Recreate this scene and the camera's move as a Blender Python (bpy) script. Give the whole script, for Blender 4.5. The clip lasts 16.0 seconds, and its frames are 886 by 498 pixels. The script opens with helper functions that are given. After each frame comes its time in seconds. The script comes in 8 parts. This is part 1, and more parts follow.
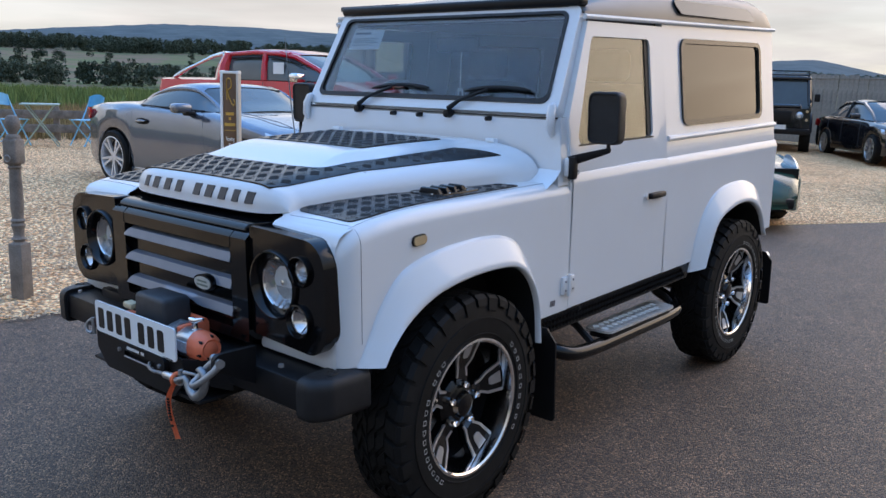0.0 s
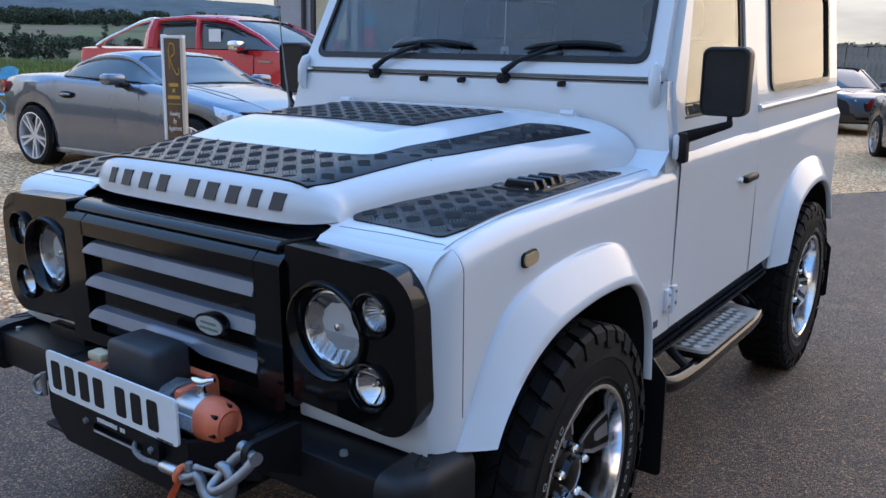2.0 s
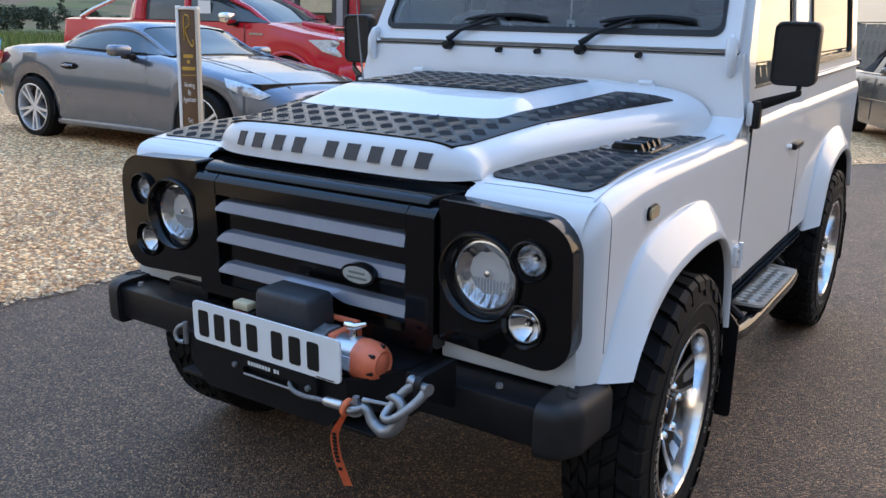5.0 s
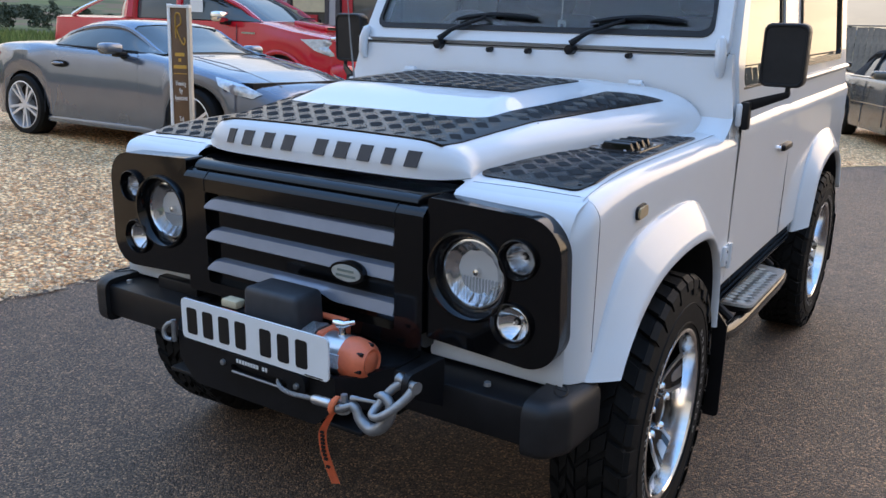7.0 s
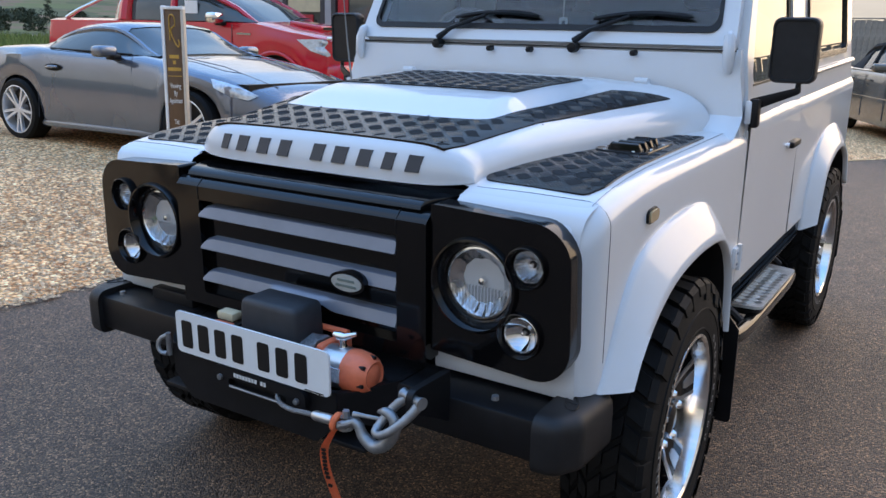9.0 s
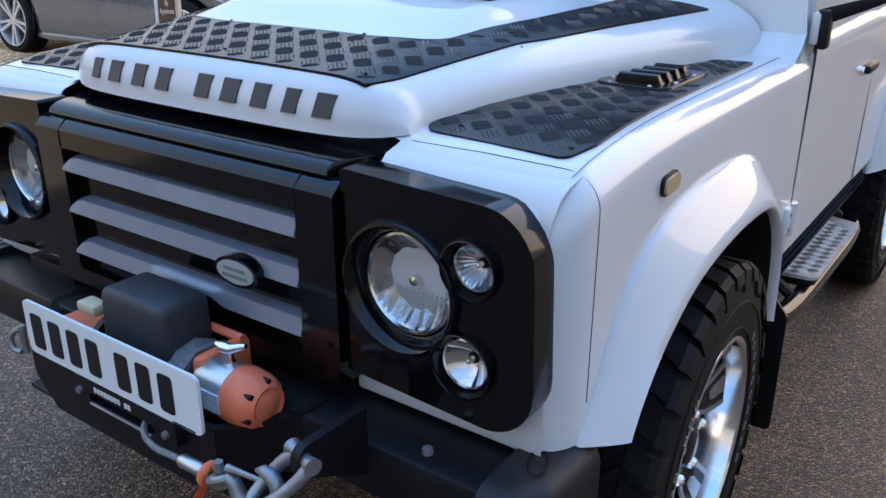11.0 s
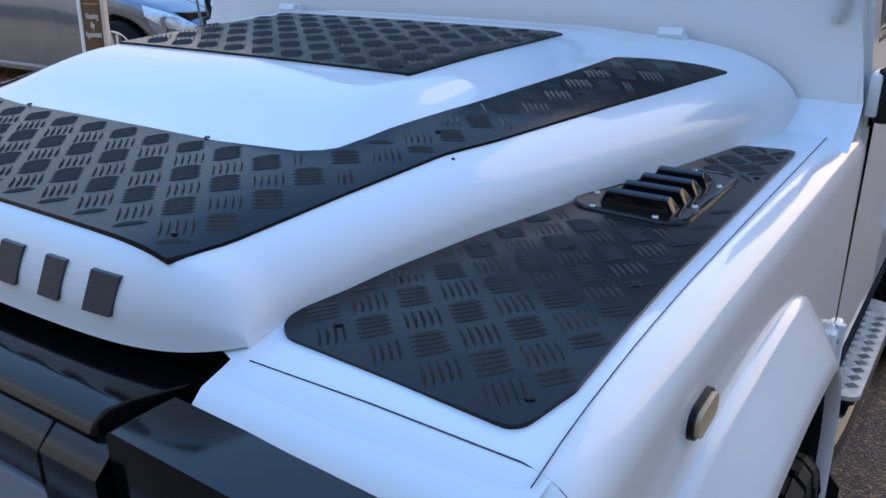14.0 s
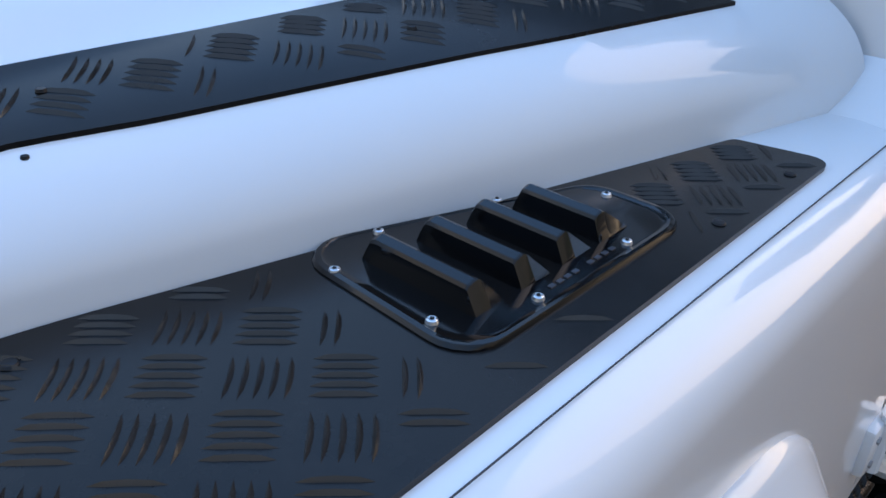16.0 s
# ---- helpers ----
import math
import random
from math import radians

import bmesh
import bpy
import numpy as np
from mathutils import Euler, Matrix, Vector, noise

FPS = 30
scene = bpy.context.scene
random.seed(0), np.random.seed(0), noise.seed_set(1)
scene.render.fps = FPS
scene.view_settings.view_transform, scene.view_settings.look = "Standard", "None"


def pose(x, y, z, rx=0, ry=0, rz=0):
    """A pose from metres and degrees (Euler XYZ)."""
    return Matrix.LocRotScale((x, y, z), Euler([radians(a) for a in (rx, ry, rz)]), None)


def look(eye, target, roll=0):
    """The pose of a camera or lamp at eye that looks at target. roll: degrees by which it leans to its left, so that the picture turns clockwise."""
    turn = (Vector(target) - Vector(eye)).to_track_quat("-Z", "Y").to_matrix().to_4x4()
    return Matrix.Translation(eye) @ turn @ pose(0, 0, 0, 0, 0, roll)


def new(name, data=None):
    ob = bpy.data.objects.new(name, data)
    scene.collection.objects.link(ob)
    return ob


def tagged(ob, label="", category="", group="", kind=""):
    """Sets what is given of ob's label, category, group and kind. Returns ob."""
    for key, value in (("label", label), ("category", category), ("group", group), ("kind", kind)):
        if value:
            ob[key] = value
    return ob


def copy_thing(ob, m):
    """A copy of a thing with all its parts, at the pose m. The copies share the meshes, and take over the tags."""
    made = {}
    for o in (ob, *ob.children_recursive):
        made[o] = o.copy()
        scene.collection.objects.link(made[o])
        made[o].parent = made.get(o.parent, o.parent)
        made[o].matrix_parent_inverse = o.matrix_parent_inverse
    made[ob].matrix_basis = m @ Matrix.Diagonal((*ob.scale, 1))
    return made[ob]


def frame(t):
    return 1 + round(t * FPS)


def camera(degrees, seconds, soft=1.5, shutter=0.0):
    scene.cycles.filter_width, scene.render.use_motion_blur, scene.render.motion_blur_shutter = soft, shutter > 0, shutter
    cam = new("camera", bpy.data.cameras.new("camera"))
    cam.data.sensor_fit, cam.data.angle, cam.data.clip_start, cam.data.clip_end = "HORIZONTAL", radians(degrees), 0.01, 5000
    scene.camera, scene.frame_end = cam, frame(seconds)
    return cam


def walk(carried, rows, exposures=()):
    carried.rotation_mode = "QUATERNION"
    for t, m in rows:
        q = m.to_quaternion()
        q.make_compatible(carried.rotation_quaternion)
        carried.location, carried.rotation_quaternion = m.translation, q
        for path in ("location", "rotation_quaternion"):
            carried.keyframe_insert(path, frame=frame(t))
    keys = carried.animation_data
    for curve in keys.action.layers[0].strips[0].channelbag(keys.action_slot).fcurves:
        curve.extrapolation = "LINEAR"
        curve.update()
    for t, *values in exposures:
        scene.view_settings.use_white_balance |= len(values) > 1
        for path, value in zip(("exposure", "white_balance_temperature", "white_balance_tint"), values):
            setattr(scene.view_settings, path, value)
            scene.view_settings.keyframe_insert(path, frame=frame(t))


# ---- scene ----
cam = camera(55.5, 16.0)
PATH = [
    (0, (2.476, -2.099, 1.422), (1.199, -0.606, 1.052), 1.9),
    (0.5, (2.264, -1.929, 1.404), (0.98, -0.445, 1.02), 1.6),
    (1, (2.07, -1.864, 1.396), (0.797, -0.376, 0.99), 1.8),
    (1.5, (1.848, -1.835, 1.399), (0.646, -0.289, 0.988), 1.9),
    (2, (1.64, -1.75, 1.371), (0.503, -0.162, 0.94), 1.5),
    (2.5, (1.438, -1.69, 1.361), (0.356, -0.072, 0.899), 0.9),
    (3, (1.403, -1.882, 1.365), (0.4, -0.225, 0.867), 0.5),
    (3.5, (1.406, -2.057, 1.364), (0.425, -0.392, 0.85), 1.2),
    (4, (1.428, -2.111, 1.353), (0.404, -0.468, 0.85), 1.4),
    (4.2, (1.426, -2.116, 1.349), (0.379, -0.487, 0.849), 1.6),
    (6.3, (1.429, -2.129, 1.356), (0.367, -0.501, 0.886), 2.1),
    (6.5, (1.433, -2.126, 1.348), (0.372, -0.498, 0.878), 2.1),
    (7, (1.434, -2.124, 1.347), (0.39, -0.488, 0.864), 2.3),
    (7.5, (1.431, -2.118, 1.346), (0.399, -0.476, 0.86), 2.3),
    (8, (1.423, -2.118, 1.347), (0.397, -0.472, 0.862), 1.9),
    (10.3, (1.305, -1.718, 1.352), (0.208, -0.131, 0.825), 1.6),
    (10.5, (1.292, -1.631, 1.333), (0.184, -0.071, 0.753), 1.5),
    (11, (1.22, -1.467, 1.315), (0.137, 0.069, 0.632), 1.4),
    (11.5, (1.1, -1.268, 1.34), (0.071, 0.289, 0.621), 1.7),
    (12, (1.024, -1.07, 1.343), (-0.058, 0.463, 0.649), 1.6),
    (12.5, (0.974, -0.918, 1.355), (-0.188, 0.57, 0.694), 0.9),
    (13, (0.944, -0.935, 1.379), (-0.211, 0.57, 0.744), 0.7),
    (13.5, (0.938, -0.93, 1.377), (-0.151, 0.622, 0.741), 0.7),
    (14, (0.946, -0.914, 1.367), (-0.094, 0.656, 0.694), 0.8),
    (14.5, (0.974, -0.825, 1.367), (-0.086, 0.719, 0.666), 1.7),
    (15, (0.946, -0.682, 1.356), (-0.086, 0.859, 0.607), 2.3),
    (15.5, (0.887, -0.492, 1.346), (-0.128, 1.023, 0.525), 3.4),
    (16, (0.892, -0.309, 1.324), (-0.26, 1.043, 0.406), 4.0),
]
# the clip's own exposure and white balance, which drift on the way
BALANCE = [(0, -0.06, 6100, 10), (1, -0.03, 6000, 10), (2, -0.06, 6000, 10), (3.2, 0.12, 6350, 10), (4, 0.20, 6600, 10), (6.5, 0.10, 6650, 10), (8.2, 0.10, 6650, 10), (10.5, 0.14, 6330, 10), (11.5, 0.20, 6250, 10), (12.5, -0.18, 5820, 10), (13.5, -0.14, 5870, 10), (14, -0.13, 5920, 10), (15, -0.04, 6150, 10), (16, 0.07, 6600, 10)]
walk(cam, [(t, look(*p)) for t, *p in PATH], BALANCE)

# ---- light ----
SUN_AZ, SUN_EL = radians(16), radians(25)   # azimuth from +y towards +x
world = bpy.data.worlds.new("dusk_sky")
scene.world = world
world.use_nodes = True


def build_world():
    nt = world.node_tree
    nt.nodes.clear()
    N, L = nt.nodes.new, nt.links.new
    out, bg = N("ShaderNodeOutputWorld"), N("ShaderNodeBackground")
    sky = N("ShaderNodeTexSky")
    sky.sky_type, sky.sun_disc = "NISHITA", False
    sky.sun_elevation, sky.sun_rotation = SUN_EL, SUN_AZ
    sky.air_density, sky.dust_density, sky.ozone_density = 1.0, 0.8, 1.5
    tc, sep = N("ShaderNodeTexCoord"), N("ShaderNodeSeparateXYZ")
    L(tc.outputs["Generated"], sep.inputs[0])
    # cloud sheet: direction flattened on a plane overhead
    mx = N("ShaderNodeMath"); mx.operation = "MAXIMUM"; mx.inputs[1].default_value = 0.0
    L(sep.outputs[2], mx.inputs[0])
    ad = N("ShaderNodeMath"); ad.operation = "ADD"; ad.inputs[1].default_value = 0.12
    L(mx.outputs[0], ad.inputs[0])
    div = N("ShaderNodeVectorMath"); div.operation = "DIVIDE"
    comb = N("ShaderNodeCombineXYZ")
    for k in range(3):
        L(ad.outputs[0], comb.inputs[k])
    L(tc.outputs["Generated"], div.inputs[0]); L(comb.outputs[0], div.inputs[1])
    nz = N("ShaderNodeTexNoise")
    nz.inputs["Scale"].default_value, nz.inputs["Detail"].default_value, nz.inputs["Roughness"].default_value = 1.1, 7, 0.55
    L(div.outputs[0], nz.inputs["Vector"])
    rmp = N("ShaderNodeValToRGB")
    rmp.color_ramp.elements[0].position, rmp.color_ramp.elements[1].position = 0.42, 0.62
    L(nz.outputs["Fac"], rmp.inputs[0])
    # cloud colour by height: cream low, grey-blue high
    hr = N("ShaderNodeValToRGB")
    e = hr.color_ramp.elements
    e[0].position, e[0].color = 0.0, CLOUD_LOW
    e[1].position, e[1].color = 0.75, CLOUD_HIGH
    m = hr.color_ramp.elements.new(0.24); m.color = CLOUD_MID
    m = hr.color_ramp.elements.new(0.48); m.color = CLOUD_UP
    L(mx.outputs[0], hr.inputs[0])
    mul = N("ShaderNodeVectorMath"); mul.operation = "SCALE"; mul.inputs["Scale"].default_value = SKY_GAIN
    L(sky.outputs[0], mul.inputs[0])
    mix = N("ShaderNodeMix"); mix.data_type = "RGBA"
    cm = N("ShaderNodeMapRange")
    cm.inputs["To Min"].default_value, cm.inputs["To Max"].default_value = CLOUD_MIN, CLOUD_MAX
    L(rmp.outputs[0], cm.inputs[0])
    L(cm.outputs[0], mix.inputs["Factor"]); L(mul.outputs[0], mix.inputs["A"]); L(hr.outputs[0], mix.inputs["B"])
    # long pale streaks high up
    sm = N("ShaderNodeMapping"); sm.inputs["Scale"].default_value = (0.7, 2.4, 1.0); sm.inputs["Rotation"].default_value = (0, 0, 0.6)
    sn = N("ShaderNodeTexNoise"); sn.inputs["Scale"].default_value, sn.inputs["Detail"].default_value, sn.inputs["Roughness"].default_value = 0.9, 7, 0.6
    L(div.outputs[0], sm.inputs[0]); L(sm.outputs[0], sn.inputs["Vector"])
    sf = N("ShaderNodeMapRange"); sf.inputs["From Min"].default_value, sf.inputs["From Max"].default_value = 0.50, 0.66
    sf.inputs["To Max"].default_value = STREAK
    L(sn.outputs["Fac"], sf.inputs[0])
    sh_ = N("ShaderNodeMapRange"); sh_.inputs["From Min"].default_value, sh_.inputs["From Max"].default_value = 0.12, 0.32
    L(mx.outputs[0], sh_.inputs[0])
    sx_ = N("ShaderNodeMath"); sx_.operation = "MULTIPLY"; L(sf.outputs[0], sx_.inputs[0]); L(sh_.outputs[0], sx_.inputs[1])
    high = N("ShaderNodeMix"); high.data_type = "RGBA"; high.inputs["B"].default_value = (1.12, 1.18, 1.28, 1)
    L(sx_.outputs[0], high.inputs["Factor"]); L(mix.outputs["Result"], high.inputs["A"])
    # evening glow low over the sun's quarter
    dot = N("ShaderNodeVectorMath"); dot.operation = "DOT_PRODUCT"
    dot.inputs[1].default_value = (math.sin(GLOW_AZ), math.cos(GLOW_AZ), 0.0)
    L(tc.outputs["Generated"], dot.inputs[0])
    pw = N("ShaderNodeMapRange"); pw.inputs["From Min"].default_value, pw.inputs["From Max"].default_value = 0.6, 1.0
    pw.inputs["To Max"].default_value = GLOW; pw.interpolation_type = "SMOOTHSTEP"
    L(dot.outputs["Value"], pw.inputs[0])
    low = N("ShaderNodeMapRange"); low.inputs["From Min"].default_value, low.inputs["From Max"].default_value = 0.0, 0.22
    low.inputs["To Min"].default_value, low.inputs["To Max"].default_value = 1.0, 0.0; low.interpolation_type = "SMOOTHSTEP"
    L(mx.outputs[0], low.inputs[0])
    streak = N("ShaderNodeTexNoise"); streak.inputs["Scale"].default_value, streak.inputs["Detail"].default_value = 2.2, 5
    stm = N("ShaderNodeMapping"); stm.inputs["Scale"].default_value = (1, 1, 9)
    L(tc.outputs["Generated"], stm.inputs[0]); L(stm.outputs[0], streak.inputs["Vector"])
    sr = N("ShaderNodeMapRange"); sr.inputs["From Min"].default_value, sr.inputs["From Max"].default_value = 0.52, 0.68
    L(streak.outputs["Fac"], sr.inputs[0])
    g1 = N("ShaderNodeMath"); g1.operation = "MULTIPLY"; L(pw.outputs[0], g1.inputs[0]); L(low.outputs[0], g1.inputs[1])
    g2 = N("ShaderNodeMath"); g2.operation = "MULTIPLY"; L(g1.outputs[0], g2.inputs[0]); L(sr.outputs[0], g2.inputs[1])
    gl = N("ShaderNodeMix"); gl.data_type = "RGBA"; gl.blend_type = "ADD"
    L(g2.outputs[0], gl.inputs["Factor"]); L(high.outputs["Result"], gl.inputs["A"]); gl.inputs["B"].default_value = (1.0, 0.62, 0.30, 1)
    # the cloud is thinner and brighter over the afterglow than in the opposite quarter
    br = N("ShaderNodeVectorMath"); br.operation = "DOT_PRODUCT"; br.inputs[1].default_value = (-0.92, 0.40, 0.0)
    L(tc.outputs["Generated"], br.inputs[0])
    bm_ = N("ShaderNodeMapRange"); bm_.inputs["From Min"].default_value, bm_.inputs["From Max"].default_value = -1.0, 1.0
    bm_.inputs["To Min"].default_value, bm_.inputs["To Max"].default_value = SKY_BACK, SKY_FRONT
    L(br.outputs["Value"], bm_.inputs[0])
    # darker banks in the low cloud
    bk = N("ShaderNodeMapRange"); bk.inputs["From Min"].default_value, bk.inputs["From Max"].default_value = 0.38, 0.62
    bk.inputs["To Min"].default_value, bk.inputs["To Max"].default_value = 0.72, 1.12
    L(streak.outputs["Fac"], bk.inputs[0])
    bl = N("ShaderNodeMix"); bl.data_type = "FLOAT"
    L(low.outputs[0], bl.inputs["Factor"]); bl.inputs["A"].default_value = 1.0; L(bk.outputs[0], bl.inputs["B"])
    gb = N("ShaderNodeVectorMath"); gb.operation = "SCALE"; L(gl.outputs["Result"], gb.inputs[0]); L(bl.outputs["Result"], gb.inputs["Scale"])
    sc_ = N("ShaderNodeVectorMath"); sc_.operation = "SCALE"; L(gb.outputs[0], sc_.inputs[0]); L(bm_.outputs[0], sc_.inputs["Scale"])
    L(sc_.outputs[0], bg.inputs["Color"]); bg.inputs["Strength"].default_value = 1.2
    L(bg.outputs[0], out.inputs[0])


GLOW_AZ, STREAK = radians(64), 0.6
SKY_BACK, SKY_FRONT = 0.60, 1.26
SKY_GAIN, CLOUD_MIN, CLOUD_MAX, GLOW = 0.12, 0.85, 1.0, 0.40
CLOUD_LOW, CLOUD_MID, CLOUD_UP, CLOUD_HIGH = (0.54, 0.49, 0.435, 1), (0.84, 0.78, 0.73, 1), (0.55, 0.84, 1.28, 1), (0.44, 0.88, 1.74, 1)
build_world()

sun = new("sun", bpy.data.lights.new("sun", "SUN"))
sun.data.energy, sun.data.angle, sun.data.color = 1.50, radians(56), (1.0, 0.70, 0.42)
sun.matrix_world = look((0, 0, 0), (-math.sin(SUN_AZ) * math.cos(SUN_EL), -math.cos(SUN_AZ) * math.cos(SUN_EL), -math.sin(SUN_EL)))


# ---- materials ----
def mat(name, color, rough=0.5, metal=0.0, vary=0.0, scale=8.0, bump=0.0, bump_scale=60.0, coat=0.0, dark=None,
        rough_vary=0.0, trans=0.0, ior=1.45, spec=0.5, emit=None, island=0.0, fine=0.0, alpha=None, coords="Object"):
    m = bpy.data.materials.new(name)
    m.use_nodes = True
    nt = m.node_tree
    N, L = nt.nodes.new, nt.links.new
    b = nt.nodes["Principled BSDF"]
    b.inputs["Base Color"].default_value = (*color, 1)
    b.inputs["Roughness"].default_value, b.inputs["Metallic"].default_value = rough, metal
    b.inputs["Coat Weight"].default_value, b.inputs["Coat Roughness"].default_value = coat, 0.025
    b.inputs["Transmission Weight"].default_value, b.inputs["IOR"].default_value = trans, ior
    b.inputs["Specular IOR Level"].default_value = spec
    if emit:
        b.inputs["Emission Color"].default_value, b.inputs["Emission Strength"].default_value = (*emit[:3], 1), emit[3]
    if alpha is not None:
        b.inputs["Alpha"].default_value = alpha
    tc = N("ShaderNodeTexCoord")
    src = tc.outputs[coords]
    if vary or dark:
        nz = N("ShaderNodeTexNoise")
        nz.inputs["Scale"].default_value, nz.inputs["Detail"].default_value = scale, 6
        nz.inputs["Roughness"].default_value = 0.6
        L(src, nz.inputs["Vector"])
        mx = N("ShaderNodeMix"); mx.data_type = "RGBA"
        d = dark or tuple(c * (1 - vary) for c in color)
        li = color if dark else tuple(min(1, c * (1 + vary)) for c in color)
        mx.inputs["A"].default_value, mx.inputs["B"].default_value = (*d, 1), (*li, 1)
        mr = N("ShaderNodeMapRange"); mr.inputs["From Min"].default_value, mr.inputs["From Max"].default_value = 0.3, 0.7
        L(nz.outputs["Fac"], mr.inputs[0]); L(mr.outputs[0], mx.inputs["Factor"])
        res = mx.outputs["Result"]
        if fine:
            n2 = N("ShaderNodeTexNoise"); n2.inputs["Scale"].default_value, n2.inputs["Detail"].default_value = scale * 14, 3
            L(src, n2.inputs["Vector"])
            m2 = N("ShaderNodeMix"); m2.data_type = "RGBA"; m2.blend_type = "MULTIPLY"; m2.inputs["Factor"].default_value = 1
            r2 = N("ShaderNodeMapRange"); r2.inputs["From Min"].default_value, r2.inputs["From Max"].default_value = 0.25, 0.75
            r2.inputs["To Min"].default_value, r2.inputs["To Max"].default_value = 1 - fine, 1 + fine
            L(n2.outputs["Fac"], r2.inputs[0]); L(res, m2.inputs["A"]); L(r2.outputs[0], m2.inputs["B"])
            res = m2.outputs["Result"]
        if island:
            ge = N("ShaderNodeNewGeometry")
            r3 = N("ShaderNodeMapRange"); r3.inputs["To Min"].default_value, r3.inputs["To Max"].default_value = 1 - island, 1 + island
            m3 = N("ShaderNodeMix"); m3.data_type = "RGBA"; m3.blend_type = "MULTIPLY"; m3.inputs["Factor"].default_value = 1
            L(ge.outputs["Random Per Island"], r3.inputs[0]); L(res, m3.inputs["A"]); L(r3.outputs[0], m3.inputs["B"])
            res = m3.outputs["Result"]
        L(res, b.inputs["Base Color"])
        if rough_vary:
            rr = N("ShaderNodeMapRange")
            rr.inputs["To Min"].default_value, rr.inputs["To Max"].default_value = max(0.02, rough - rough_vary), min(1, rough + rough_vary)
            L(nz.outputs["Fac"], rr.inputs[0]); L(rr.outputs[0], b.inputs["Roughness"])
    if bump:
        nb = N("ShaderNodeTexNoise"); nb.inputs["Scale"].default_value, nb.inputs["Detail"].default_value = bump_scale, 4
        L(src, nb.inputs["Vector"])
        bp = N("ShaderNodeBump"); bp.inputs["Strength"].default_value, bp.inputs["Distance"].default_value = bump, 0.01
        L(nb.outputs["Fac"], bp.inputs["Height"]); L(bp.outputs[0], b.inputs["Normal"])
    return m


WHITE = mat("white_paint", (0.68, 0.70, 0.715), 0.32, spec=0.3, coat=0.8, vary=0.015, scale=3, rough_vary=0.04)
BLACK = mat("gloss_black", (0.003, 0.003, 0.0035), 0.10, spec=0.45, vary=0.2, scale=6)
SATIN = mat("satin_black", (0.008, 0.008, 0.009), 0.42, spec=0.28, vary=0.3, scale=14, bump=0.04, bump_scale=400)
PLASTIC = mat("black_plastic", (0.015, 0.015, 0.016), 0.46, spec=0.4, vary=0.25, scale=20, bump=0.12, bump_scale=500)
RUBBER = mat("tyre_rubber", (0.0075, 0.0075, 0.0075), 0.68, spec=0.22, vary=0.35, scale=12, bump=0.1, bump_scale=200)
TREADM = mat("chequer_black", (0.010, 0.0092, 0.0088), 0.24, spec=0.26, vary=0.3, scale=10, rough_vary=0.1, fine=0.15)
TREADBAR = mat("worn_chequer_bars", (0.020, 0.018, 0.0165), 0.22, spec=0.6, vary=0.3, scale=25, rough_vary=0.08)
CHROME = mat("polished_metal", (0.80, 0.80, 0.80), 0.12, metal=1.0, vary=0.04, scale=30, rough_vary=0.05)
ALLOY = mat("silver_alloy", (0.60, 0.61, 0.62), 0.28, metal=0.9, vary=0.06, scale=12)
STEEL = mat("galvanised_steel", (0.30, 0.315, 0.33), 0.44, metal=0.8, vary=0.18, scale=30, bump=0.1, bump_scale=150)
SLATM = mat("silver_grille_paint", (0.20, 0.232, 0.295), 0.35, metal=0.45, vary=0.08, scale=12)
ROOFM = mat("grey_roof_paint", (0.085, 0.080, 0.076), 0.38, coat=0.25, vary=0.05, scale=3)
GLASS = mat("dark_glass", (0.008, 0.012, 0.011), 0.02, spec=0.4, coat=0.0, vary=0.1, scale=2)
SIDEGLASS = mat("tinted_door_glass", (0.50, 0.56, 0.52), 0.0, trans=1.0, ior=1.5)
SCREEN = mat("tinted_screen", (0.62, 0.70, 0.74), 0.0, trans=1.0, ior=1.5)
LENS = mat("lamp_lens", (0.03, 0.035, 0.04), 0.02, spec=0.6, alpha=0.10)
FLUTE = mat("ribbed_lens", (0.30, 0.33, 0.36), 0.05, spec=0.9, alpha=0.22)
REFLECTOR = mat("lamp_reflector", (0.70, 0.72, 0.75), 0.05, metal=1.0, vary=0.05, scale=40)
AMBER = mat("smoked_amber", (0.50, 0.36, 0.19), 0.12, coat=0.5, vary=0.1, scale=60)
ORANGE = mat("orange_paint", (0.80, 0.19, 0.09), 0.35, vary=0.1, scale=30, bump=0.05)
TAPE = mat("orange_webbing", (0.85, 0.20, 0.08), 0.7, vary=0.15, scale=60, bump=0.3, bump_scale=600)
PLATEW = mat("white_reflective_plate", (0.80, 0.82, 0.82), 0.30, vary=0.02, scale=20)
INK = mat("black_print", (0.008, 0.008, 0.008), 0.4, vary=0.1)
LETTER = mat("dark_grey_lettering", (0.035, 0.04, 0.05), 0.3, vary=0.1, scale=30)
WHITEINK = mat("white_print", (0.75, 0.75, 0.73), 0.6, vary=0.08, scale=40)
FRAMEINK = mat("grey_print", (0.18, 0.19, 0.22), 0.6, vary=0.1, scale=40)
SEATM = mat("dark_trim", (0.055, 0.057, 0.062), 0.7, vary=0.3, scale=20, bump=0.1)
ROPE = mat("steel_rope", (0.30, 0.31, 0.32), 0.42, metal=0.85, vary=0.3, scale=180, bump=0.5, bump_scale=700)


# ---- mesh helpers ----
def finish(bm, smooth=35):
    bmesh.ops.recalc_face_normals(bm, faces=bm.faces)
    if smooth:
        lim = radians(smooth)
        for f in bm.faces:
            f.smooth = True
        for e in bm.edges:
            if len(e.link_faces) == 2 and e.calc_face_angle(0.0) > lim:
                e.smooth = False
    return bm


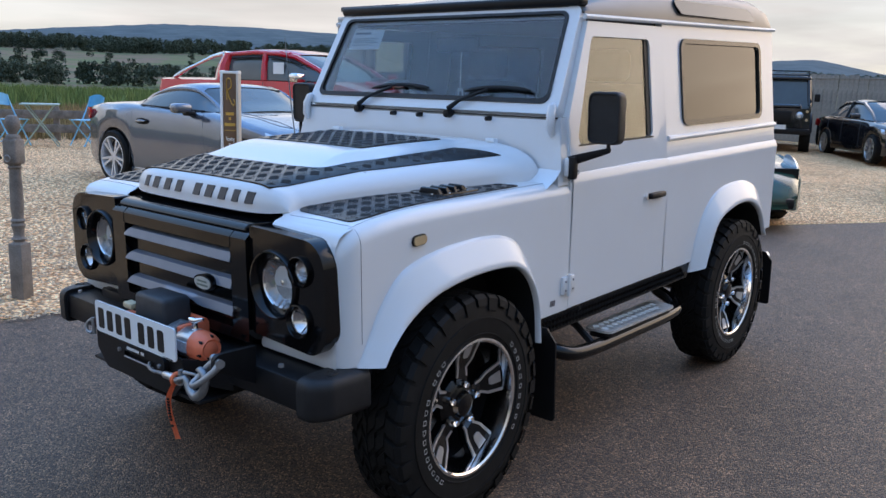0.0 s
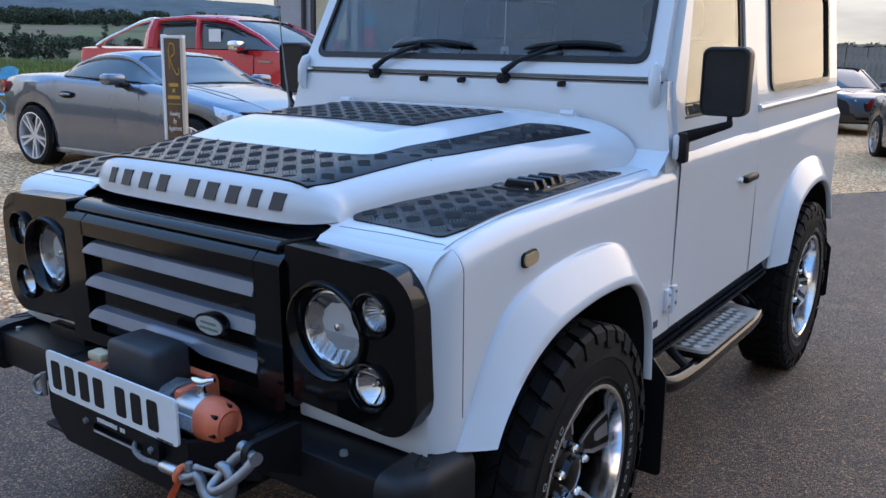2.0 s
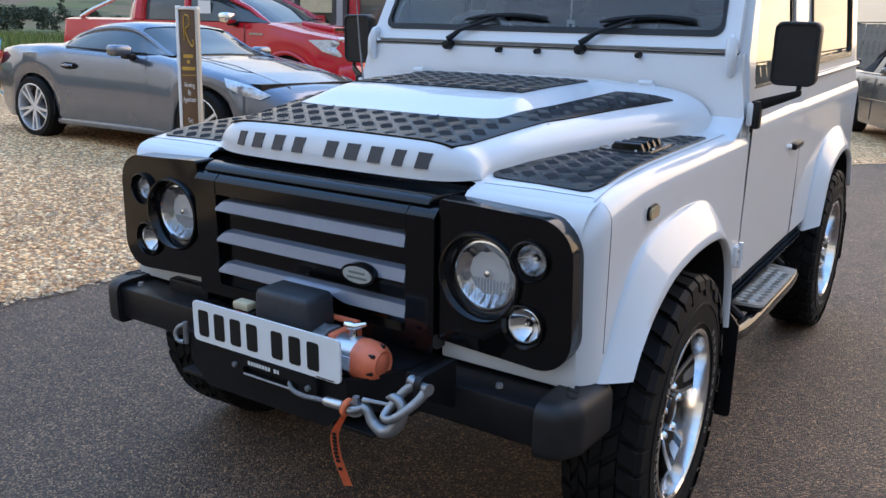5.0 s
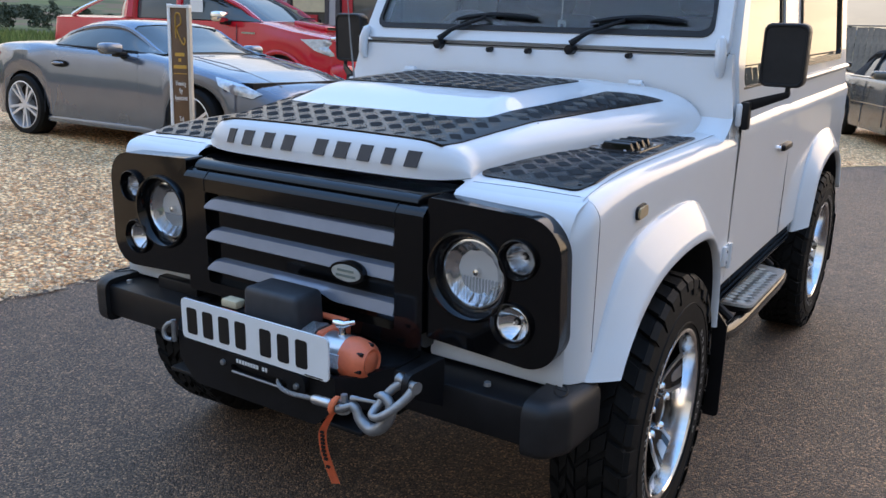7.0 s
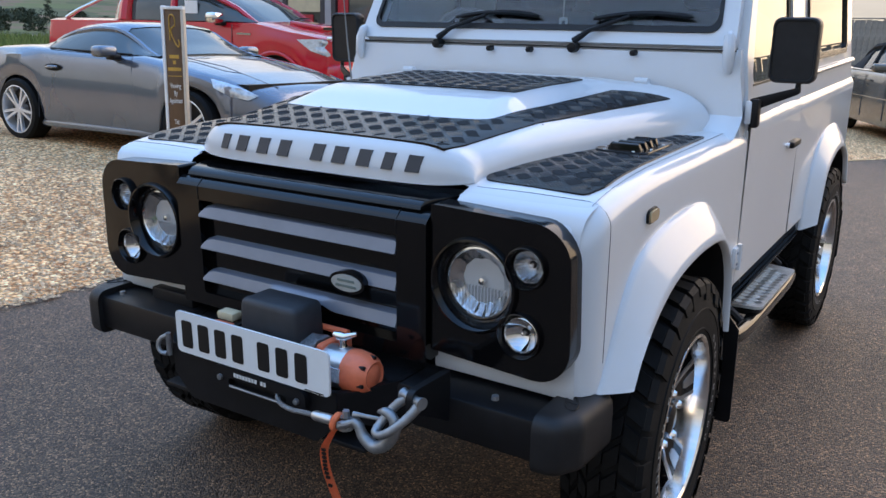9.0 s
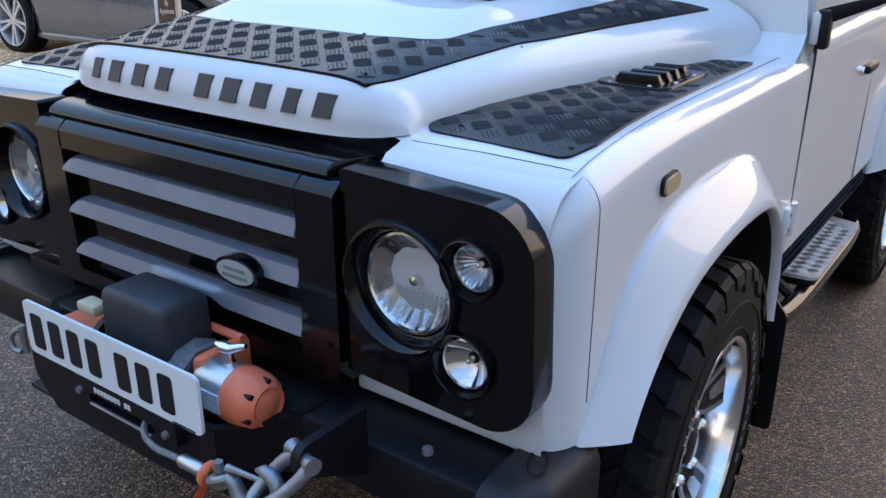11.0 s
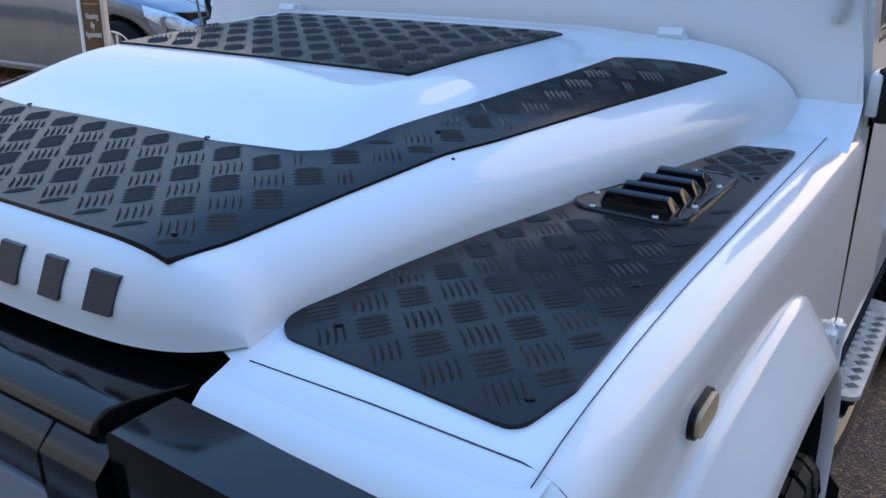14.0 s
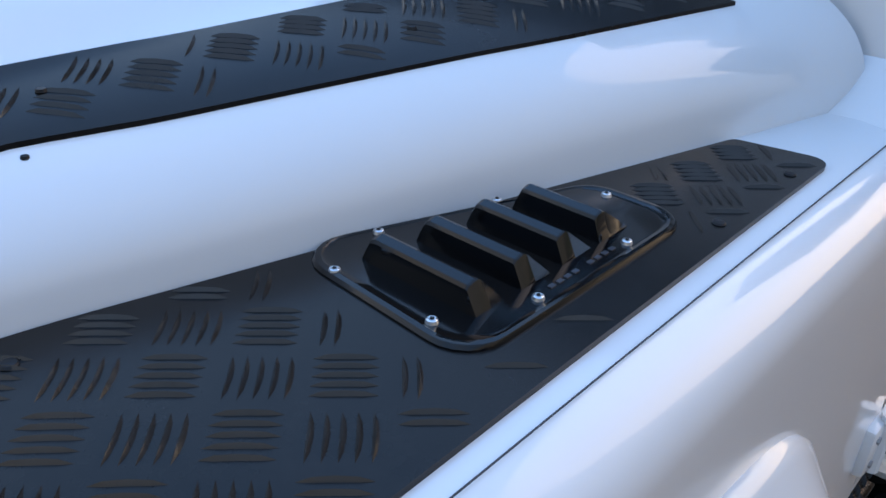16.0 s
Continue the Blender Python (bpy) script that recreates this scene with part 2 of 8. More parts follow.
def part(name, bm, material, parent=None, label="", smooth=35, m=None):
    """Links a bmesh as one mesh object under a thing or a part."""
    if m is not None:
        bm.transform(m)
    finish(bm, smooth)
    me = bpy.data.meshes.new(name)
    bm.to_mesh(me)
    bm.free()
    me.materials.append(material)
    ob = new(name, me)
    if parent is not None:
        ob.parent = parent
    if label:
        ob["label"] = label
    return ob


def thing(name, label, category, group="", m=None):
    ob = tagged(new(name), label, category, group)
    ob.empty_display_size = 0.1
    if m is not None:
        ob.matrix_world = m
    return ob


def box(x0, x1, y0, y1, z0, z1, bevel=0.0, seg=2, bm=None):
    b = bmesh.new()
    bmesh.ops.create_cube(b, size=1)
    for v in b.verts:
        v.co = Vector((x0 + (v.co.x + 0.5) * (x1 - x0), y0 + (v.co.y + 0.5) * (y1 - y0), z0 + (v.co.z + 0.5) * (z1 - z0)))
    if bevel:
        bmesh.ops.bevel(b, geom=b.edges[:], offset=bevel, segments=seg, profile=0.5, affect="EDGES", clamp_overlap=True)
    return merge(bm, b) if bm is not None else b


def merge(bm, b, m=None):
    """Adds the bmesh b to bm."""
    if m is not None:
        b.transform(m)
    me = bpy.data.meshes.new("tmp")
    b.to_mesh(me)
    b.free()
    bm.from_mesh(me)
    bpy.data.meshes.remove(me)
    return bm


def grid(rows, closed_u=False, closed_v=False, caps=False, bm=None):
    """A skin over rows of points."""
    bm = bm or bmesh.new()
    vs = [[bm.verts.new(p) for p in r] for r in rows]
    n, k = len(rows), len(rows[0])
    for i in range(n if closed_v else n - 1):
        for j in range(k if closed_u else k - 1):
            q = [vs[i][j], vs[i][(j + 1) % k], vs[(i + 1) % n][(j + 1) % k], vs[(i + 1) % n][j]]
            if len({id(v) for v in q}) == 4:
                try:
                    bm.faces.new(q)
                except ValueError:
                    pass
    if caps:
        for r in (vs[0], vs[-1]):
            try:
                bm.faces.new(r)
            except ValueError:
                pass
    return bm


def revolve(profile, axis="x", n=32, at=(0, 0, 0), bm=None, closed=False):
    """profile: (radius, along) pairs, turned round the axis."""
    rows = []
    for i in range(n):
        a = 2 * math.pi * i / n
        c, s = math.cos(a), math.sin(a)
        row = []
        for r, h in profile:
            p = {"x": (h, r * c, r * s), "y": (r * s, h, r * c), "z": (r * c, r * s, h)}[axis]
            row.append((p[0] + at[0], p[1] + at[1], p[2] + at[2]))
        rows.append(row)
    bm = grid(rows, closed_u=closed, closed_v=True, bm=bm)
    bmesh.ops.remove_doubles(bm, verts=bm.verts, dist=1e-5)
    return bm


def tube(points, r, n=8, bm=None, caps=True, closed=False):
    pts = [Vector(p) for p in points]
    rows = []
    prev = None
    for i, p in enumerate(pts):
        a = pts[i - 1] if i else (pts[-1] if closed else p)
        b = pts[(i + 1) % len(pts)] if (i + 1 < len(pts) or closed) else p
        d = (b - a).normalized()
        if prev is None:
            up = Vector((0, 0, 1)) if abs(d.z) < 0.9 else Vector((1, 0, 0))
            u = d.cross(up).normalized()
        else:
            u = (prev - d * prev.dot(d)).normalized()
        prev = u
        w = d.cross(u)
        rr = r[i] if isinstance(r, (list, tuple)) else r
        rows.append([p + (u * math.cos(2 * math.pi * k / n) + w * math.sin(2 * math.pi * k / n)) * rr for k in range(n)])
    return grid(rows, closed_u=True, closed_v=closed, caps=caps and not closed, bm=bm)


def smooth_path(pts, steps=6):
    """Catmull-Rom through the points."""
    P = [Vector(p) for p in pts]
    P = [P[0] * 2 - P[1]] + P + [P[-1] * 2 - P[-2]]
    out = []
    for i in range(1, len(P) - 2):
        a, b, c, d = P[i - 1:i + 3]
        for k in range(steps):
            t = k / steps
            out.append(0.5 * ((2 * b) + (c - a) * t + (2 * a - 5 * b + 4 * c - d) * t * t + (3 * b - a - 3 * c + d) * t ** 3))
    out.append(P[-2])
    return out


def rounded(corners, r, seg=5):
    """A 2D outline with its corners rounded; r: one radius or one for each corner."""
    n = len(corners)
    out = []
    for i in range(n):
        p, a, b = Vector(corners[i]), Vector(corners[i - 1]), Vector(corners[(i + 1) % n])
        rad = r[i] if isinstance(r, (list, tuple)) else r
        u, w = (a - p).normalized(), (b - p).normalized()
        ang = u.angle(w) if u.length and w.length else math.pi
        if rad <= 0 or ang > radians(176):
            out.append(tuple(p))
            continue
        t = min(rad / math.tan(ang / 2), 0.49 * (a - p).length, 0.49 * (b - p).length)
        rr = t * math.tan(ang / 2)
        c = p + (u + w).normalized() * (rr / math.sin(ang / 2))
        s, e = p + u * t - c, p + w * t - c
        a0, a1 = math.atan2(s.y, s.x), math.atan2(e.y, e.x)
        d = (a1 - a0 + math.pi) % (2 * math.pi) - math.pi
        for k in range(seg + 1):
            q = a0 + d * k / seg
            out.append((c.x + rr * math.cos(q), c.y + rr * math.sin(q)))
    return out


def slab(outline, holes=(), to3=None, thick=(0, 0, 0), bevel=0.0):
    """A plate from a 2D outline with holes; to3 lays (u, v) in space; thick is the vector of its depth."""
    bm = bmesh.new()
    edges = []
    for loop in (outline, *holes):
        vs = [bm.verts.new((p[0], p[1], 0)) for p in loop]
        edges += [bm.edges.new((vs[i], vs[(i + 1) % len(vs)])) for i in range(len(vs))]
    bmesh.ops.triangle_fill(bm, edges=edges, use_beauty=True, use_dissolve=False)
    # all faces one way
    for f in bm.faces:
        if f.normal.z < 0:
            f.normal_flip()
    t = Vector(thick)
    if t.length:
        geo = bmesh.ops.extrude_face_region(bm, geom=bm.faces[:] + bm.edges[:] + bm.verts[:])
        back = [g for g in geo["geom"] if isinstance(g, bmesh.types.BMVert)]
        keep = set(back)
        flat = {v: v.co.copy() for v in bm.verts}
        for v, c in flat.items():
            v.co = Vector(to3(c.x, c.y)) + (t if v in keep else Vector((0, 0, 0)))
    else:
        for v in bm.verts:
            v.co = Vector(to3(v.co.x, v.co.y))
    return bm


def mirror_x(bm):
    b = bm.copy()
    for v in b.verts:
        v.co.x = -v.co.x
    bmesh.ops.reverse_faces(b, faces=b.faces)
    return b


def lerp(a, b, t):
    return a + (b - a) * t


def curve(keys, x):
    """Piecewise smooth value through sorted (x, v) keys."""
    if x <= keys[0][0]:
        return keys[0][1]
    for (a, va), (b, vb) in zip(keys, keys[1:]):
        if x <= b:
            return lerp(va, vb, (x - a) / (b - a))
    return keys[-1][1]


def smoothstep(a, b, x):
    t = max(0.0, min(1.0, (x - a) / (b - a)))
    return t * t * (3 - 2 * t)


# ---- ground ----
def ground_z(x, y):
    """The lot rises gently to the left and behind the car."""
    a = 0.23 * (1 - math.exp(-max(0.0, -x - 2.8) / 2.6))
    t = max(0.0, y - 6.0)
    b = 0.008 * (1 - math.exp(-t / 6)) * smoothstep(0, 2, t)
    c = 0.032 * smoothstep(0.4, 2.0, y)
    return c + ((a ** 4 + b ** 4) ** 0.25 if a + b > 0 else 0.0)


def ground_material(name, kind):
    m = bpy.data.materials.new(name)
    m.use_nodes = True
    nt = m.node_tree
    N, L = nt.nodes.new, nt.links.new
    b = nt.nodes["Principled BSDF"]
    tc = N("ShaderNodeTexCoord")

    def noise_tex(scale, detail=4, rough=0.55):
        n = N("ShaderNodeTexNoise")
        n.inputs["Scale"].default_value, n.inputs["Detail"].default_value, n.inputs["Roughness"].default_value = scale, detail, rough
        L(tc.outputs["Object"], n.inputs["Vector"])
        return n

    def ramp(src, stops):
        r = N("ShaderNodeValToRGB")
        els = r.color_ramp.elements
        for i, (p, c) in enumerate(stops):
            e = els[i] if i < 2 else els.new(p)
            e.position, e.color = p, (*c, 1)
        L(src, r.inputs[0])
        return r

    def mult(a, b_, f=1.0):
        x = N("ShaderNodeMix"); x.data_type = "RGBA"; x.blend_type = "MULTIPLY"; x.inputs["Factor"].default_value = f
        L(a, x.inputs["A"]); L(b_, x.inputs["B"])
        return x.outputs["Result"]
    if kind == "asphalt":
        big, mid, small = noise_tex(0.9, 5), noise_tex(9, 5, 0.7), noise_tex(260, 2)
        base = ramp(mid.outputs["Fac"], [(0.3, (0.100, 0.068, 0.046)), (0.75, (0.170, 0.115, 0.077))])
        worn = ramp(big.outputs["Fac"], [(0.3, (0.75, 0.75, 0.76)), (0.7, (1.15, 1.12, 1.1))])
        vo = N("ShaderNodeTexVoronoi"); vo.inputs["Scale"].default_value = 175
        L(tc.outputs["Object"], vo.inputs["Vector"])
        sepc = N("ShaderNodeSeparateColor"); L(vo.outputs["Color"], sepc.inputs[0])
        sp = ramp(sepc.outputs[0], [(0.0, (0.25, 0.25, 0.25)), (1.0, (4.0, 3.5, 2.9)), (0.55, (0.8, 0.8, 0.8)), (0.84, (1.7, 1.58, 1.46))])
        col = mult(mult(base.outputs[0], worn.outputs[0]), sp.outputs[0])
        L(col, b.inputs["Base Color"])
        b.inputs["Roughness"].default_value, b.inputs["Specular IOR Level"].default_value = 0.55, 0.4
        bp = N("ShaderNodeBump"); bp.inputs["Strength"].default_value, bp.inputs["Distance"].default_value = 0.8, 0.008
        L(vo.outputs["Distance"], bp.inputs["Height"]); bp.invert = True
        L(bp.outputs[0], b.inputs["Normal"])
    elif kind == "gravel":
        vo = N("ShaderNodeTexVoronoi"); vo.inputs["Scale"].default_value = 34
        L(tc.outputs["Object"], vo.inputs["Vector"])
        sepc = N("ShaderNodeSeparateColor"); L(vo.outputs["Color"], sepc.inputs[0])
        base = ramp(sepc.outputs[0], [(0.0, (0.40, 0.19, 0.075)), (1.0, (1.0, 0.76, 0.45)), (0.5, (0.84, 0.50, 0.235))])
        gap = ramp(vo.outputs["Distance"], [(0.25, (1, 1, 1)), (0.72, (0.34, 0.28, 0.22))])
        big = noise_tex(0.7, 5)
        worn = ramp(big.outputs["Fac"], [(0.3, (1.28, 1.21, 1.11)), (0.7, (1.7, 1.61, 1.49))])
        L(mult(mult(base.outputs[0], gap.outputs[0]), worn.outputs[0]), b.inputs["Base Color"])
        b.inputs["Roughness"].default_value = 0.8
        bp = N("ShaderNodeBump"); bp.inputs["Strength"].default_value, bp.inputs["Distance"].default_value = 0.9, 0.012
        bp.invert = True
        L(vo.outputs["Distance"], bp.inputs["Height"]); L(bp.outputs[0], b.inputs["Normal"])
    else:
        vo = N("ShaderNodeTexVoronoi"); vo.inputs["Scale"].default_value = 0.018
        mp = N("ShaderNodeMapping"); mp.inputs["Scale"].default_value = (1, 1, 0)
        dis = noise_tex(0.01, 3)
        add = N("ShaderNodeVectorMath"); add.operation = "MULTIPLY_ADD"
        L(dis.outputs["Color"], add.inputs[0]); add.inputs[1].default_value = (60, 60, 0); L(mp.outputs[0], add.inputs[2])
        L(tc.outputs["Object"], mp.inputs[0]); L(add.outputs[0], vo.inputs["Vector"])
        sepc = N("ShaderNodeSeparateColor"); L(vo.outputs["Color"], sepc.inputs[0])
        base = ramp(sepc.outputs[0], [(0.0, (0.05, 0.065, 0.018)), (1.0, (0.16, 0.125, 0.055)), (0.45, (0.105, 0.135, 0.032)), (0.7, (0.17, 0.105, 0.068))])
        tuft = noise_tex(1.4, 6, 0.7)
        worn = ramp(tuft.outputs["Fac"], [(0.3, (0.6, 0.62, 0.55)), (0.7, (1.25, 1.2, 1.1))])
        L(mult(base.outputs[0], worn.outputs[0]), b.inputs["Base Color"])
        b.inputs["Roughness"].default_value = 0.9
    return m


ASPHALT, GRAVEL, FIELD = (ground_material(n, k) for n, k in (("asphalt", "asphalt"), ("gravel", "gravel"), ("fields", "field")))
EDGE = [(-3.0, -14), (-2.78, -2), (-2.55, 0.7), (-2.36, 2.8), (-1.9, 4.9), (-0.85, 7.55), (0.03, 9.05), (0.86, 10.35), (3.6, 15), (10, 25)]
EDGE_KEYS = [(y, x) for x, y in EDGE]


def edge_x(y):
    return curve(EDGE_KEYS, y)


def terrain_z(x, y):
    r, az = math.hypot(x, y), math.atan2(x, y)
    e = curve([(60, -1.2), (150, -1.0), (400, -0.38), (700, 0.33), (1000, 0.98), (1500, 1.80), (1800, 2.05), (2300, 1.85), (4500, 0.2)], r)
    n = noise.noise((math.cos(az) * 5, math.sin(az) * 5, r / 900))
    n2 = noise.noise((math.cos(az) * 22, math.sin(az) * 22, r / 500))
    e += (0.30 * n + 0.10 * n2) * smoothstep(500, 2200, r)
    e *= lerp(1.0, 0.52, smoothstep(-0.75, -0.35, az)) if r > 400 else 1
    far = 1.4 + r * math.tan(radians(e))
    near = ground_z(x, y) - 0.07
    return lerp(near, far, smoothstep(40, 150, r))


def build_ground():
    rings = [0.5, 4, 8, 12, 16, 20, 25, 30, 36, 44, 55, 70, 90, 120, 160, 220, 300, 400, 550, 700, 900, 1150, 1400, 1700, 2000, 2300, 2600, 2900, 3400, 4400]
    rows = [[(r * math.sin(a), r * math.cos(a), terrain_z(r * math.sin(a), r * math.cos(a))) for a in [2 * math.pi * k / 240 for k in range(240)]] for r in rings]
    tagged(part("ground", grid(rows, closed_u=True, caps=False), FIELD), "patchwork of green and brown fields rising to wooded hills", "ground", kind="structure")
    bm = bmesh.new()
    rows = []
    for i in range(70):
        y = -14 + i * 0.55
        x0 = edge_x(y)
        rows.append([(lerp(x0, 30, (j / 26) ** 1.6), y, ground_z(lerp(x0, 30, (j / 26) ** 1.6), y)) for j in range(27)])
    tagged(part("road", grid(rows), ASPHALT), "dark grey asphalt forecourt with a worn fine grain", "asphalt", kind="structure")
    rows = []
    for i in range(150):
        y = -14 + i * 0.3
        x0 = edge_x(y) + 0.05 * noise.noise((y * 1.7, 0, 0)) + 0.02 * noise.noise((y * 9, 3, 0))
        row = []
        for j in range(60):
            x = lerp(x0, -22, (j / 59) ** 1.5)
            row.append((x, y, ground_z(x, y) + (0.012 + 0.008 * noise.noise((x * 3, y * 3, 0))) * min(1, j / 2) + (0.003 if j == 0 else 0)))
        rows.append(row)
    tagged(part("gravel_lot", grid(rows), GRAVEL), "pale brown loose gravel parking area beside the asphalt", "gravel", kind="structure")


build_ground()


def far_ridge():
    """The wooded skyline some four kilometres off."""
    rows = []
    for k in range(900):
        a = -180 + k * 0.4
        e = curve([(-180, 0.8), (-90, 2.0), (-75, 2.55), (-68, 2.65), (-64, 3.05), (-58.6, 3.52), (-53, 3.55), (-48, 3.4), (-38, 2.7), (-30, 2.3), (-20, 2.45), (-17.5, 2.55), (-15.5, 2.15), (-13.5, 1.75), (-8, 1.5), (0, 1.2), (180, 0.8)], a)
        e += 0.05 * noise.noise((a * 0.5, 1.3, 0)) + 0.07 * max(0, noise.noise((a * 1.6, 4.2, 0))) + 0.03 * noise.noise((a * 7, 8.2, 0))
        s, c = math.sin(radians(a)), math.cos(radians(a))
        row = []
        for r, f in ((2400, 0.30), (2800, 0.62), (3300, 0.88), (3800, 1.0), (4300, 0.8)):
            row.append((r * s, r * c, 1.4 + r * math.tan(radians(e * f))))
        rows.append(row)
    tagged(part("backdrop_ridge", grid(rows, closed_v=True), RIDGE), "wooded hill ridge on the skyline, tinted blue-grey with haze", "hills", kind="structure")


# the bluish haze of distance is mixed into the woods' base colour
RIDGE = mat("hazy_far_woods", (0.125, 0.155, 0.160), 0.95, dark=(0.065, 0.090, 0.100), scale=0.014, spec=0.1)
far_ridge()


# ---- the white off-road car ----
RK = Matrix.Rotation(radians(2.2), 4, "X")
car = thing("off_road_car", "white boxy off-road car with chequer plates and front winch", "car")


def cpart(name, bm, material, parent=None, label="", smooth=35):
    return part(name, bm, material, parent or car, label, smooth, RK)


def both(name, bm, material, parent=None, label="", smooth=35):
    """One part for each side of the car."""
    b = mirror_x(bm)
    cpart(name, b, material, parent, label, smooth)
    return cpart(name, bm, material, parent, label, smooth)


SIDE = 0.768


def side_x(z):
    """The half width of the body at a height: upright below the waist, leaning in above."""
    if z > 1.10:
        return SIDE - 0.006 - 0.112 * (z - 1.10)
    return SIDE


def side3(off=0.0):
    return lambda y, z: (side_x(z) + off, y, z)


ARCH_F = [(-0.445, 0.635), (-0.40, 0.71), (-0.34, 0.81), (-0.25, 0.893), (-0.09, 0.932), (0.14, 0.941), (0.29, 0.912), (0.38, 0.83), (0.45, 0.70), (0.49, 0.51)]
ARCH_FI = [(-0.385, 0.635), (-0.345, 0.69), (-0.265, 0.756), (-0.14, 0.810), (0.03, 0.834), (0.20, 0.832), (0.29, 0.808), (0.355, 0.745), (0.395, 0.65), (0.41, 0.51)]
ARCH_R = [(1.765, 0.52), (1.815, 0.68), (1.90, 0.81), (2.03, 0.893), (2.22, 0.92), (2.42, 0.905), (2.59, 0.82), (2.71, 0.60)]
ARCH_RI = [(1.835, 0.54), (1.90, 0.67), (1.97, 0.755), (2.12, 0.802), (2.28, 0.815), (2.41, 0.79), (2.52, 0.72), (2.60, 0.59)]


def path2(pts, steps=5):
    return [(p.x, p.y) for p in smooth_path([(a, b, 0) for a, b in pts], steps)]


def wing_top(y):
    return curve([(-0.49, 1.008), (-0.478, 1.022), (-0.46, 1.036), (-0.42, 1.049), (-0.34, 1.061), (-0.24, 1.070), (-0.12, 1.0745), (0.05, 1.0755), (0.66, 1.0745)], y)


def bonnet_edge(y):
    return 0.44 + 0.243 * (y + 0.35) + 0.018 * (1 - smoothstep(-0.43, -0.36, y))


def build_wing():
    arch = path2(ARCH_FI)
    rows = []
    n = 70
    for i in range(n + 1):
        y = lerp(-0.496, 0.680, i / n)
        zb = 0.637 if y < arch[0][0] else (0.57 if y > arch[-1][0] else None)
        if zb is None:
            for (a, za), (b, zb_) in zip(arch, arch[1:]):
                if a <= y <= b:
                    zb = lerp(za, zb_, (y - a) / (b - a))
        zb = max(zb, 0.57)
        # plan-view rounding of the front corner
        d = max(0.0, -0.43 - y)
        xo = SIDE - (0.07 - math.sqrt(max(0, 0.07 ** 2 - d ** 2)))
        zt = wing_top(y) - 0.25 * d
        r = 0.052
        row = [(max(bonnet_edge(y) - 0.06, lerp(0.432, 0.3, smoothstep(-0.43, -0.40, y))), y, zt), (lerp(bonnet_edge(y), xo - r, 0.5), y, zt + 0.002), (xo - r, y, zt)]
        for k in range(1, 8):
            a = math.pi / 2 * k / 8
            row.append((xo - r + r * math.sin(a), y, zt - r + r * math.cos(a)))
        for k in range(9):
            z = lerp(zt - r, zb, k / 8)
            row.append((xo - (SIDE - side_x(z)), y, z))
        row.append((xo - 0.05, y, zb + 0.0))
        rows.append(row)
    return grid(rows)


def build_arch(outer, inner, lip=0.062):
    o, i_ = path2(outer), path2(inner)
    rows = []
    for (ya, za), (yb, zb) in zip(o, i_):
        row = []
        for t, off in ((0, -0.004), (0, 0.006), (0.12, 0.014), (0.45, 0.036), (0.75, lip * 0.86), (0.93, lip), (1.0, lip * 0.93), (1.02, lip * 0.7), (1.0, -0.02)):
            y, z = lerp(ya, yb, t), lerp(za, zb, t)
            row.append((side_x(max(z, 0.85)) + off, y, z))
        rows.append(row)
    return grid(rows, caps=True)


def build_liner(outer, inner, lip=0.062):
    """Black lining of the wheel housing, behind the white lip."""
    rows = []
    for (ya, za), (yb, zb) in zip(path2(outer), path2(inner)):
        y, z = lerp(ya, yb, 1.045), lerp(za, zb, 1.045)
        rows.append([(side_x(max(z, 0.85)) + off, y, z) for off in (lip * 0.66, 0.0, -0.10, -0.24)])
    return grid(rows)


both("front_wing", build_wing(), WHITE)
both("arch_liner", build_liner(ARCH_F, ARCH_FI), PLASTIC, label="black wheel housing liner")
both("arch_liner", build_liner(ARCH_R, ARCH_RI), PLASTIC, label="black wheel housing liner")
both("wheel_arch", build_arch(ARCH_F, ARCH_FI), WHITE, label="glossy white wheel arch extension", smooth=70)
both("wheel_arch", build_arch(ARCH_R, ARCH_RI), WHITE, label="glossy white wheel arch extension", smooth=70)

# headlamp panel of the front, in front of the wing seam, and its apron
def build_front_panel():
    rows = []
    for y, z, xo in ((-0.425, 1.043, 0.74), (-0.460, 1.033, 0.738), (-0.476, 1.019, 0.735), (-0.488, 0.99, 0.73), (-0.495, 0.9, 0.73), (-0.496, 0.72, 0.735), (-0.500, 0.665, 0.738), (-0.500, 0.636, 0.738), (-0.495, 0.628, 0.738), (-0.44, 0.628, 0.738)):
        rows.append([(lerp(0.428 if z > 0.95 else 0.39, xo, k / 12), y, z) for k in range(13)])
    return grid(rows)


both("front_panel", build_front_panel(), WHITE)


# bonnet
def bonnet_z(x, y):
    e = bonnet_edge(max(y, -0.43))
    p = min(1.0, abs(x) / e)
    top = curve([(-0.43, 1.134), (-0.25, 1.156), (-0.1, 1.172), (0.2, 1.194), (0.5, 1.210)], y) 
    edge = wing_top(y) - 0.003
    k = smoothstep(-0.44, -0.20, y)
    q0 = lerp(0.62, 0.5, k)
    q = max(0.0, (p - q0) / (1 - q0))
    f = 1 - max(0.0, 1 - q ** 3) ** (1 / lerp(2.0, 2.6, k)) if q < 1 else 1.0
    z = top - 0.006 * p * p - (top - edge - 0.006) * f
    # raised middle
    bx = 1 - smoothstep(0.29, 0.385, abs(x))
    by = smoothstep(-0.245, 0.01, y) 
    lift = curve([(-0.2, 0.040), (0.0, 0.032), (0.25, 0.022), (0.45, 0.014), (0.56, 0.006)], y)
    z += lift * bx * by
    return z


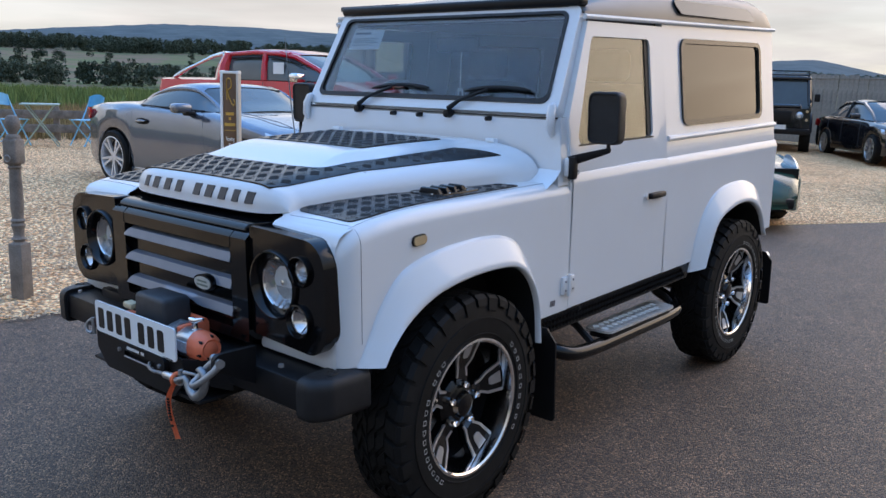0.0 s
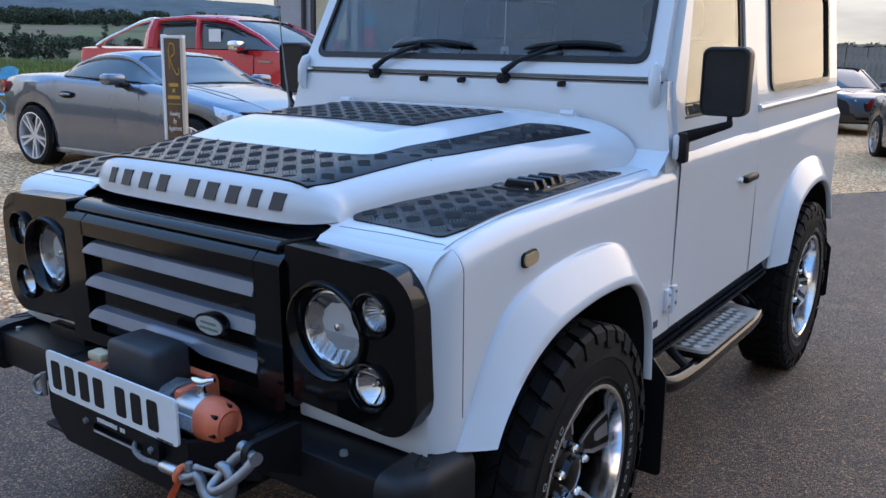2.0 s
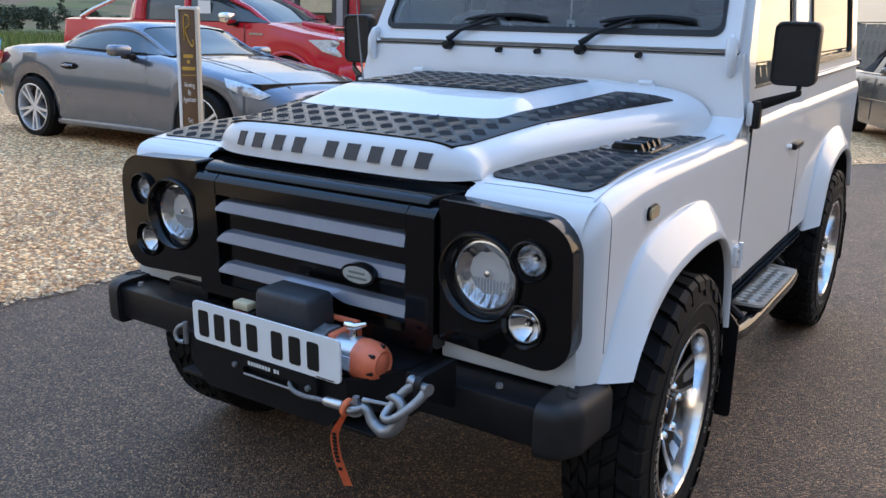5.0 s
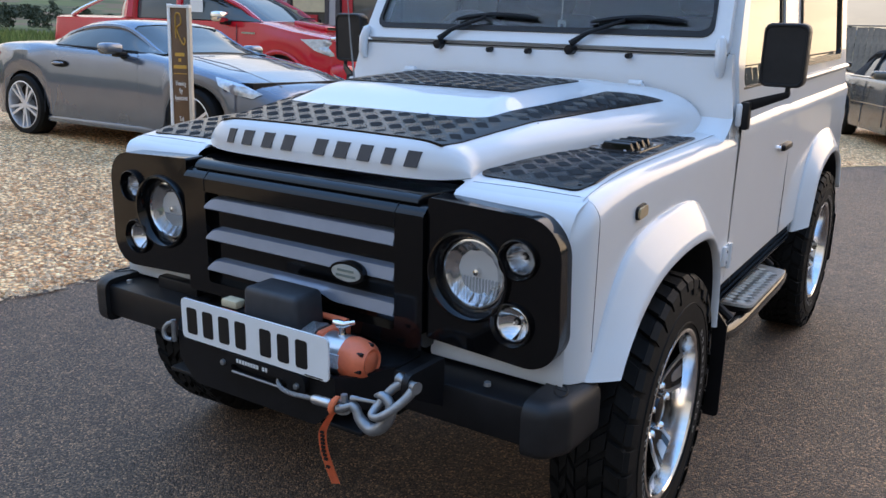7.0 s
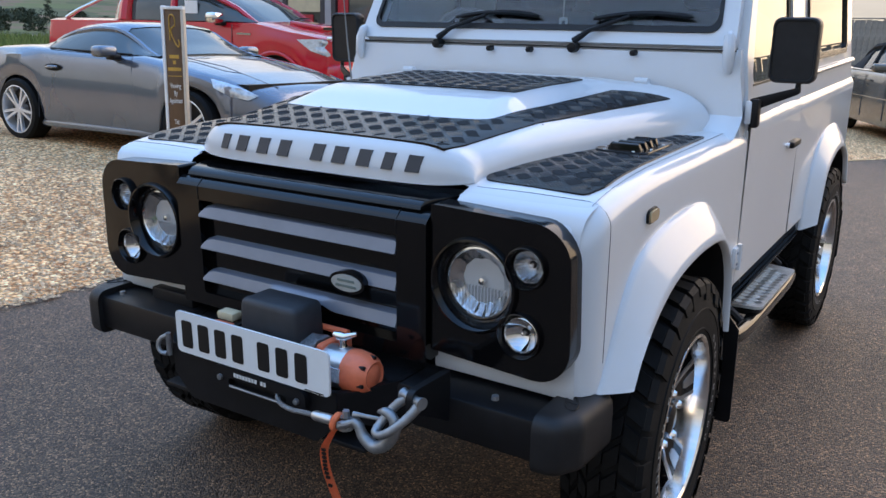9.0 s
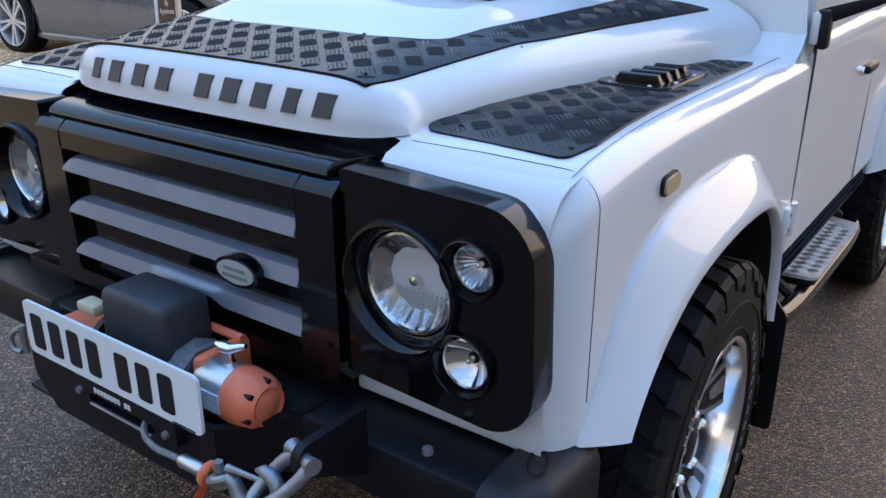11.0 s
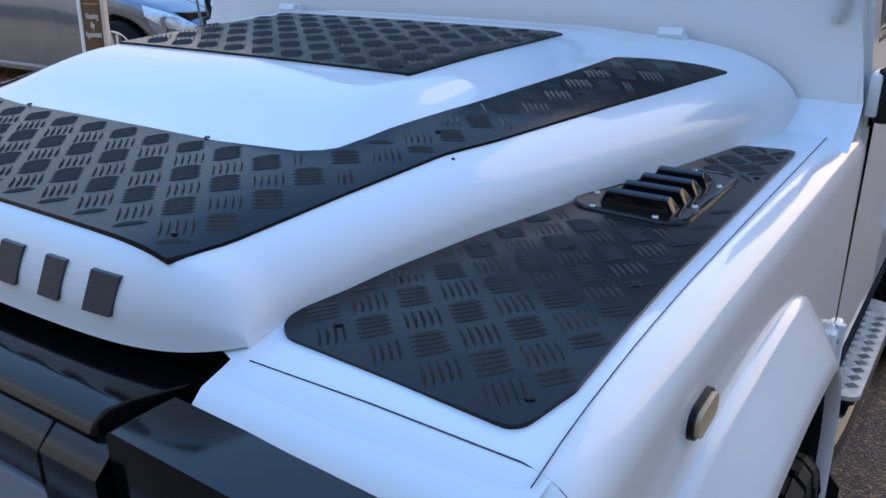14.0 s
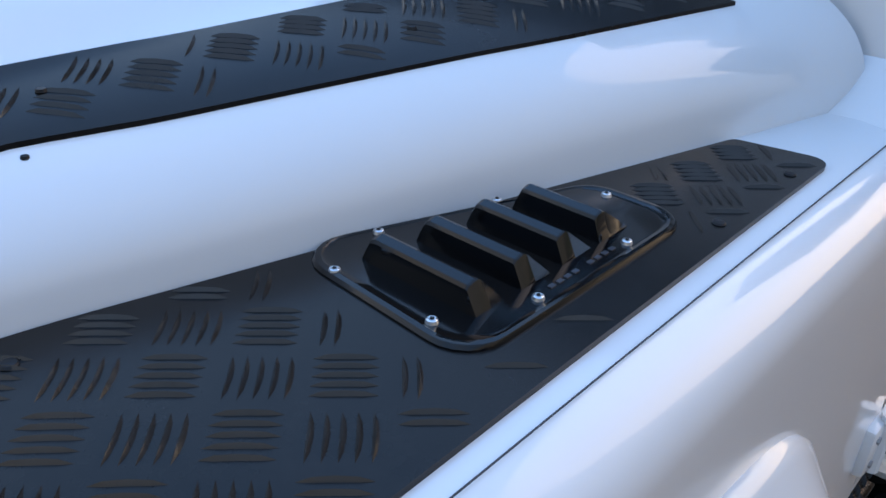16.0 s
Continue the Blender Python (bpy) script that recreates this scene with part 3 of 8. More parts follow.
def nose(x, s, off=0.0):
    """The bonnet's front face: s runs from its top edge (0) to the lip (1)."""
    h = bonnet_edge(-0.43)
    p = min(1.0, abs(x) / h)
    back = 0.048 * p ** 8 - 0.010 * (1 - p * p) * s
    yt = -0.425 + 0.048 * p ** 8
    xt = x / h * bonnet_edge(yt)
    top = bonnet_z(xt, yt)
    x = lerp(xt, x, s)
    lip = min(1.046 + 0.010 * p ** 8, top - 0.001)
    k = curve([(0, 0), (0.15, 0.05), (0.35, 0.20), (0.6, 0.5), (1, 1)], s)
    y = -0.425 - 0.035 * math.sin(min(1.0, s * 1.25) * math.pi / 2) + back
    return (x, y - off, lerp(top, lip, k))


def build_bonnet():
    ys = [lerp(-0.425, 0.60, i / 62) for i in range(63)]
    n = 120
    xs = [math.sin(lerp(-1, 1, k / n) * math.pi / 2 * 0.9) / math.sin(math.pi / 2 * 0.9) for k in range(n + 1)]
    h0 = bonnet_edge(-0.43)
    rows = []
    for dy, dz in ((0.05, 0.004), (0.012, 0.0), (0.004, -0.004), (-0.0005, -0.003)):
        rows.append([(u * h0, nose(u * h0, 1)[1] + dy, nose(u * h0, 1)[2] + dz) for u in xs])
    rows += [[nose(u * h0, s / 14) for u in xs] for s in range(14, 0, -1)]
    for y in ys:
        h = bonnet_edge(max(y, -0.425))
        fade = 1 - smoothstep(-0.425, -0.22, y)
        row = []
        for u in xs:
            yy = y + 0.048 * abs(u) ** 8 * fade
            x = u * bonnet_edge(max(yy, -0.425))
            row.append((x, yy, bonnet_z(x, yy)))
        rows.append(row)
    return grid(rows)


bonnet = cpart("bonnet", build_bonnet(), WHITE)

# black grille and lamp surrounds
def yz(y):
    return lambda u, v: (u, y, v)


def build_grille():
    o = rounded([(-0.398, 0.655), (0.398, 0.655), (0.398, 0.980), (-0.398, 0.980)], 0.006, 2)
    hole = rounded([(-0.318, 0.690), (0.318, 0.690), (0.318, 0.945), (-0.318, 0.945)], 0.008, 2)
    bm = slab(o, [hole[::-1]], yz(-0.552), (0, 0.085, 0))
    # sloping top edge
    rows = [[(x, y, z) for x in (-0.398, -0.3185, -0.3175, 0.3175, 0.3185, 0.398)] for y, z in ((-0.552, 0.978), (-0.551, 0.981), (-0.533, 0.998), (-0.528, 1.0), (-0.46, 1.0))]
    return grid(rows, bm=bm)


grille = cpart("grille", build_grille(), BLACK, label="gloss black grille panel with silver bars")
cpart("backing", box(-0.33, 0.33, -0.528, -0.520, 0.67, 0.96), BLACK, grille)
for s in (-1, 1):
    cpart("panel_joint", tube([(s * 0.318, -0.5525, 0.946), (s * 0.318, -0.5525, 0.979), (s * 0.318, -0.5335, 0.9985), (s * 0.318, -0.50, 1.0005)], 0.0014, 5), SATIN, grille)
for zc in (0.917, 0.831, 0.743):
    b = bmesh.new()
    rows = []
    for x, k in ((-0.317, 0.35), (-0.305, 0.75), (-0.28, 1.0), (-0.08, 1.0), (-0.06, 1.0), (0.085, 1.0), (0.10, 1.0), (0.125, 1.0), (0.140, 1.0), (0.317, 1.0)):
        # the lowest bar is cut away over the winch box
        n = 0.0 if zc > 0.75 else 0.013 * smoothstep(-0.08, -0.06, x) * (1 - smoothstep(0.085, 0.140, x))
        rows.append([(x, -0.552, zc - 0.019 + n), (x, -0.557, zc - 0.016 + n), (x, -0.555, zc - 0.010 + n), (x, -0.545 - 0.003 * k, zc - 0.018 + 0.030 * k), (x, -0.535, zc - 0.018 + 0.036 * k), (x, -0.525, zc - 0.018 + 0.036 * k), (x, -0.525, zc - 0.019)])
    cpart("slat", grid(rows, closed_u=True, caps=True, bm=b), SLATM, grille, "silver grey grille bar")


def build_brow():
    prof = [(-0.43, 1.024), (-0.50, 1.023), (-0.518, 1.021), (-0.530, 1.013), (-0.534, 1.005), (-0.528, 0.999), (-0.514, 0.9985), (-0.43, 0.9985)]
    rows = []
    for u in (-1, -0.992, -0.94, 0.94, 0.992, 1):
        k = 0.004 if abs(u) == 1 else 0.0
        rows.append([(u * lerp(0.374, 0.418, smoothstep(-0.52, -0.44, y)), y + k, z - k * 0.5) for y, z in prof])
    return grid(rows, closed_u=True, caps=True)


cpart("brow", build_brow(), BLACK, grille, "gloss black ledge under the bonnet lip")
cpart("slam_panel", box(-0.430, 0.430, -0.44, -0.36, 0.96, 1.020), SATIN, grille)
FACE = -0.538


def build_surround():
    o = rounded([(0.402, 0.688), (0.744, 0.670), (0.734, 1.012), (0.402, 1.024)], [0.008, 0.080, 0.085, 0.008], 8)
    hl = [(0.513 + 0.090 * math.cos(a), 0.859 + 0.090 * math.sin(a)) for a in [2 * math.pi * k / 32 for k in range(32)]]
    l1 = [(0.637 + 0.038 * math.cos(a), 0.919 + 0.038 * math.sin(a)) for a in [2 * math.pi * k / 20 for k in range(20)]]
    l2 = [(0.627 + 0.043 * math.cos(a), 0.769 + 0.043 * math.sin(a)) for a in [2 * math.pi * k / 20 for k in range(20)]]
    bm = slab(o, [hl, l1, l2], yz(FACE), (0, 0.064, 0))
    edges = [e for e in bm.edges if len(e.link_faces) == 2 and not all(v.co.x < 0.404 for v in e.verts) and all(v.co.y < FACE + 0.005 for v in e.verts) and any(abs(f.normal.y) < 0.3 for f in e.link_faces) and e.calc_face_angle(0) > 1 and not any(math.hypot(e.verts[0].co.x - cx, e.verts[0].co.z - cz) < rr for cx, cz, rr in ((0.513, 0.859, 0.1), (0.637, 0.919, 0.045), (0.627, 0.769, 0.05)))]
    bmesh.ops.bevel(bm, geom=edges, offset=0.064, segments=7, profile=0.5, affect="EDGES", clamp_overlap=True)
    return bm


def bowl(r, y, c, ribs):
    """A mirror bowl: fluted upright in its lower half, or ribbed all round, or plain."""
    deep = r * (0.50 if r > 0.05 else 0.62)
    rows = []
    for q in (0.16, 0.24, 0.32, 0.40, 0.48, 0.56, 0.64, 0.72, 0.80, 0.87, 0.94, 1.0):
        row = []
        for k in range(96):
            a = 2 * math.pi * k / 96
            u, v = r * q * math.sin(a), r * q * math.cos(a)
            d = deep * (1 - q ** 2)
            if ribs == "lower" and q < 1:
                d += 0.0020 * math.sin(u / 0.0105 * math.pi) * smoothstep(0.05, -0.25, v / r) + 0.0013 * math.sin(u / 0.016 * math.pi) * math.sin(v / 0.019 * math.pi + 0.6)
            elif ribs == "round" and 0.3 < q < 1:
                d += 0.0012 * math.sin(24 * a) * math.sin(math.pi * (q - 0.3) / 0.7)
            row.append((c[0] + u, y + d, c[2] + v))
        rows.append(row)
    return grid(rows, closed_u=True)


def lamp(at, r, name, label, flutes=0):
    """A round lamp: recessed black cone, chrome ring, bowl, bulb shield and clear lens."""
    x, y, z = at
    for sx in (1, -1):
        c = (sx * x, 0, z)
        ob = cpart(name, revolve([(r * 0.98, y + 0.004), (r * 1.06, y + 0.002), (r * 1.14, FACE + 0.004), (r * 1.22, FACE - 0.008), (r * 1.28, FACE - 0.013), (r * 1.34, FACE - 0.012), (r * 1.38, FACE - 0.006), (r * 1.40, FACE + 0.004)], "y", 40, c), BLACK, car, label)
        cpart("ring", revolve([(r * 0.97, y), (r * 1.0, y - 0.004), (r * 1.05, y - 0.003), (r * 1.06, y + 0.003)], "y", 40, c), CHROME, ob, "thin bright lamp ring")
        cpart("bowl", bowl(r, y, c, {"headlamp": "lower", "side_lamp": "round"}.get(name, "")), REFLECTOR, ob, "mirror reflector bowl", 80)
        cpart("socket", revolve([(0.001, y + r * (0.40 if r > 0.05 else 0.60)), (r * 0.24, y + r * (0.37 if r > 0.05 else 0.56))], "y", 16, c), SATIN, ob)
        cpart("bulb", revolve([(0.001, y + r * 0.1), (r * 0.10, y + r * 0.13), (r * 0.13, y + r * 0.3), (r * 0.13, y + r * 0.55)], "y", 16, c), CHROME, ob, "bulb shield")
        cpart("lens", revolve([(0.001, y - r * 0.10), (r * 0.4, y - r * 0.085), (r * 0.8, y - r * 0.04), (r * 0.99, y - 0.001)], "y", 36, c), LENS, ob, "clear glass lens")
        if flutes:
            b = bmesh.new()
            for k in range(-flutes, flutes + 1):
                fx = k * r * 0.85 / flutes
                h = math.sqrt(max(0.0, (r * 0.93) ** 2 - fx ** 2))
                if h > r * 0.2:
                    box(sx * x + fx - r * 0.022, sx * x + fx + r * 0.022, y - 0.002, y + 0.006, z - h, z - r * 0.1, 0.001, 1, b)
            cpart("flute", b, FLUTE, ob, "ribbed lower half of the lens")


both("lamp_surround", build_surround(), BLACK, label="gloss black headlamp surround panel")
lamp((0.513, -0.517, 0.859), 0.077, "headlamp", "round clear headlamp in a gloss black rim", 8)
lamp((0.637, -0.526, 0.919), 0.034, "side_lamp", "small round clear side lamp", 5)
lamp((0.627, -0.533, 0.769), 0.038, "indicator_lamp", "small round clear indicator lamp")

# scuttle, windscreen, cab
def build_scuttle():
    rows = []
    for y, z, w in ((0.52, 1.06, 0.762), (0.575, 1.09, 0.762), (0.612, 1.12, 0.760), (0.628, 1.20, 0.745), (0.642, 1.300, 0.722), (0.655, 1.312, 0.715), (0.70, 1.312, 0.712)):
        rows.append([(lerp(-w, w, k / 20), y, z) for k in range(21)])
    return grid(rows)


cpart("scuttle", build_scuttle(), WHITE)
SC_B, SC_T = Vector((0.655, 1.318)), Vector((0.865, 1.725))   # windscreen frame, foot and head (y, z)


def screen3(off=0.0):
    d = (SC_T - SC_B).normalized()
    nrm = Vector((-d.y, d.x))

    def f(u, v):
        p = SC_B + d * v + nrm * off
        return (u, p.x, p.y)
    return f


SC_L = (SC_T - SC_B).length
nrm_sc = Vector((0, -(SC_T - SC_B).normalized().y, (SC_T - SC_B).normalized().x))
fr = rounded([(-0.712, 0.0), (0.712, 0.0), (0.672, SC_L), (-0.672, SC_L)], 0.03, 4)
ho = rounded([(-0.655, 0.045), (0.655, 0.045), (0.622, SC_L - 0.028), (-0.622, SC_L - 0.028)], 0.035, 5)
wframe = cpart("windscreen_frame", slab(fr, [ho[::-1]], screen3(0.012), -nrm_sc * 0.05), WHITE)
gk = rounded([(-0.66, 0.04), (0.66, 0.04), (0.627, SC_L - 0.023), (-0.627, SC_L - 0.023)], 0.035, 5)
gi = rounded([(-0.647, 0.060), (0.647, 0.060), (0.614, SC_L - 0.036), (-0.614, SC_L - 0.036)], 0.03, 5)
cpart("seal", slab(gk, [gi[::-1]], screen3(0.018), -nrm_sc * 0.012), PLASTIC, wframe, "black rubber windscreen seal")
cpart("windscreen", slab(rounded([(-0.65, 0.055), (0.65, 0.055), (0.618, SC_L - 0.032), (-0.618, SC_L - 0.032)], 0.03, 5), [], screen3(0.008), -nrm_sc * 0.004), SCREEN, wframe, "faintly blue windscreen glass")


def build_roof():
    rows = []
    for y, h in ((0.852, 0.035), (0.862, 0.058), (0.90, 0.068), (1.0, 0.088), (1.25, 0.125), (1.6, 0.16), (2.0, 0.185), (2.35, 0.195), (2.70, 0.18), (2.785, 0.15), (2.80, 0.11)):
        e = side_x(1.70) - 0.008
        prof = [(e, 1.70), (e - 0.002, 1.70 + h * 0.18), (e - 0.03, 1.70 + h * 0.58), (e - 0.09, 1.70 + h * 0.82), (e - 0.25, 1.70 + h * 0.95), (0, 1.70 + h)]
        rows.append([(-x, y, z) for x, z in prof] + [(x, y, z) for x, z in prof[-2::-1]])
    return grid(rows, caps=True)


roof = cpart("roof", build_roof(), ROOFM, label="dark grey glossy roof panel")
cpart("header", box(-0.676, 0.676, 0.838, 0.90, 1.729, 1.768, 0.014, 3), SATIN, roof, "black header strip over the windscreen")
both("gutter", tube([(side_x(1.69) + 0.004, 0.83, 1.688), (side_x(1.69) + 0.004, 2.805, 1.702)], 0.010, 8), WHITE, roof, "white roof gutter")


def build_alpine():
    pts = rounded([(1.66, 1.735), (2.56, 1.735), (2.50, 1.80), (1.62, 1.80)], 0.03, 4)
    e = side_x(1.70)
    return slab(pts, [], lambda y, z: (e + 0.004 - (z - 1.735) * 0.55, y, z), (-0.02, 0, 0))


both("alpine_window", build_alpine(), GLASS, roof, "dark glossy window in the roof curve")

# body sides
def hole_door():
    return rounded([(0.735, 1.205), (1.352, 1.205), (1.352, 1.615), (0.880, 1.615)], [0.03, 0.03, 0.03, 0.03], 4)


def door_outline():
    return [(0.684, 0.572), (1.478, 0.572), (1.478, 1.10), (1.476, 1.672), (0.858, 1.672), (0.684, 1.30), (0.684, 1.10)]


door = both("door", slab(door_outline(), [hole_door()[::-1]], side3(), (-0.03, 0, 0)), WHITE)
doors = [o for o in car.children if o.name.startswith("door")]


def build_quarter_low():
    arch = path2(ARCH_RI)
    rows = []
    for i in range(80):
        y = lerp(1.480, 2.815, i / 79)
        zb = 0.572 if y < 1.9 else 0.60
        for (a, za), (b, zb_) in zip(arch, arch[1:]):
            if a <= y <= b:
                zb = max(zb, lerp(za, zb_, (y - a) / (b - a)))
        row = [(SIDE - 0.05, y, 1.118), (SIDE - 0.022, y, 1.112), (SIDE - 0.006, y, 1.098), (SIDE + 0.004, y, 1.075), (SIDE + 0.004, y, 1.05)]
        row += [(side_x(z) + 0.003, y, z) for z in [lerp(1.04, zb, k / 8) for k in range(9)]] + [(SIDE - 0.06, y, zb)]
        rows.append(row)
    return grid(rows)


def build_quarter_up():
    o = [(1.482, 1.10), (2.805, 1.10), (2.79, 1.69), (1.480, 1.69)]
    h = rounded([(1.663, 1.252), (2.590, 1.252), (2.590, 1.610), (1.663, 1.610)], 0.05, 5)
    return slab(o, [h[::-1]], side3(-0.004), (-0.03, 0, 0))


both("rear_quarter", build_quarter_low(), WHITE)
both("shoulder", grid([[(SIDE - 0.030, y, 1.112), (SIDE - 0.006, y, 1.100), (SIDE + 0.004, y, 1.078), (SIDE + 0.004, y, 1.05), (SIDE + 0.0033, y, 0.98), (SIDE + 0.0022, y, 0.86), (SIDE + 0.0011, y, 0.72), (SIDE + 0.0003, y, 0.576)] for y in (0.686, 0.9, 1.2, 1.478)]), WHITE)
both("gap_backing", box(SIDE - 0.016, SIDE - 0.001, 1.470, 1.490, 0.574, 1.09), WHITE)
both("gap_backing", box(SIDE - 0.016, SIDE - 0.0012, 0.672, 0.690, 0.574, 1.07), WHITE)
both("pillar_side", slab([(0.598, 1.06), (0.690, 1.06), (0.690, 1.312), (0.652, 1.312), (0.632, 1.22)], [], side3(-0.010), (-0.03, 0, 0)), WHITE)
both("upper_side", build_quarter_up(), WHITE)
both("capping", tube([(side_x(1.19) + 0.0, 1.49, 1.185), (side_x(1.19) + 0.0, 2.80, 1.19)], 0.013, 8), WHITE, label="white waist moulding")


def ring(outer, inner, off, depth):
    return slab(outer, [inner[::-1]], side3(off), (-depth, 0, 0))


both("window_frame", ring(rounded([(1.645, 1.234), (2.608, 1.234), (2.608, 1.628), (1.645, 1.628)], 0.05, 5), rounded([(1.669, 1.258), (2.582, 1.258), (2.582, 1.606), (1.669, 1.606)], 0.03, 5), 0.006, 0.02),
     mat("bronze_frame", (0.045, 0.042, 0.038), 0.25, metal=0.3, vary=0.1), label="bronze-toned metal side window frame")
both("side_window", slab(rounded([(1.653, 1.241), (2.60, 1.241), (2.60, 1.621), (1.653, 1.621)], 0.05, 5), [], side3(-0.006), (-0.004, 0, 0)), GLASS, label="dark mirror-like side window glass")
both("door_glass", slab(rounded([(0.745, 1.195), (1.36, 1.195), (1.36, 1.622), (0.875, 1.622)], 0.03, 4), [], side3(-0.012), (-0.004, 0, 0)), SIDEGLASS, label="tinted reflecting door glass")
both("sill", slab([(0.50, 0.497), (1.765, 0.497), (1.765, 0.566), (0.50, 0.566)], [], lambda y, z: (SIDE - 0.004, y, z), (-0.02, 0, 0)), TREADM, label="black chequer plate sill strip")
cpart("tailgate", slab([(-0.755, 0.60), (0.755, 0.60), (0.755, 1.10), (0.69, 1.69), (-0.69, 1.69), (-0.755, 1.10)], [], yz(2.805), (0, -0.03, 0)), WHITE)
cpart("underbody", box(-0.70, 0.70, -0.44, 2.74, 0.46, 0.60, 0.02), SATIN)
both("inner_arch", box(0.40, 0.60, -0.44, 0.66, 0.50, 1.0, 0.02), SATIN)
both("inner_arch", box(0.40, 0.55, 1.76, 2.77, 0.50, 1.0, 0.02), SATIN)


# ---- chequer plates on bonnet and wings ----
def inside(poly, x, y):
    c = False
    for (x1, y1), (x2, y2) in zip(poly, poly[1:] + poly[:1]):
        if (y1 > y) != (y2 > y) and x < (x2 - x1) * (y - y1) / (y2 - y1) + x1:
            c = not c
    return c


def tread_bars(polys, holes, height, pitch=0.0425, bars=5, shift=1.0):
    """Raised five-bar pattern over plan outlines, set at 45 degrees to the car."""
    verts, faces = [], []
    L_, w_, h_ = pitch * 0.86, pitch * 0.092, 0.0021
    c45 = math.sqrt(0.5)
    xs = [p[0] for q in polys for p in q]
    ys = [p[1] for q in polys for p in q]
    n = int(1.6 / pitch)
    shape = [(-0.5, 0, 0), (-0.25, -0.42, 0), (0, -0.5, 0), (0.25, -0.42, 0), (0.5, 0, 0), (0.25, 0.42, 0), (0, 0.5, 0), (-0.25, 0.42, 0), (-0.28, 0, 1), (0, 0, 1.15), (0.28, 0, 1)]
    tri = [(0, 1, 8), (1, 2, 9, 8), (2, 3, 10, 9), (3, 4, 10), (4, 5, 10), (5, 6, 9, 10), (6, 7, 8, 9), (7, 0, 8)]

    def ok(x, y):
        return any(inside(q, x, y) for q in polys) and not any(inside(q, x, y) for q in holes)
    for i in range(-n, n):
        for j in range(-n, n):
            u, v = i * pitch, (j - shift) * pitch
            cx, cy = (u - v) * c45, (u + v) * c45
            if not (min(xs) - 0.03 < cx < max(xs) + 0.03 and min(ys) - 0.03 < cy < max(ys) + 0.03):
                continue
            along = (c45, c45) if (i + j) % 2 else (-c45, c45)
            across = (-along[1], along[0])
            for k in range(bars):
                o = (k - (bars - 1) / 2) * pitch * 0.172
                bow = 0.8 * (1 if (i + j) % 2 else -1)
                pts = []
                bad = False
                for a, b, c in shape:
                    aa = a * L_
                    bb = o + b * w_ + bow * (0.25 - a * a) * w_ * 2
                    x, y = cx + along[0] * aa + across[0] * bb, cy + along[1] * aa + across[1] * bb
                    if not ok(x, y):
                        bad = True
                        break
                    pts.append((x, y, height(x, y) + (c * h_ if c else -0.0004)))
                if bad:
                    continue
                f0 = len(verts)
                verts += pts
                faces += [tuple(f0 + t for t in f) for f in tri]
    me = bpy.data.meshes.new("tread")
    me.from_pydata(verts, [], faces)
    b = bmesh.new()
    b.from_mesh(me)
    bpy.data.meshes.remove(me)
    return b


def plate_out(y):
    return curve([(-0.43, 0.368), (-0.316, 0.391), (-0.184, 0.417), (-0.093, 0.435), (-0.02, 0.457), (0.14, 0.497), (0.28, 0.532), (0.40, 0.560), (0.48, 0.579)], y)


def plate_in(y):
    return curve([(-0.217, 0.20), (-0.211, 0.285), (-0.197, 0.325), (-0.172, 0.344), (-0.13, 0.354), (0.01, 0.374), (0.22, 0.416), (0.38, 0.437)], y)


def bz(off):
    return lambda x, y: bonnet_z(x, y) + off


LIFT = 0.0035


def bonnet_plate():
    h = bz(LIFT)
    rows = []
    for i in range(13):
        y = lerp(-0.43, -0.217, i / 12)
        o = plate_out(y) - (0.004 if i == 0 else 0)
        rows.append([(lerp(-o, o, k / 60), y, h(lerp(-o, o, k / 60), y)) for k in range(61)])
    bm = grid(rows)
    for s in (-1, 1):
        rows = []
        for i in range(41):
            ya, yb = lerp(-0.217, 0.372, i / 40), lerp(-0.217, 0.478, i / 40)
            a, b = plate_in(ya), plate_out(yb)
            rows.append([(s * lerp(a, b, k / 14), lerp(ya, yb, k / 14), h(s * lerp(a, b, k / 14), lerp(ya, yb, k / 14))) for k in range(15)])
        grid(rows, bm=bm)
    bmesh.ops.remove_doubles(bm, verts=bm.verts, dist=1e-4)
    rim_down(bm)
    return bm


def rim_down(bm, d=0.006):
    e = [x for x in bm.edges if x.is_boundary]
    g = bmesh.ops.extrude_edge_only(bm, edges=e)
    for v in g["geom"]:
        if isinstance(v, bmesh.types.BMVert):
            v.co.z -= d


OUT_POLY = [(plate_out(y) - 0.004, y) for y in (-0.425, -0.316, -0.184, -0.093, -0.02, 0.14, 0.28, 0.40, 0.468)]
IN_POLY = [(plate_in(y) + 0.003, y) for y in (0.366, 0.22, 0.01, -0.13, -0.172, -0.197, -0.211, -0.219)]
u_poly = OUT_POLY + IN_POLY + [(-x, y) for x, y in IN_POLY[::-1]] + [(-x, y) for x, y in OUT_POLY[::-1]]
bp = cpart("chequer_plate", bonnet_plate(), TREADM, bonnet, "black chequer plate round the bonnet bulge")
tp = cpart("tread_pattern", tread_bars([u_poly], [], bz(LIFT)), TREADBAR, bonnet)
tp["kind"] = "stuff"


def top_plate():
    h = bz(LIFT)
    rows = []
    for i in range(21):
        y = lerp(0.026, 0.437, i / 20)
        o = lerp(0.297, 0.314, i / 20)
        rows.append([(lerp(-o, o, k / 40), y, h(lerp(-o, o, k / 40), y)) for k in range(41)])
    bm = grid(rows)
    rim_down(bm)
    return bm


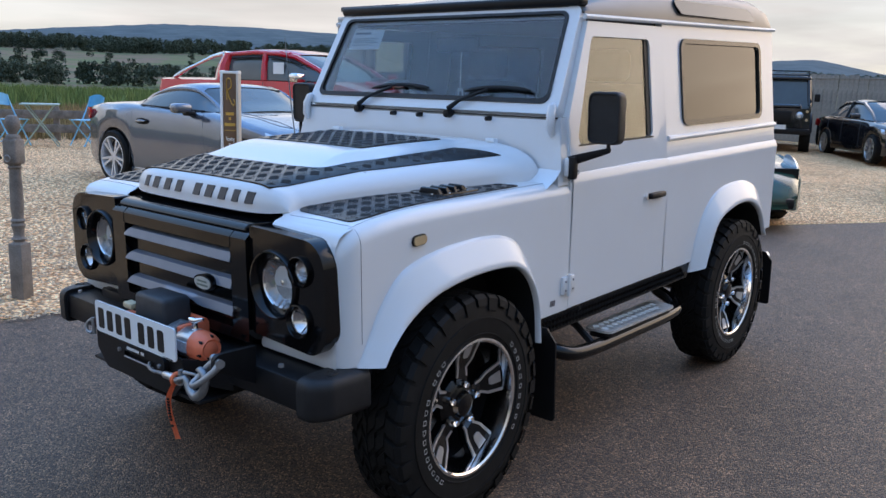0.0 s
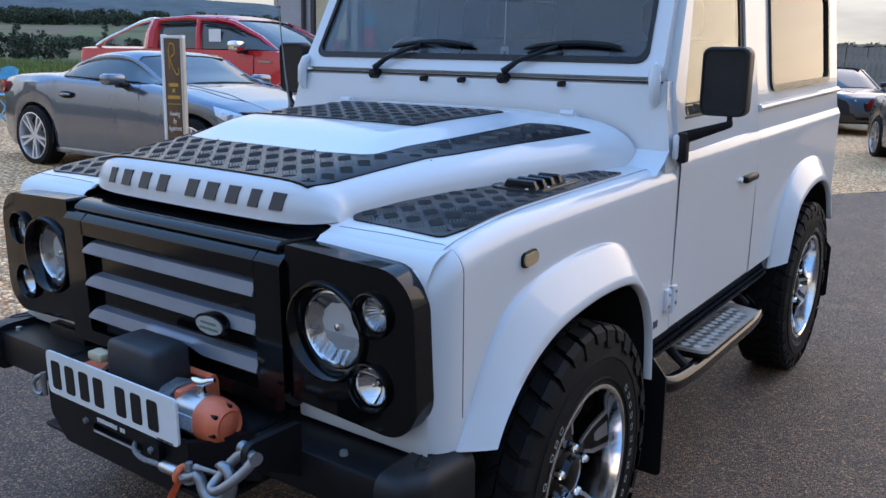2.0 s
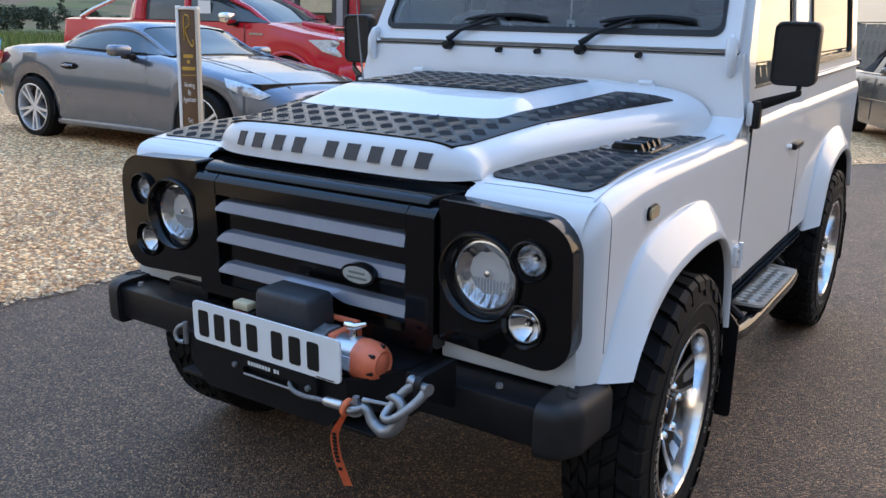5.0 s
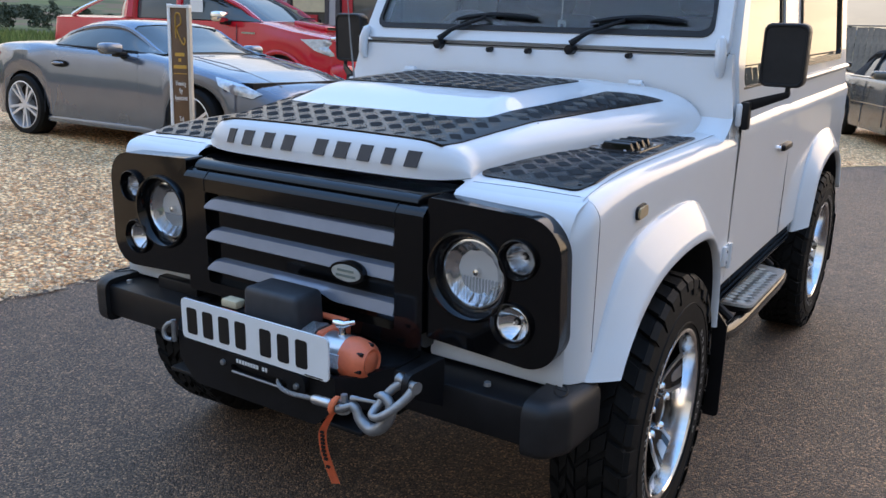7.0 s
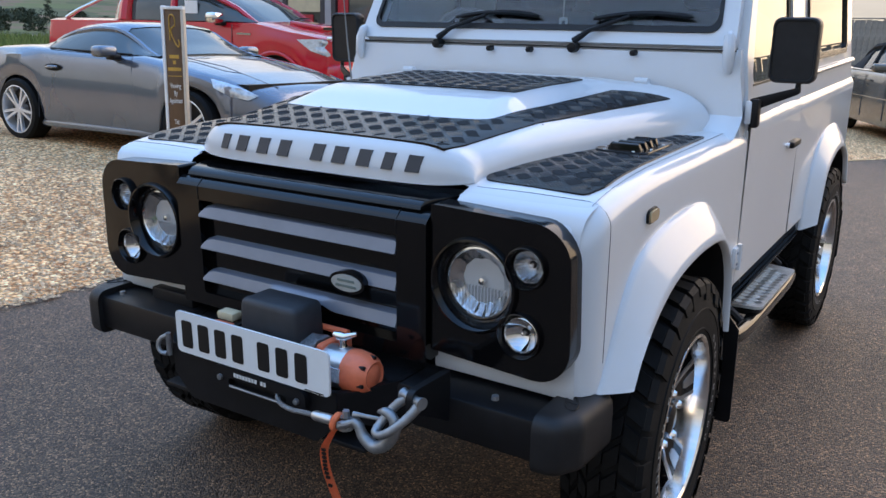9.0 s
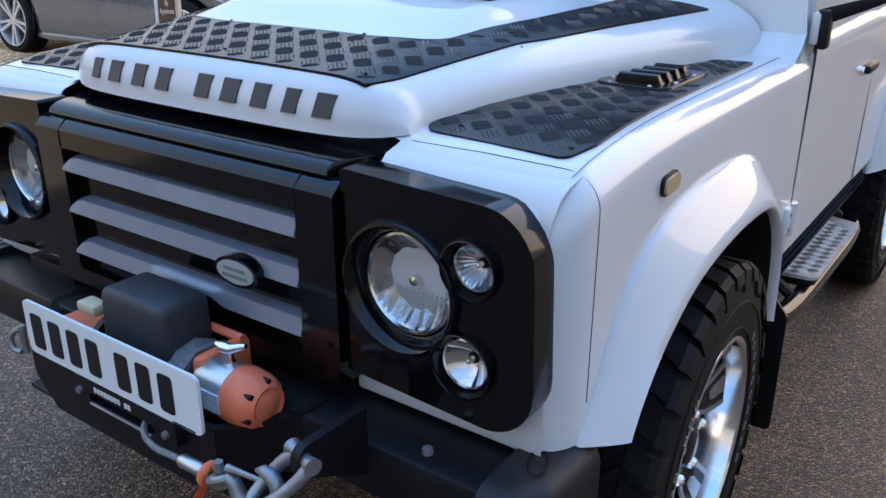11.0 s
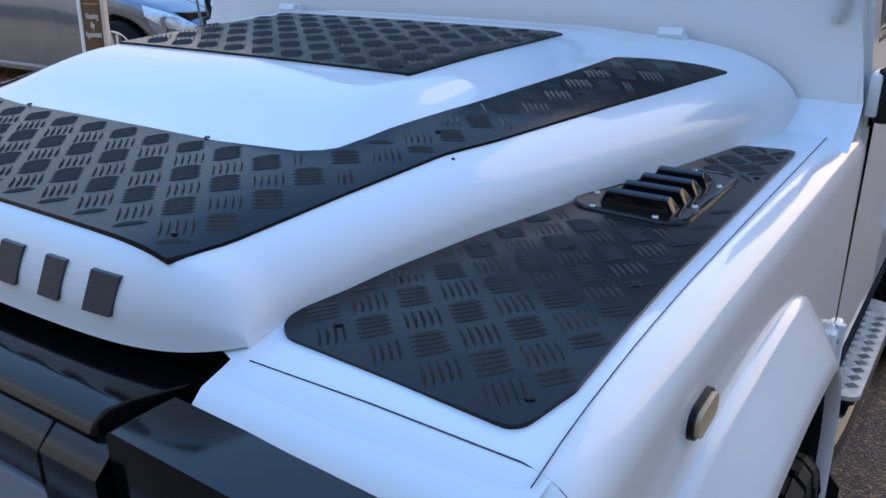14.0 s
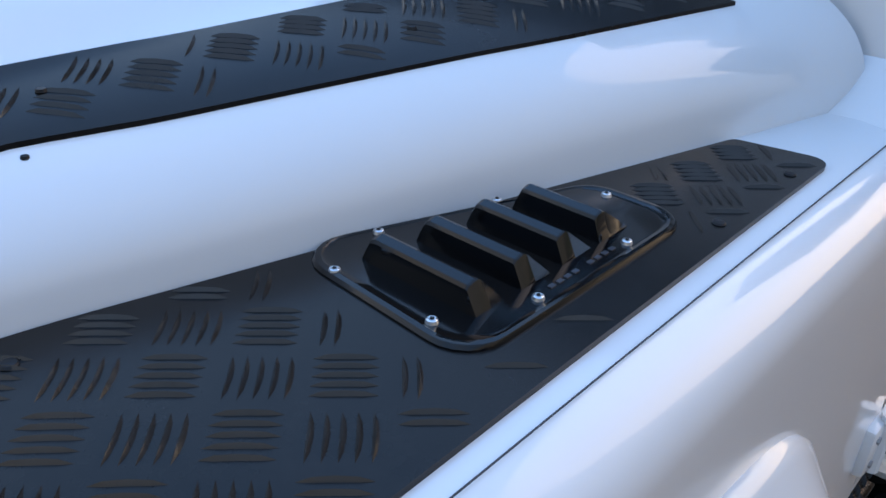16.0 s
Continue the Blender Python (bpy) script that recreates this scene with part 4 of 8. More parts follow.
cpart("chequer_plate", top_plate(), TREADM, bonnet, "black chequer plate on top of the bonnet bulge")
tp = cpart("tread_pattern", tread_bars([[(-0.292, 0.033), (0.292, 0.033), (0.309, 0.432), (-0.309, 0.432)]], [], bz(LIFT)), TREADBAR, bonnet)
tp["kind"] = "stuff"


def wing_in(y):
    return bonnet_edge(y) + 0.002


wing_outline = rounded([(0.430, -0.386), (0.700, -0.402), (0.717, -0.34), (0.708, 0.425), (wing_in(0.405) + 0.004, 0.410), (wing_in(-0.1), -0.1), (wing_in(-0.30) + 0.002, -0.30)], [0.03, 0.02, 0.03, 0.015, 0.01, 0, 0.03], 6)


def wing_plate():
    """Laid as strips across the wing, so that it follows the wing's top."""
    P = wing_outline
    ys = sorted({round(p[1], 5) for p in P} | {round(lerp(-0.38, 0.39, k / 40), 5) for k in range(41)})
    rows = []
    for y in ys[1:-1]:
        xs_ = []
        for (x1, y1), (x2, y2) in zip(P, P[1:] + P[:1]):
            if (y1 > y) != (y2 > y):
                xs_.append((x2 - x1) * (y - y1) / (y2 - y1) + x1)
        if len(xs_) >= 2:
            a, b = min(xs_), max(xs_)
            rows.append([(lerp(a, b, k / 6), y, wing_top(y) + 0.0045) for k in range(7)])
    bm = grid(rows)
    rim_down(bm)
    return bm


wings = [o for o in car.children if o.name.startswith("front_wing")]
for w, flip in ((wings[0], -1), (wings[1], 1)):
    for nm, b in (("chequer_plate", wing_plate()), ("tread_pattern", tread_bars([wing_outline], [[(0.538, -0.002), (0.678, -0.002), (0.690, 0.23), (0.575, 0.23)]], lambda x, y: wing_top(y) + 0.0045, shift=0.36))):
        if flip < 0:
            bb = mirror_x(b)
            b.free()
            b = bb
        ob = cpart(nm, b, TREADM if nm == "chequer_plate" else TREADBAR, w)
        if nm == "tread_pattern":
            ob["kind"] = "stuff"
        else:
            ob["label"] = "black chequer plate on the wing top"


# panel joints of the wing: thin dark grooves
GROOVE = mat("panel_gap", (0.05, 0.055, 0.065), 0.8)
for w, s in ((wings[0], -1), (wings[1], 1)):
    pts = [(s * lerp(0.732, 0.724, (y + 0.44) / 1.1), y, wing_top(y) + 0.0004) for y in [lerp(-0.44, 0.66, k / 24) for k in range(25)]]
    cpart("panel_joint", tube(pts, 0.0006, 5), GROOVE, w)
    pts = [(s * lerp(0.45, 0.716, k / 8), -0.424, wing_top(-0.424) + 0.002 * (1 - abs(2 * k / 8 - 1))) for k in range(9)]
    pts += [(s * (0.716 + 0.0525 * math.sin(a)), -0.424, 0.994 + 0.0525 * math.cos(a)) for a in [0.2 * k for k in range(1, 8)]] + [(s * 0.7685, -0.424, z) for z in (0.98, 0.9, 0.8, 0.7)]
    cpart("panel_joint", tube(pts, 0.0008, 5), GROOVE, w)

# wing vent: plate with four hooded louvres and screws
def vent(s, parent):
    z0 = wing_top(0.09) + 0.002
    out = rounded([(0.523, 0.016), (0.680, 0.007), (0.680, 0.240), (0.601, 0.240)], 0.028, 6)
    rows = [[(s * (0.605 + (x - 0.605) * k), 0.125 + (y - 0.125) * k, z0 + z) for x, y in out] for k, z in ((1.0, -0.003), (1.0, 0.0035), (0.985, 0.0058), (0.955, 0.0062), (0.94, 0.0052), (0.90, 0.0050))]
    v = cpart("air_vent", grid(rows, closed_u=True, caps=True), BLACK, parent, "black louvred wing vent with silver screws")
    for k in range(4):
        y = 0.040 + k * 0.0405
        x0, x1, d = 0.566 + k * 0.0065, 0.656, 0.027 + 0.003 * k
        # upright mouth, narrow crown and a long back; both ends cut off at a slant
        rows = []
        for t, sc, lean in ((0.0, 0.05, 0.0), (0.035, 0.55, 0.0), (0.075, 0.93, 0.0), (0.11, 1.0, 0.0), (0.90, 1.0, 0.0), (0.915, 0.97, 0.001), (1.0, 0.04, 0.003)):
            prof = [(0.0, 0.0), (0.0012, 0.0150 * sc), (0.0025 + lean, 0.0172 * sc), (0.0085 + lean, 0.0190 * sc), (0.0115 + lean, 0.0178 * sc), (d, 0.0)]
            rows.append([(s * lerp(x0, x1, t), y + dy, z0 + 0.004 + dz) for dy, dz in prof])
        cpart("louvre", grid(rows, closed_u=True, caps=True), BLACK, parent, smooth=20)
    for x, y in ((0.566, 0.019), (0.642, 0.021), (0.668, 0.081), (0.668, 0.175), (0.620, 0.226), (0.572, 0.162), (0.549, 0.071)):
        cpart("screw", revolve([(0.0001, z0 + 0.0074), (0.0024, z0 + 0.0076), (0.0034, z0 + 0.0070), (0.0040, z0 + 0.0050)], "z", 12, (s * x, y, 0)), ALLOY, parent)
        cpart("screw_socket", revolve([(0.0001, z0 + 0.0080), (0.0014, z0 + 0.0080), (0.0014, z0 + 0.007)], "z", 6, (s * x, y, 0)), SATIN, parent)
    for k in range(9):
        if k != 4:
            cpart("print_bar", box(s * 0.6655 - 0.0016, s * 0.6655 + 0.0016, 0.095 + k * 0.008, 0.100 + k * 0.008, z0 + 0.0048, z0 + 0.0056), LETTER, parent)


vent(-1, wings[0])
vent(1, wings[1])
for y, x in ((-0.352, 0.490), (-0.366, 0.691), (-0.158, 0.692), (-0.149, 0.518), (0.37, 0.695), (0.25, 0.695)):
    z = wing_top(y) + 0.005
    for w, s in ((wings[0], -1), (wings[1], 1)):
        cpart("screw", revolve([(0.0001, z + 0.0016), (0.004, z + 0.0012), (0.005, z)], "z", 10, (s * x, y, 0)), SATIN, w)
for s in (-1, 1):
    for x, y in ((0.34, -0.40), (0.18, -0.215), (0.40, -0.06), (0.47, 0.18), (0.54, 0.43), (0.44, 0.30), (0.0, -0.39), (0.26, 0.06)):
        z = bonnet_z(x, y) + 0.0045
        cpart("screw", revolve([(0.0001, z + 0.001), (0.003, z + 0.0008), (0.0038, z - 0.001)], "z", 8, (s * x, y, 0)), SATIN, bonnet)
    z = bonnet_z(0.443, -0.093)
    cpart("screw", revolve([(0.0001, z + 0.001), (0.0022, z + 0.0008), (0.003, z - 0.001)], "z", 8, (s * 0.443, -0.093, 0)), SATIN, bonnet)

# raised dark blocks in place of the maker's lettering on the bonnet's nose
for x, w in ((-0.300, 0.013), (-0.236, 0.018), (-0.161, 0.018), (-0.089, 0.018), (0.021, 0.018), (0.090, 0.020), (0.163, 0.018), (0.233, 0.015), (0.302, 0.018)):
    rows = []
    for off in (-0.002, 0.0045):
        rows.append([nose(x + u * w + 0.006 * (0.62 - v) / 0.3, v, off) for u, v in ((-1, 0.78), (1, 0.78), (1, 0.42), (-1, 0.42))])
    cpart("badge_block", grid(rows, closed_u=True, caps=True), LETTER, bonnet, "dark grey raised badge block", 0)

# oval badge on the grille
ov = [(0.190 + 0.052 * math.cos(a), 0.815 + 0.027 * math.sin(a)) for a in [2 * math.pi * k / 28 for k in range(28)]]
ov2 = [(0.190 + 0.044 * math.cos(a), 0.815 + 0.0205 * math.sin(a)) for a in [2 * math.pi * k / 28 for k in range(28)]]
bd = cpart("badge", slab(ov, [], yz(-0.572), (0, 0.03, 0)), BLACK, grille, "oval pale badge in a black rim")
cpart("badge_face", slab(ov2, [], yz(-0.5745), (0, 0.006, 0)), mat("badge_silver", (0.55, 0.58, 0.56), 0.3, metal=0.5, vary=0.1, scale=80), bd)
for u, v, w in ((0.19, 0.821, 0.05), (0.19, 0.808, 0.06)):
    cpart("bar", box(u - w / 2, u + w / 2, -0.5762, -0.573, v - 0.003, v + 0.003), mat("badge_dark", (0.16, 0.20, 0.18), 0.4), bd)

# side marker lamp
both("side_marker", slab(rounded([(-0.212, 0.958), (-0.150, 0.962), (-0.150, 0.996), (-0.212, 0.992)], 0.014, 4), [], side3(0.006), (-0.018, 0, 0)), SATIN)
both("marker_lens", slab(rounded([(-0.2085, 0.9615), (-0.1535, 0.9655), (-0.1535, 0.9925), (-0.2085, 0.9885)], 0.011, 4), [], side3(0.011), (-0.016, 0, 0)), AMBER, label="smoked amber side marker lens")

# ---- bumper and winch ----
def wpart(name, bm, material, parent=None, label="", smooth=35):
    return part(name, bm, material, parent or car, label, smooth, RK @ Matrix.Translation((0, 0.030, 0)))


bumper = wpart("front_bumper", box(-0.71, 0.71, -0.635, -0.50, 0.523, 0.620, 0.010), SATIN, label="heavy black steel winch bumper")


def end_cap():
    """Moulded cap: an upright wall with a softly rolled top and foot."""
    rows = []
    for d, z in ((0.030, 0.506), (0.012, 0.508), (0.003, 0.516), (0.0, 0.530), (0.0, 0.600), (0.002, 0.614), (0.008, 0.625), (0.018, 0.632), (0.032, 0.635), (0.050, 0.636)):
        o = rounded([(0.700, -0.650 + d), (0.752 - 0.4 * d, -0.648 + d), (0.790 - d, -0.590 + d * 0.7), (0.797 - d, -0.445), (0.700, -0.445)], [0.0, 0.040, 0.045, 0.006, 0.0], 6)
        rows.append([(x, y, z) for x, y in o])
    return grid(rows, closed_u=True, caps=True)


for b_, s in ((mirror_x(end_cap()), -1), (end_cap(), 1)):
    ce = wpart("bumper_end", b_, PLASTIC, bumper, "rounded black plastic bumper end", 60)
    ov = [(s * (0.742 + 0.015 * math.cos(a) - 0.010 * math.sin(a)), -0.545 + 0.030 * math.sin(a), 0.6355) for a in [2 * math.pi * k / 24 for k in range(24)]]
    wpart("slot_rim", tube(ov, 0.0028, 6, closed=True), SATIN, ce)
    wpart("slot_web", tube([(s * 0.756, -0.545, 0.6355), (s * 0.728, -0.545, 0.6355)], 0.0028, 6), SATIN, ce)


def tray():
    """Folded winch tray: an upright front plate with cut corners and splayed cheeks."""
    o = rounded([(-0.275, 0.607), (-0.275, 0.530), (-0.215, 0.470), (0.200, 0.470), (0.262, 0.530), (0.262, 0.607)], [0.006, 0.02, 0.02, 0.02, 0.02, 0.006], 3)
    return slab(o, [], yz(-0.735), (0, 0.010, 0))


wpart("winch_tray", tray(), SATIN, bumper)
wpart("tray_floor", box(-0.33, 0.33, -0.725, -0.50, 0.472, 0.484, 0.004), SATIN, bumper)
for s, x in ((-1, 0.275), (1, 0.262)):
    ch = bmesh.new()
    grid([[(s * (x - 0.004), -0.735, z), (s * (x + 0.03), -0.71, z), (s * 0.365, -0.625, z2), (s * 0.365, -0.54, z2), (s * 0.355, -0.54, z2), (s * (x + 0.02), -0.70, z), (s * (x - 0.012), -0.722, z)] for z, z2 in ((0.530, 0.50), (0.607, 0.624))], closed_u=True, caps=True, bm=ch)
    wpart("tray_cheek", ch, SATIN, bumper)
ds = smooth_path([(-0.283, -0.742, 0.628), (-0.300, -0.750, 0.618), (-0.308, -0.755, 0.600), (-0.300, -0.755, 0.583), (-0.283, -0.750, 0.580)], 4)
wpart("shackle", tube(ds, 0.006, 8), STEEL, bumper, "small galvanised shackle on the tray")
wpart("shackle_pin", tube([(-0.282, -0.742, 0.574), (-0.282, -0.742, 0.634)], 0.007, 8), STEEL, bumper)
for s, x in ((-1, -0.62), (1, 0.60)):
    wpart("bolt", revolve([(0.0001, 0.647), (0.008, 0.646), (0.009, 0.637)], "z", 8, (x, -0.62, 0)), STEEL, bumper)
wpart("bumper_bracket", box(-0.57, -0.40, -0.56, -0.505, 0.60, 0.655, 0.006), SATIN, bumper)

plate = wpart("number_plate", slab(rounded([(-0.229, 0.604), (0.262, 0.604), (0.262, 0.711), (-0.229, 0.711)], 0.012, 4), [], yz(-0.757), (0, 0.006, 0)), PLATEW, label="white plate with dark character bars")
xk = -0.208
for k, w in enumerate((0.05, 0.05, 0.05, 0.05, 0.0, 0.05, 0.05, 0.05)):
    if w:
        b = slab(rounded([(xk, 0.620), (xk + 0.036, 0.620), (xk + 0.036, 0.690), (xk, 0.690)], 0.006, 2), [], yz(-0.7585), (0, 0.002, 0))
        wpart("character_bar", b, INK, plate)
        xk += 0.0575
    else:
        xk += 0.026
wpart("small_bar", box(0.19, 0.245, -0.7585, -0.757, 0.606, 0.6085), INK, plate)

winch = wpart("winch", revolve([(0.0001, -0.12), (0.052, -0.118), (0.054, -0.10), (0.032, -0.098), (0.032, 0.165), (0.056, 0.167), (0.056, 0.18), (0.0001, 0.18)], "x", 24, (0, -0.655, 0.62)), SATIN, label="orange and black electric winch")
wpart("winch_motor", revolve([(0.0001, 0.18), (0.047, 0.18), (0.05, 0.19), (0.05, 0.258), (0.0001, 0.258)], "x", 28, (0, -0.665, 0.635)), ALLOY, winch, "silver motor band with printed label")
wpart("winch_end", revolve([(0.050, 0.250), (0.051, 0.262), (0.049, 0.285), (0.044, 0.304), (0.033, 0.317), (0.026, 0.314), (0.018, 0.319), (0.0001, 0.320)], "x", 28, (0, -0.665, 0.635)), ORANGE, winch, "domed orange motor cap")
for k in range(6):
    a = k * math.pi / 3 + 0.3
    wpart("bolt", revolve([(0.0001, 0.3125), (0.0048, 0.312), (0.0055, 0.28)], "x", 10, (0, -0.665 + 0.0405 * math.cos(a), 0.635 + 0.0405 * math.sin(a))), SATIN, winch)
wpart("gear_case", box(-0.235, -0.10, -0.705, -0.62, 0.54, 0.652, 0.02, 3), ORANGE, winch, "orange gear housing")
wpart("tie_bracket", box(0.165, 0.19, -0.695, -0.58, 0.60, 0.690, 0.012, 2), ORANGE, winch, "orange drum bracket")
wpart("tie_bar", tube([(-0.13, -0.60, 0.69), (0.19, -0.60, 0.69)], 0.008, 8), ORANGE, winch)
wpart("lug", box(-0.140, -0.085, -0.705, -0.67, 0.69, 0.712, 0.006), mat("cream_plastic", (0.6, 0.5, 0.32), 0.5), winch)
for j in range(6):
    pts = []
    for k in range(90):
        a = k * 0.62
        pts.append((lerp(-0.09 if j < 3 else 0.07 + 0.012 * (j - 3), 0.155, (k / 89 if j % 2 == 0 else 1 - k / 89)), -0.655 + (0.036 + j * 0.006) * math.cos(a), 0.62 + (0.036 + j * 0.006) * math.sin(a)))
    wpart("wound_cable", tube(pts, 0.0055, 6), ROPE, winch, "wound steel cable")
wpart("lever_stem", tube([(0.222, -0.660, 0.676), (0.222, -0.660, 0.690), (0.222, -0.660, 0.706)], [0.015, 0.009, 0.010], 14), CHROME, winch, "chrome clutch stem")
wpart("clutch_lever", tube([(0.200, -0.664, 0.712), (0.214, -0.662, 0.709), (0.230, -0.660, 0.709), (0.256, -0.650, 0.718)], [0.006, 0.011, 0.009, 0.005], 12), CHROME, winch, "chrome clutch lever")
wpart("winch_label", box(0.195, 0.255, -0.7165, -0.712, 0.622, 0.655), mat("printed_label", (0.45, 0.5, 0.55), 0.4, vary=0.3, scale=160), winch)


def control_box():
    b = box(-0.064, 0.122, -0.708, -0.600, 0.642, 0.757, 0.014, 3)
    for v in b.verts:
        k = (v.co.z - 0.642) / 0.115
        v.co.x = 0.028 + (v.co.x - 0.028) * (1 - 0.06 * k)
        v.co.y = -0.645 + (v.co.y + 0.645) * (1 - 0.06 * k)
        v.co.z += 0.012 * (1 - ((v.co.x - 0.028) / 0.10) ** 2) * max(0, k - 0.8) * 4
    return b


wpart("control_box", control_box(), mat("matt_grey_plastic", (0.032, 0.034, 0.038), 0.5, vary=0.2, scale=20, bump=0.1, bump_scale=500), winch, "matt black winch control box")
wpart("hawse", slab(rounded([(-0.112, 0.540), (0.184, 0.540), (0.184, 0.596), (-0.112, 0.596)], 0.020, 4), [rounded([(-0.062, 0.551), (0.126, 0.551), (0.126, 0.570), (-0.062, 0.570)], 0.009, 4)[::-1]], yz(-0.752), (0, 0.018, 0)), SATIN, bumper, "black hawse fairlead")
wpart("hawse_lip", tube([(-0.056, -0.754, 0.5505), (0.120, -0.754, 0.5505)], 0.0032, 6), STEEL, bumper, "thin bright steel edge along the fairlead slot")
for x in (-0.087, 0.159):
    wpart("bolt", revolve([(0.0001, -0.760), (0.007, -0.759), (0.008, -0.75)], "y", 10, (x, 0, 0.567)), STEEL, bumper)
for k in range(11):
    if k != 8:
        wpart("print_bar", box(-0.041 + k * 0.0098, -0.0345 + k * 0.0098, -0.7535, -0.751, 0.577, 0.587), WHITEINK, bumper)

# slack cable, hook, shackle and tag
cable = smooth_path([(0.085, -0.735, 0.562), (0.105, -0.758, 0.563), (0.130, -0.772, 0.560), (0.170, -0.782, 0.562), (0.205, -0.785, 0.567), (0.245, -0.785, 0.570)], 6)
wpart("cable", tube(cable, 0.0058, 8), ROPE, winch, "slack steel winch cable")
wpart("ferrule", tube([(0.238, -0.785, 0.5695), (0.244, -0.785, 0.570), (0.286, -0.785, 0.572), (0.292, -0.785, 0.5725)], [0.009, 0.0115, 0.0115, 0.009], 14), ALLOY, winch, "silver crimped ferrule")
wpart("eye", tube([(0.322 + 0.024 * math.cos(a), -0.785 + 0.004 * math.sin(a), 0.573 + 0.012 * math.sin(a)) for a in [2 * math.pi * k / 18 for k in range(18)]], 0.0055, 6, closed=True), ROPE, winch, "steel thimble eye")
hook = smooth_path([(0.350, -0.785, 0.588), (0.364, -0.785, 0.580), (0.378, -0.786, 0.558), (0.408, -0.787, 0.544), (0.441, -0.787, 0.563), (0.459, -0.786, 0.596), (0.456, -0.785, 0.620), (0.438, -0.785, 0.632), (0.416, -0.785, 0.627)], 5)
hr_ = [(0.0, 0.012), (0.15, 0.0115), (0.35, 0.0145), (0.55, 0.0135), (0.75, 0.0115), (0.9, 0.010), (1.0, 0.003)]
wpart("hook", tube(hook, [curve(hr_, k / (len(hook) - 1)) for k in range(len(hook))], 12), STEEL, winch, "galvanised cast safety hook")
for dy in (-0.011, 0.011):
    wpart("hook_fork", tube([(0.322, -0.785 + dy, 0.574), (0.338, -0.785 + dy, 0.580), (0.354, -0.785 + dy * 0.4, 0.588)], [0.009, 0.008, 0.007], 10), STEEL, winch)
wpart("hook_pin", tube([(0.326, -0.803, 0.577), (0.326, -0.767, 0.577)], 0.0075, 12), STEEL, winch)
wpart("pin_head", tube([(0.331, -0.785, 0.590), (0.331, -0.785, 0.606)], [0.009, 0.008], 6), STEEL, winch)
wpart("hook_latch", tube([(0.352, -0.785, 0.603), (0.37, -0.785, 0.606), (0.424, -0.785, 0.612)], [0.007, 0.005, 0.004], 8), STEEL, winch, "sprung hook latch")
sh = smooth_path([(0.468, -0.752, 0.660), (0.446, -0.765, 0.640), (0.426, -0.785, 0.608), (0.424, -0.806, 0.592), (0.446, -0.812, 0.594), (0.474, -0.800, 0.615), (0.496, -0.780, 0.640), (0.506, -0.765, 0.660)], 5)
wpart("shackle", tube(sh, [0.0088 + 0.002 * abs(k / 17 - 1) for k in range(len(sh))], 12), STEEL, winch, "galvanised bow shackle")
wpart("shackle_pin", tube([(0.456, -0.750, 0.664), (0.466, -0.753, 0.664), (0.500, -0.764, 0.664), (0.516, -0.769, 0.664)], [0.014, 0.010, 0.010, 0.014], 12), STEEL, winch)
wpart("shackle_mount", slab(rounded([(-0.775, 0.640), (-0.630, 0.560), (-0.630, 0.680), (-0.775, 0.685)], [0.02, 0, 0, 0.02], 4), [], lambda y, z: (0.478, y, z), (0.016, 0, 0)), SATIN, bumper)


def strap():
    """Printed webbing tag hanging from the hook eye."""
    mid = smooth_path([(0.306, -0.795, 0.560), (0.298, -0.797, 0.545), (0.279, -0.80, 0.505), (0.282, -0.80, 0.462), (0.294, -0.798, 0.424), (0.311, -0.795, 0.381)], 6)
    rows = []
    for k, p in enumerate(mid):
        t = k / (len(mid) - 1)
        w = lerp(0.006, 0.0115, min(1, t * 1.6))
        tw = lerp(1.2, 0.2, min(1, t * 1.8))
        d = Vector((math.cos(tw), math.sin(tw), 0.25 * t)) * w
        rows.append([p - d, p + d])
    bm = grid(rows)
    bmesh.ops.solidify(bm, geom=bm.faces[:], thickness=0.0016)
    return bm


wpart("strap", strap(), TAPE, winch, "bright orange hanging webbing tag")
wpart("strap_loop", tube([(0.304 + 0.004 * math.sin(a), -0.785 + 0.014 * math.cos(a), 0.572 + 0.016 * math.sin(a)) for a in [2 * math.pi * k / 14 for k in range(14)]], 0.0075, 8, closed=True), TAPE, winch)
for k in range(10):
    z = 0.505 - k * 0.0092
    xk = curve([(0.381, 0.311), (0.424, 0.294), (0.462, 0.282), (0.505, 0.279)], z)
    if k != 8:
        wpart("print_bar", box(xk - 0.005, xk + 0.005, -0.8045, -0.8005, z - 0.0028, z + 0.0028), INK, winch)

# ---- wheels ----
R_T, RIM = 0.385, 0.235


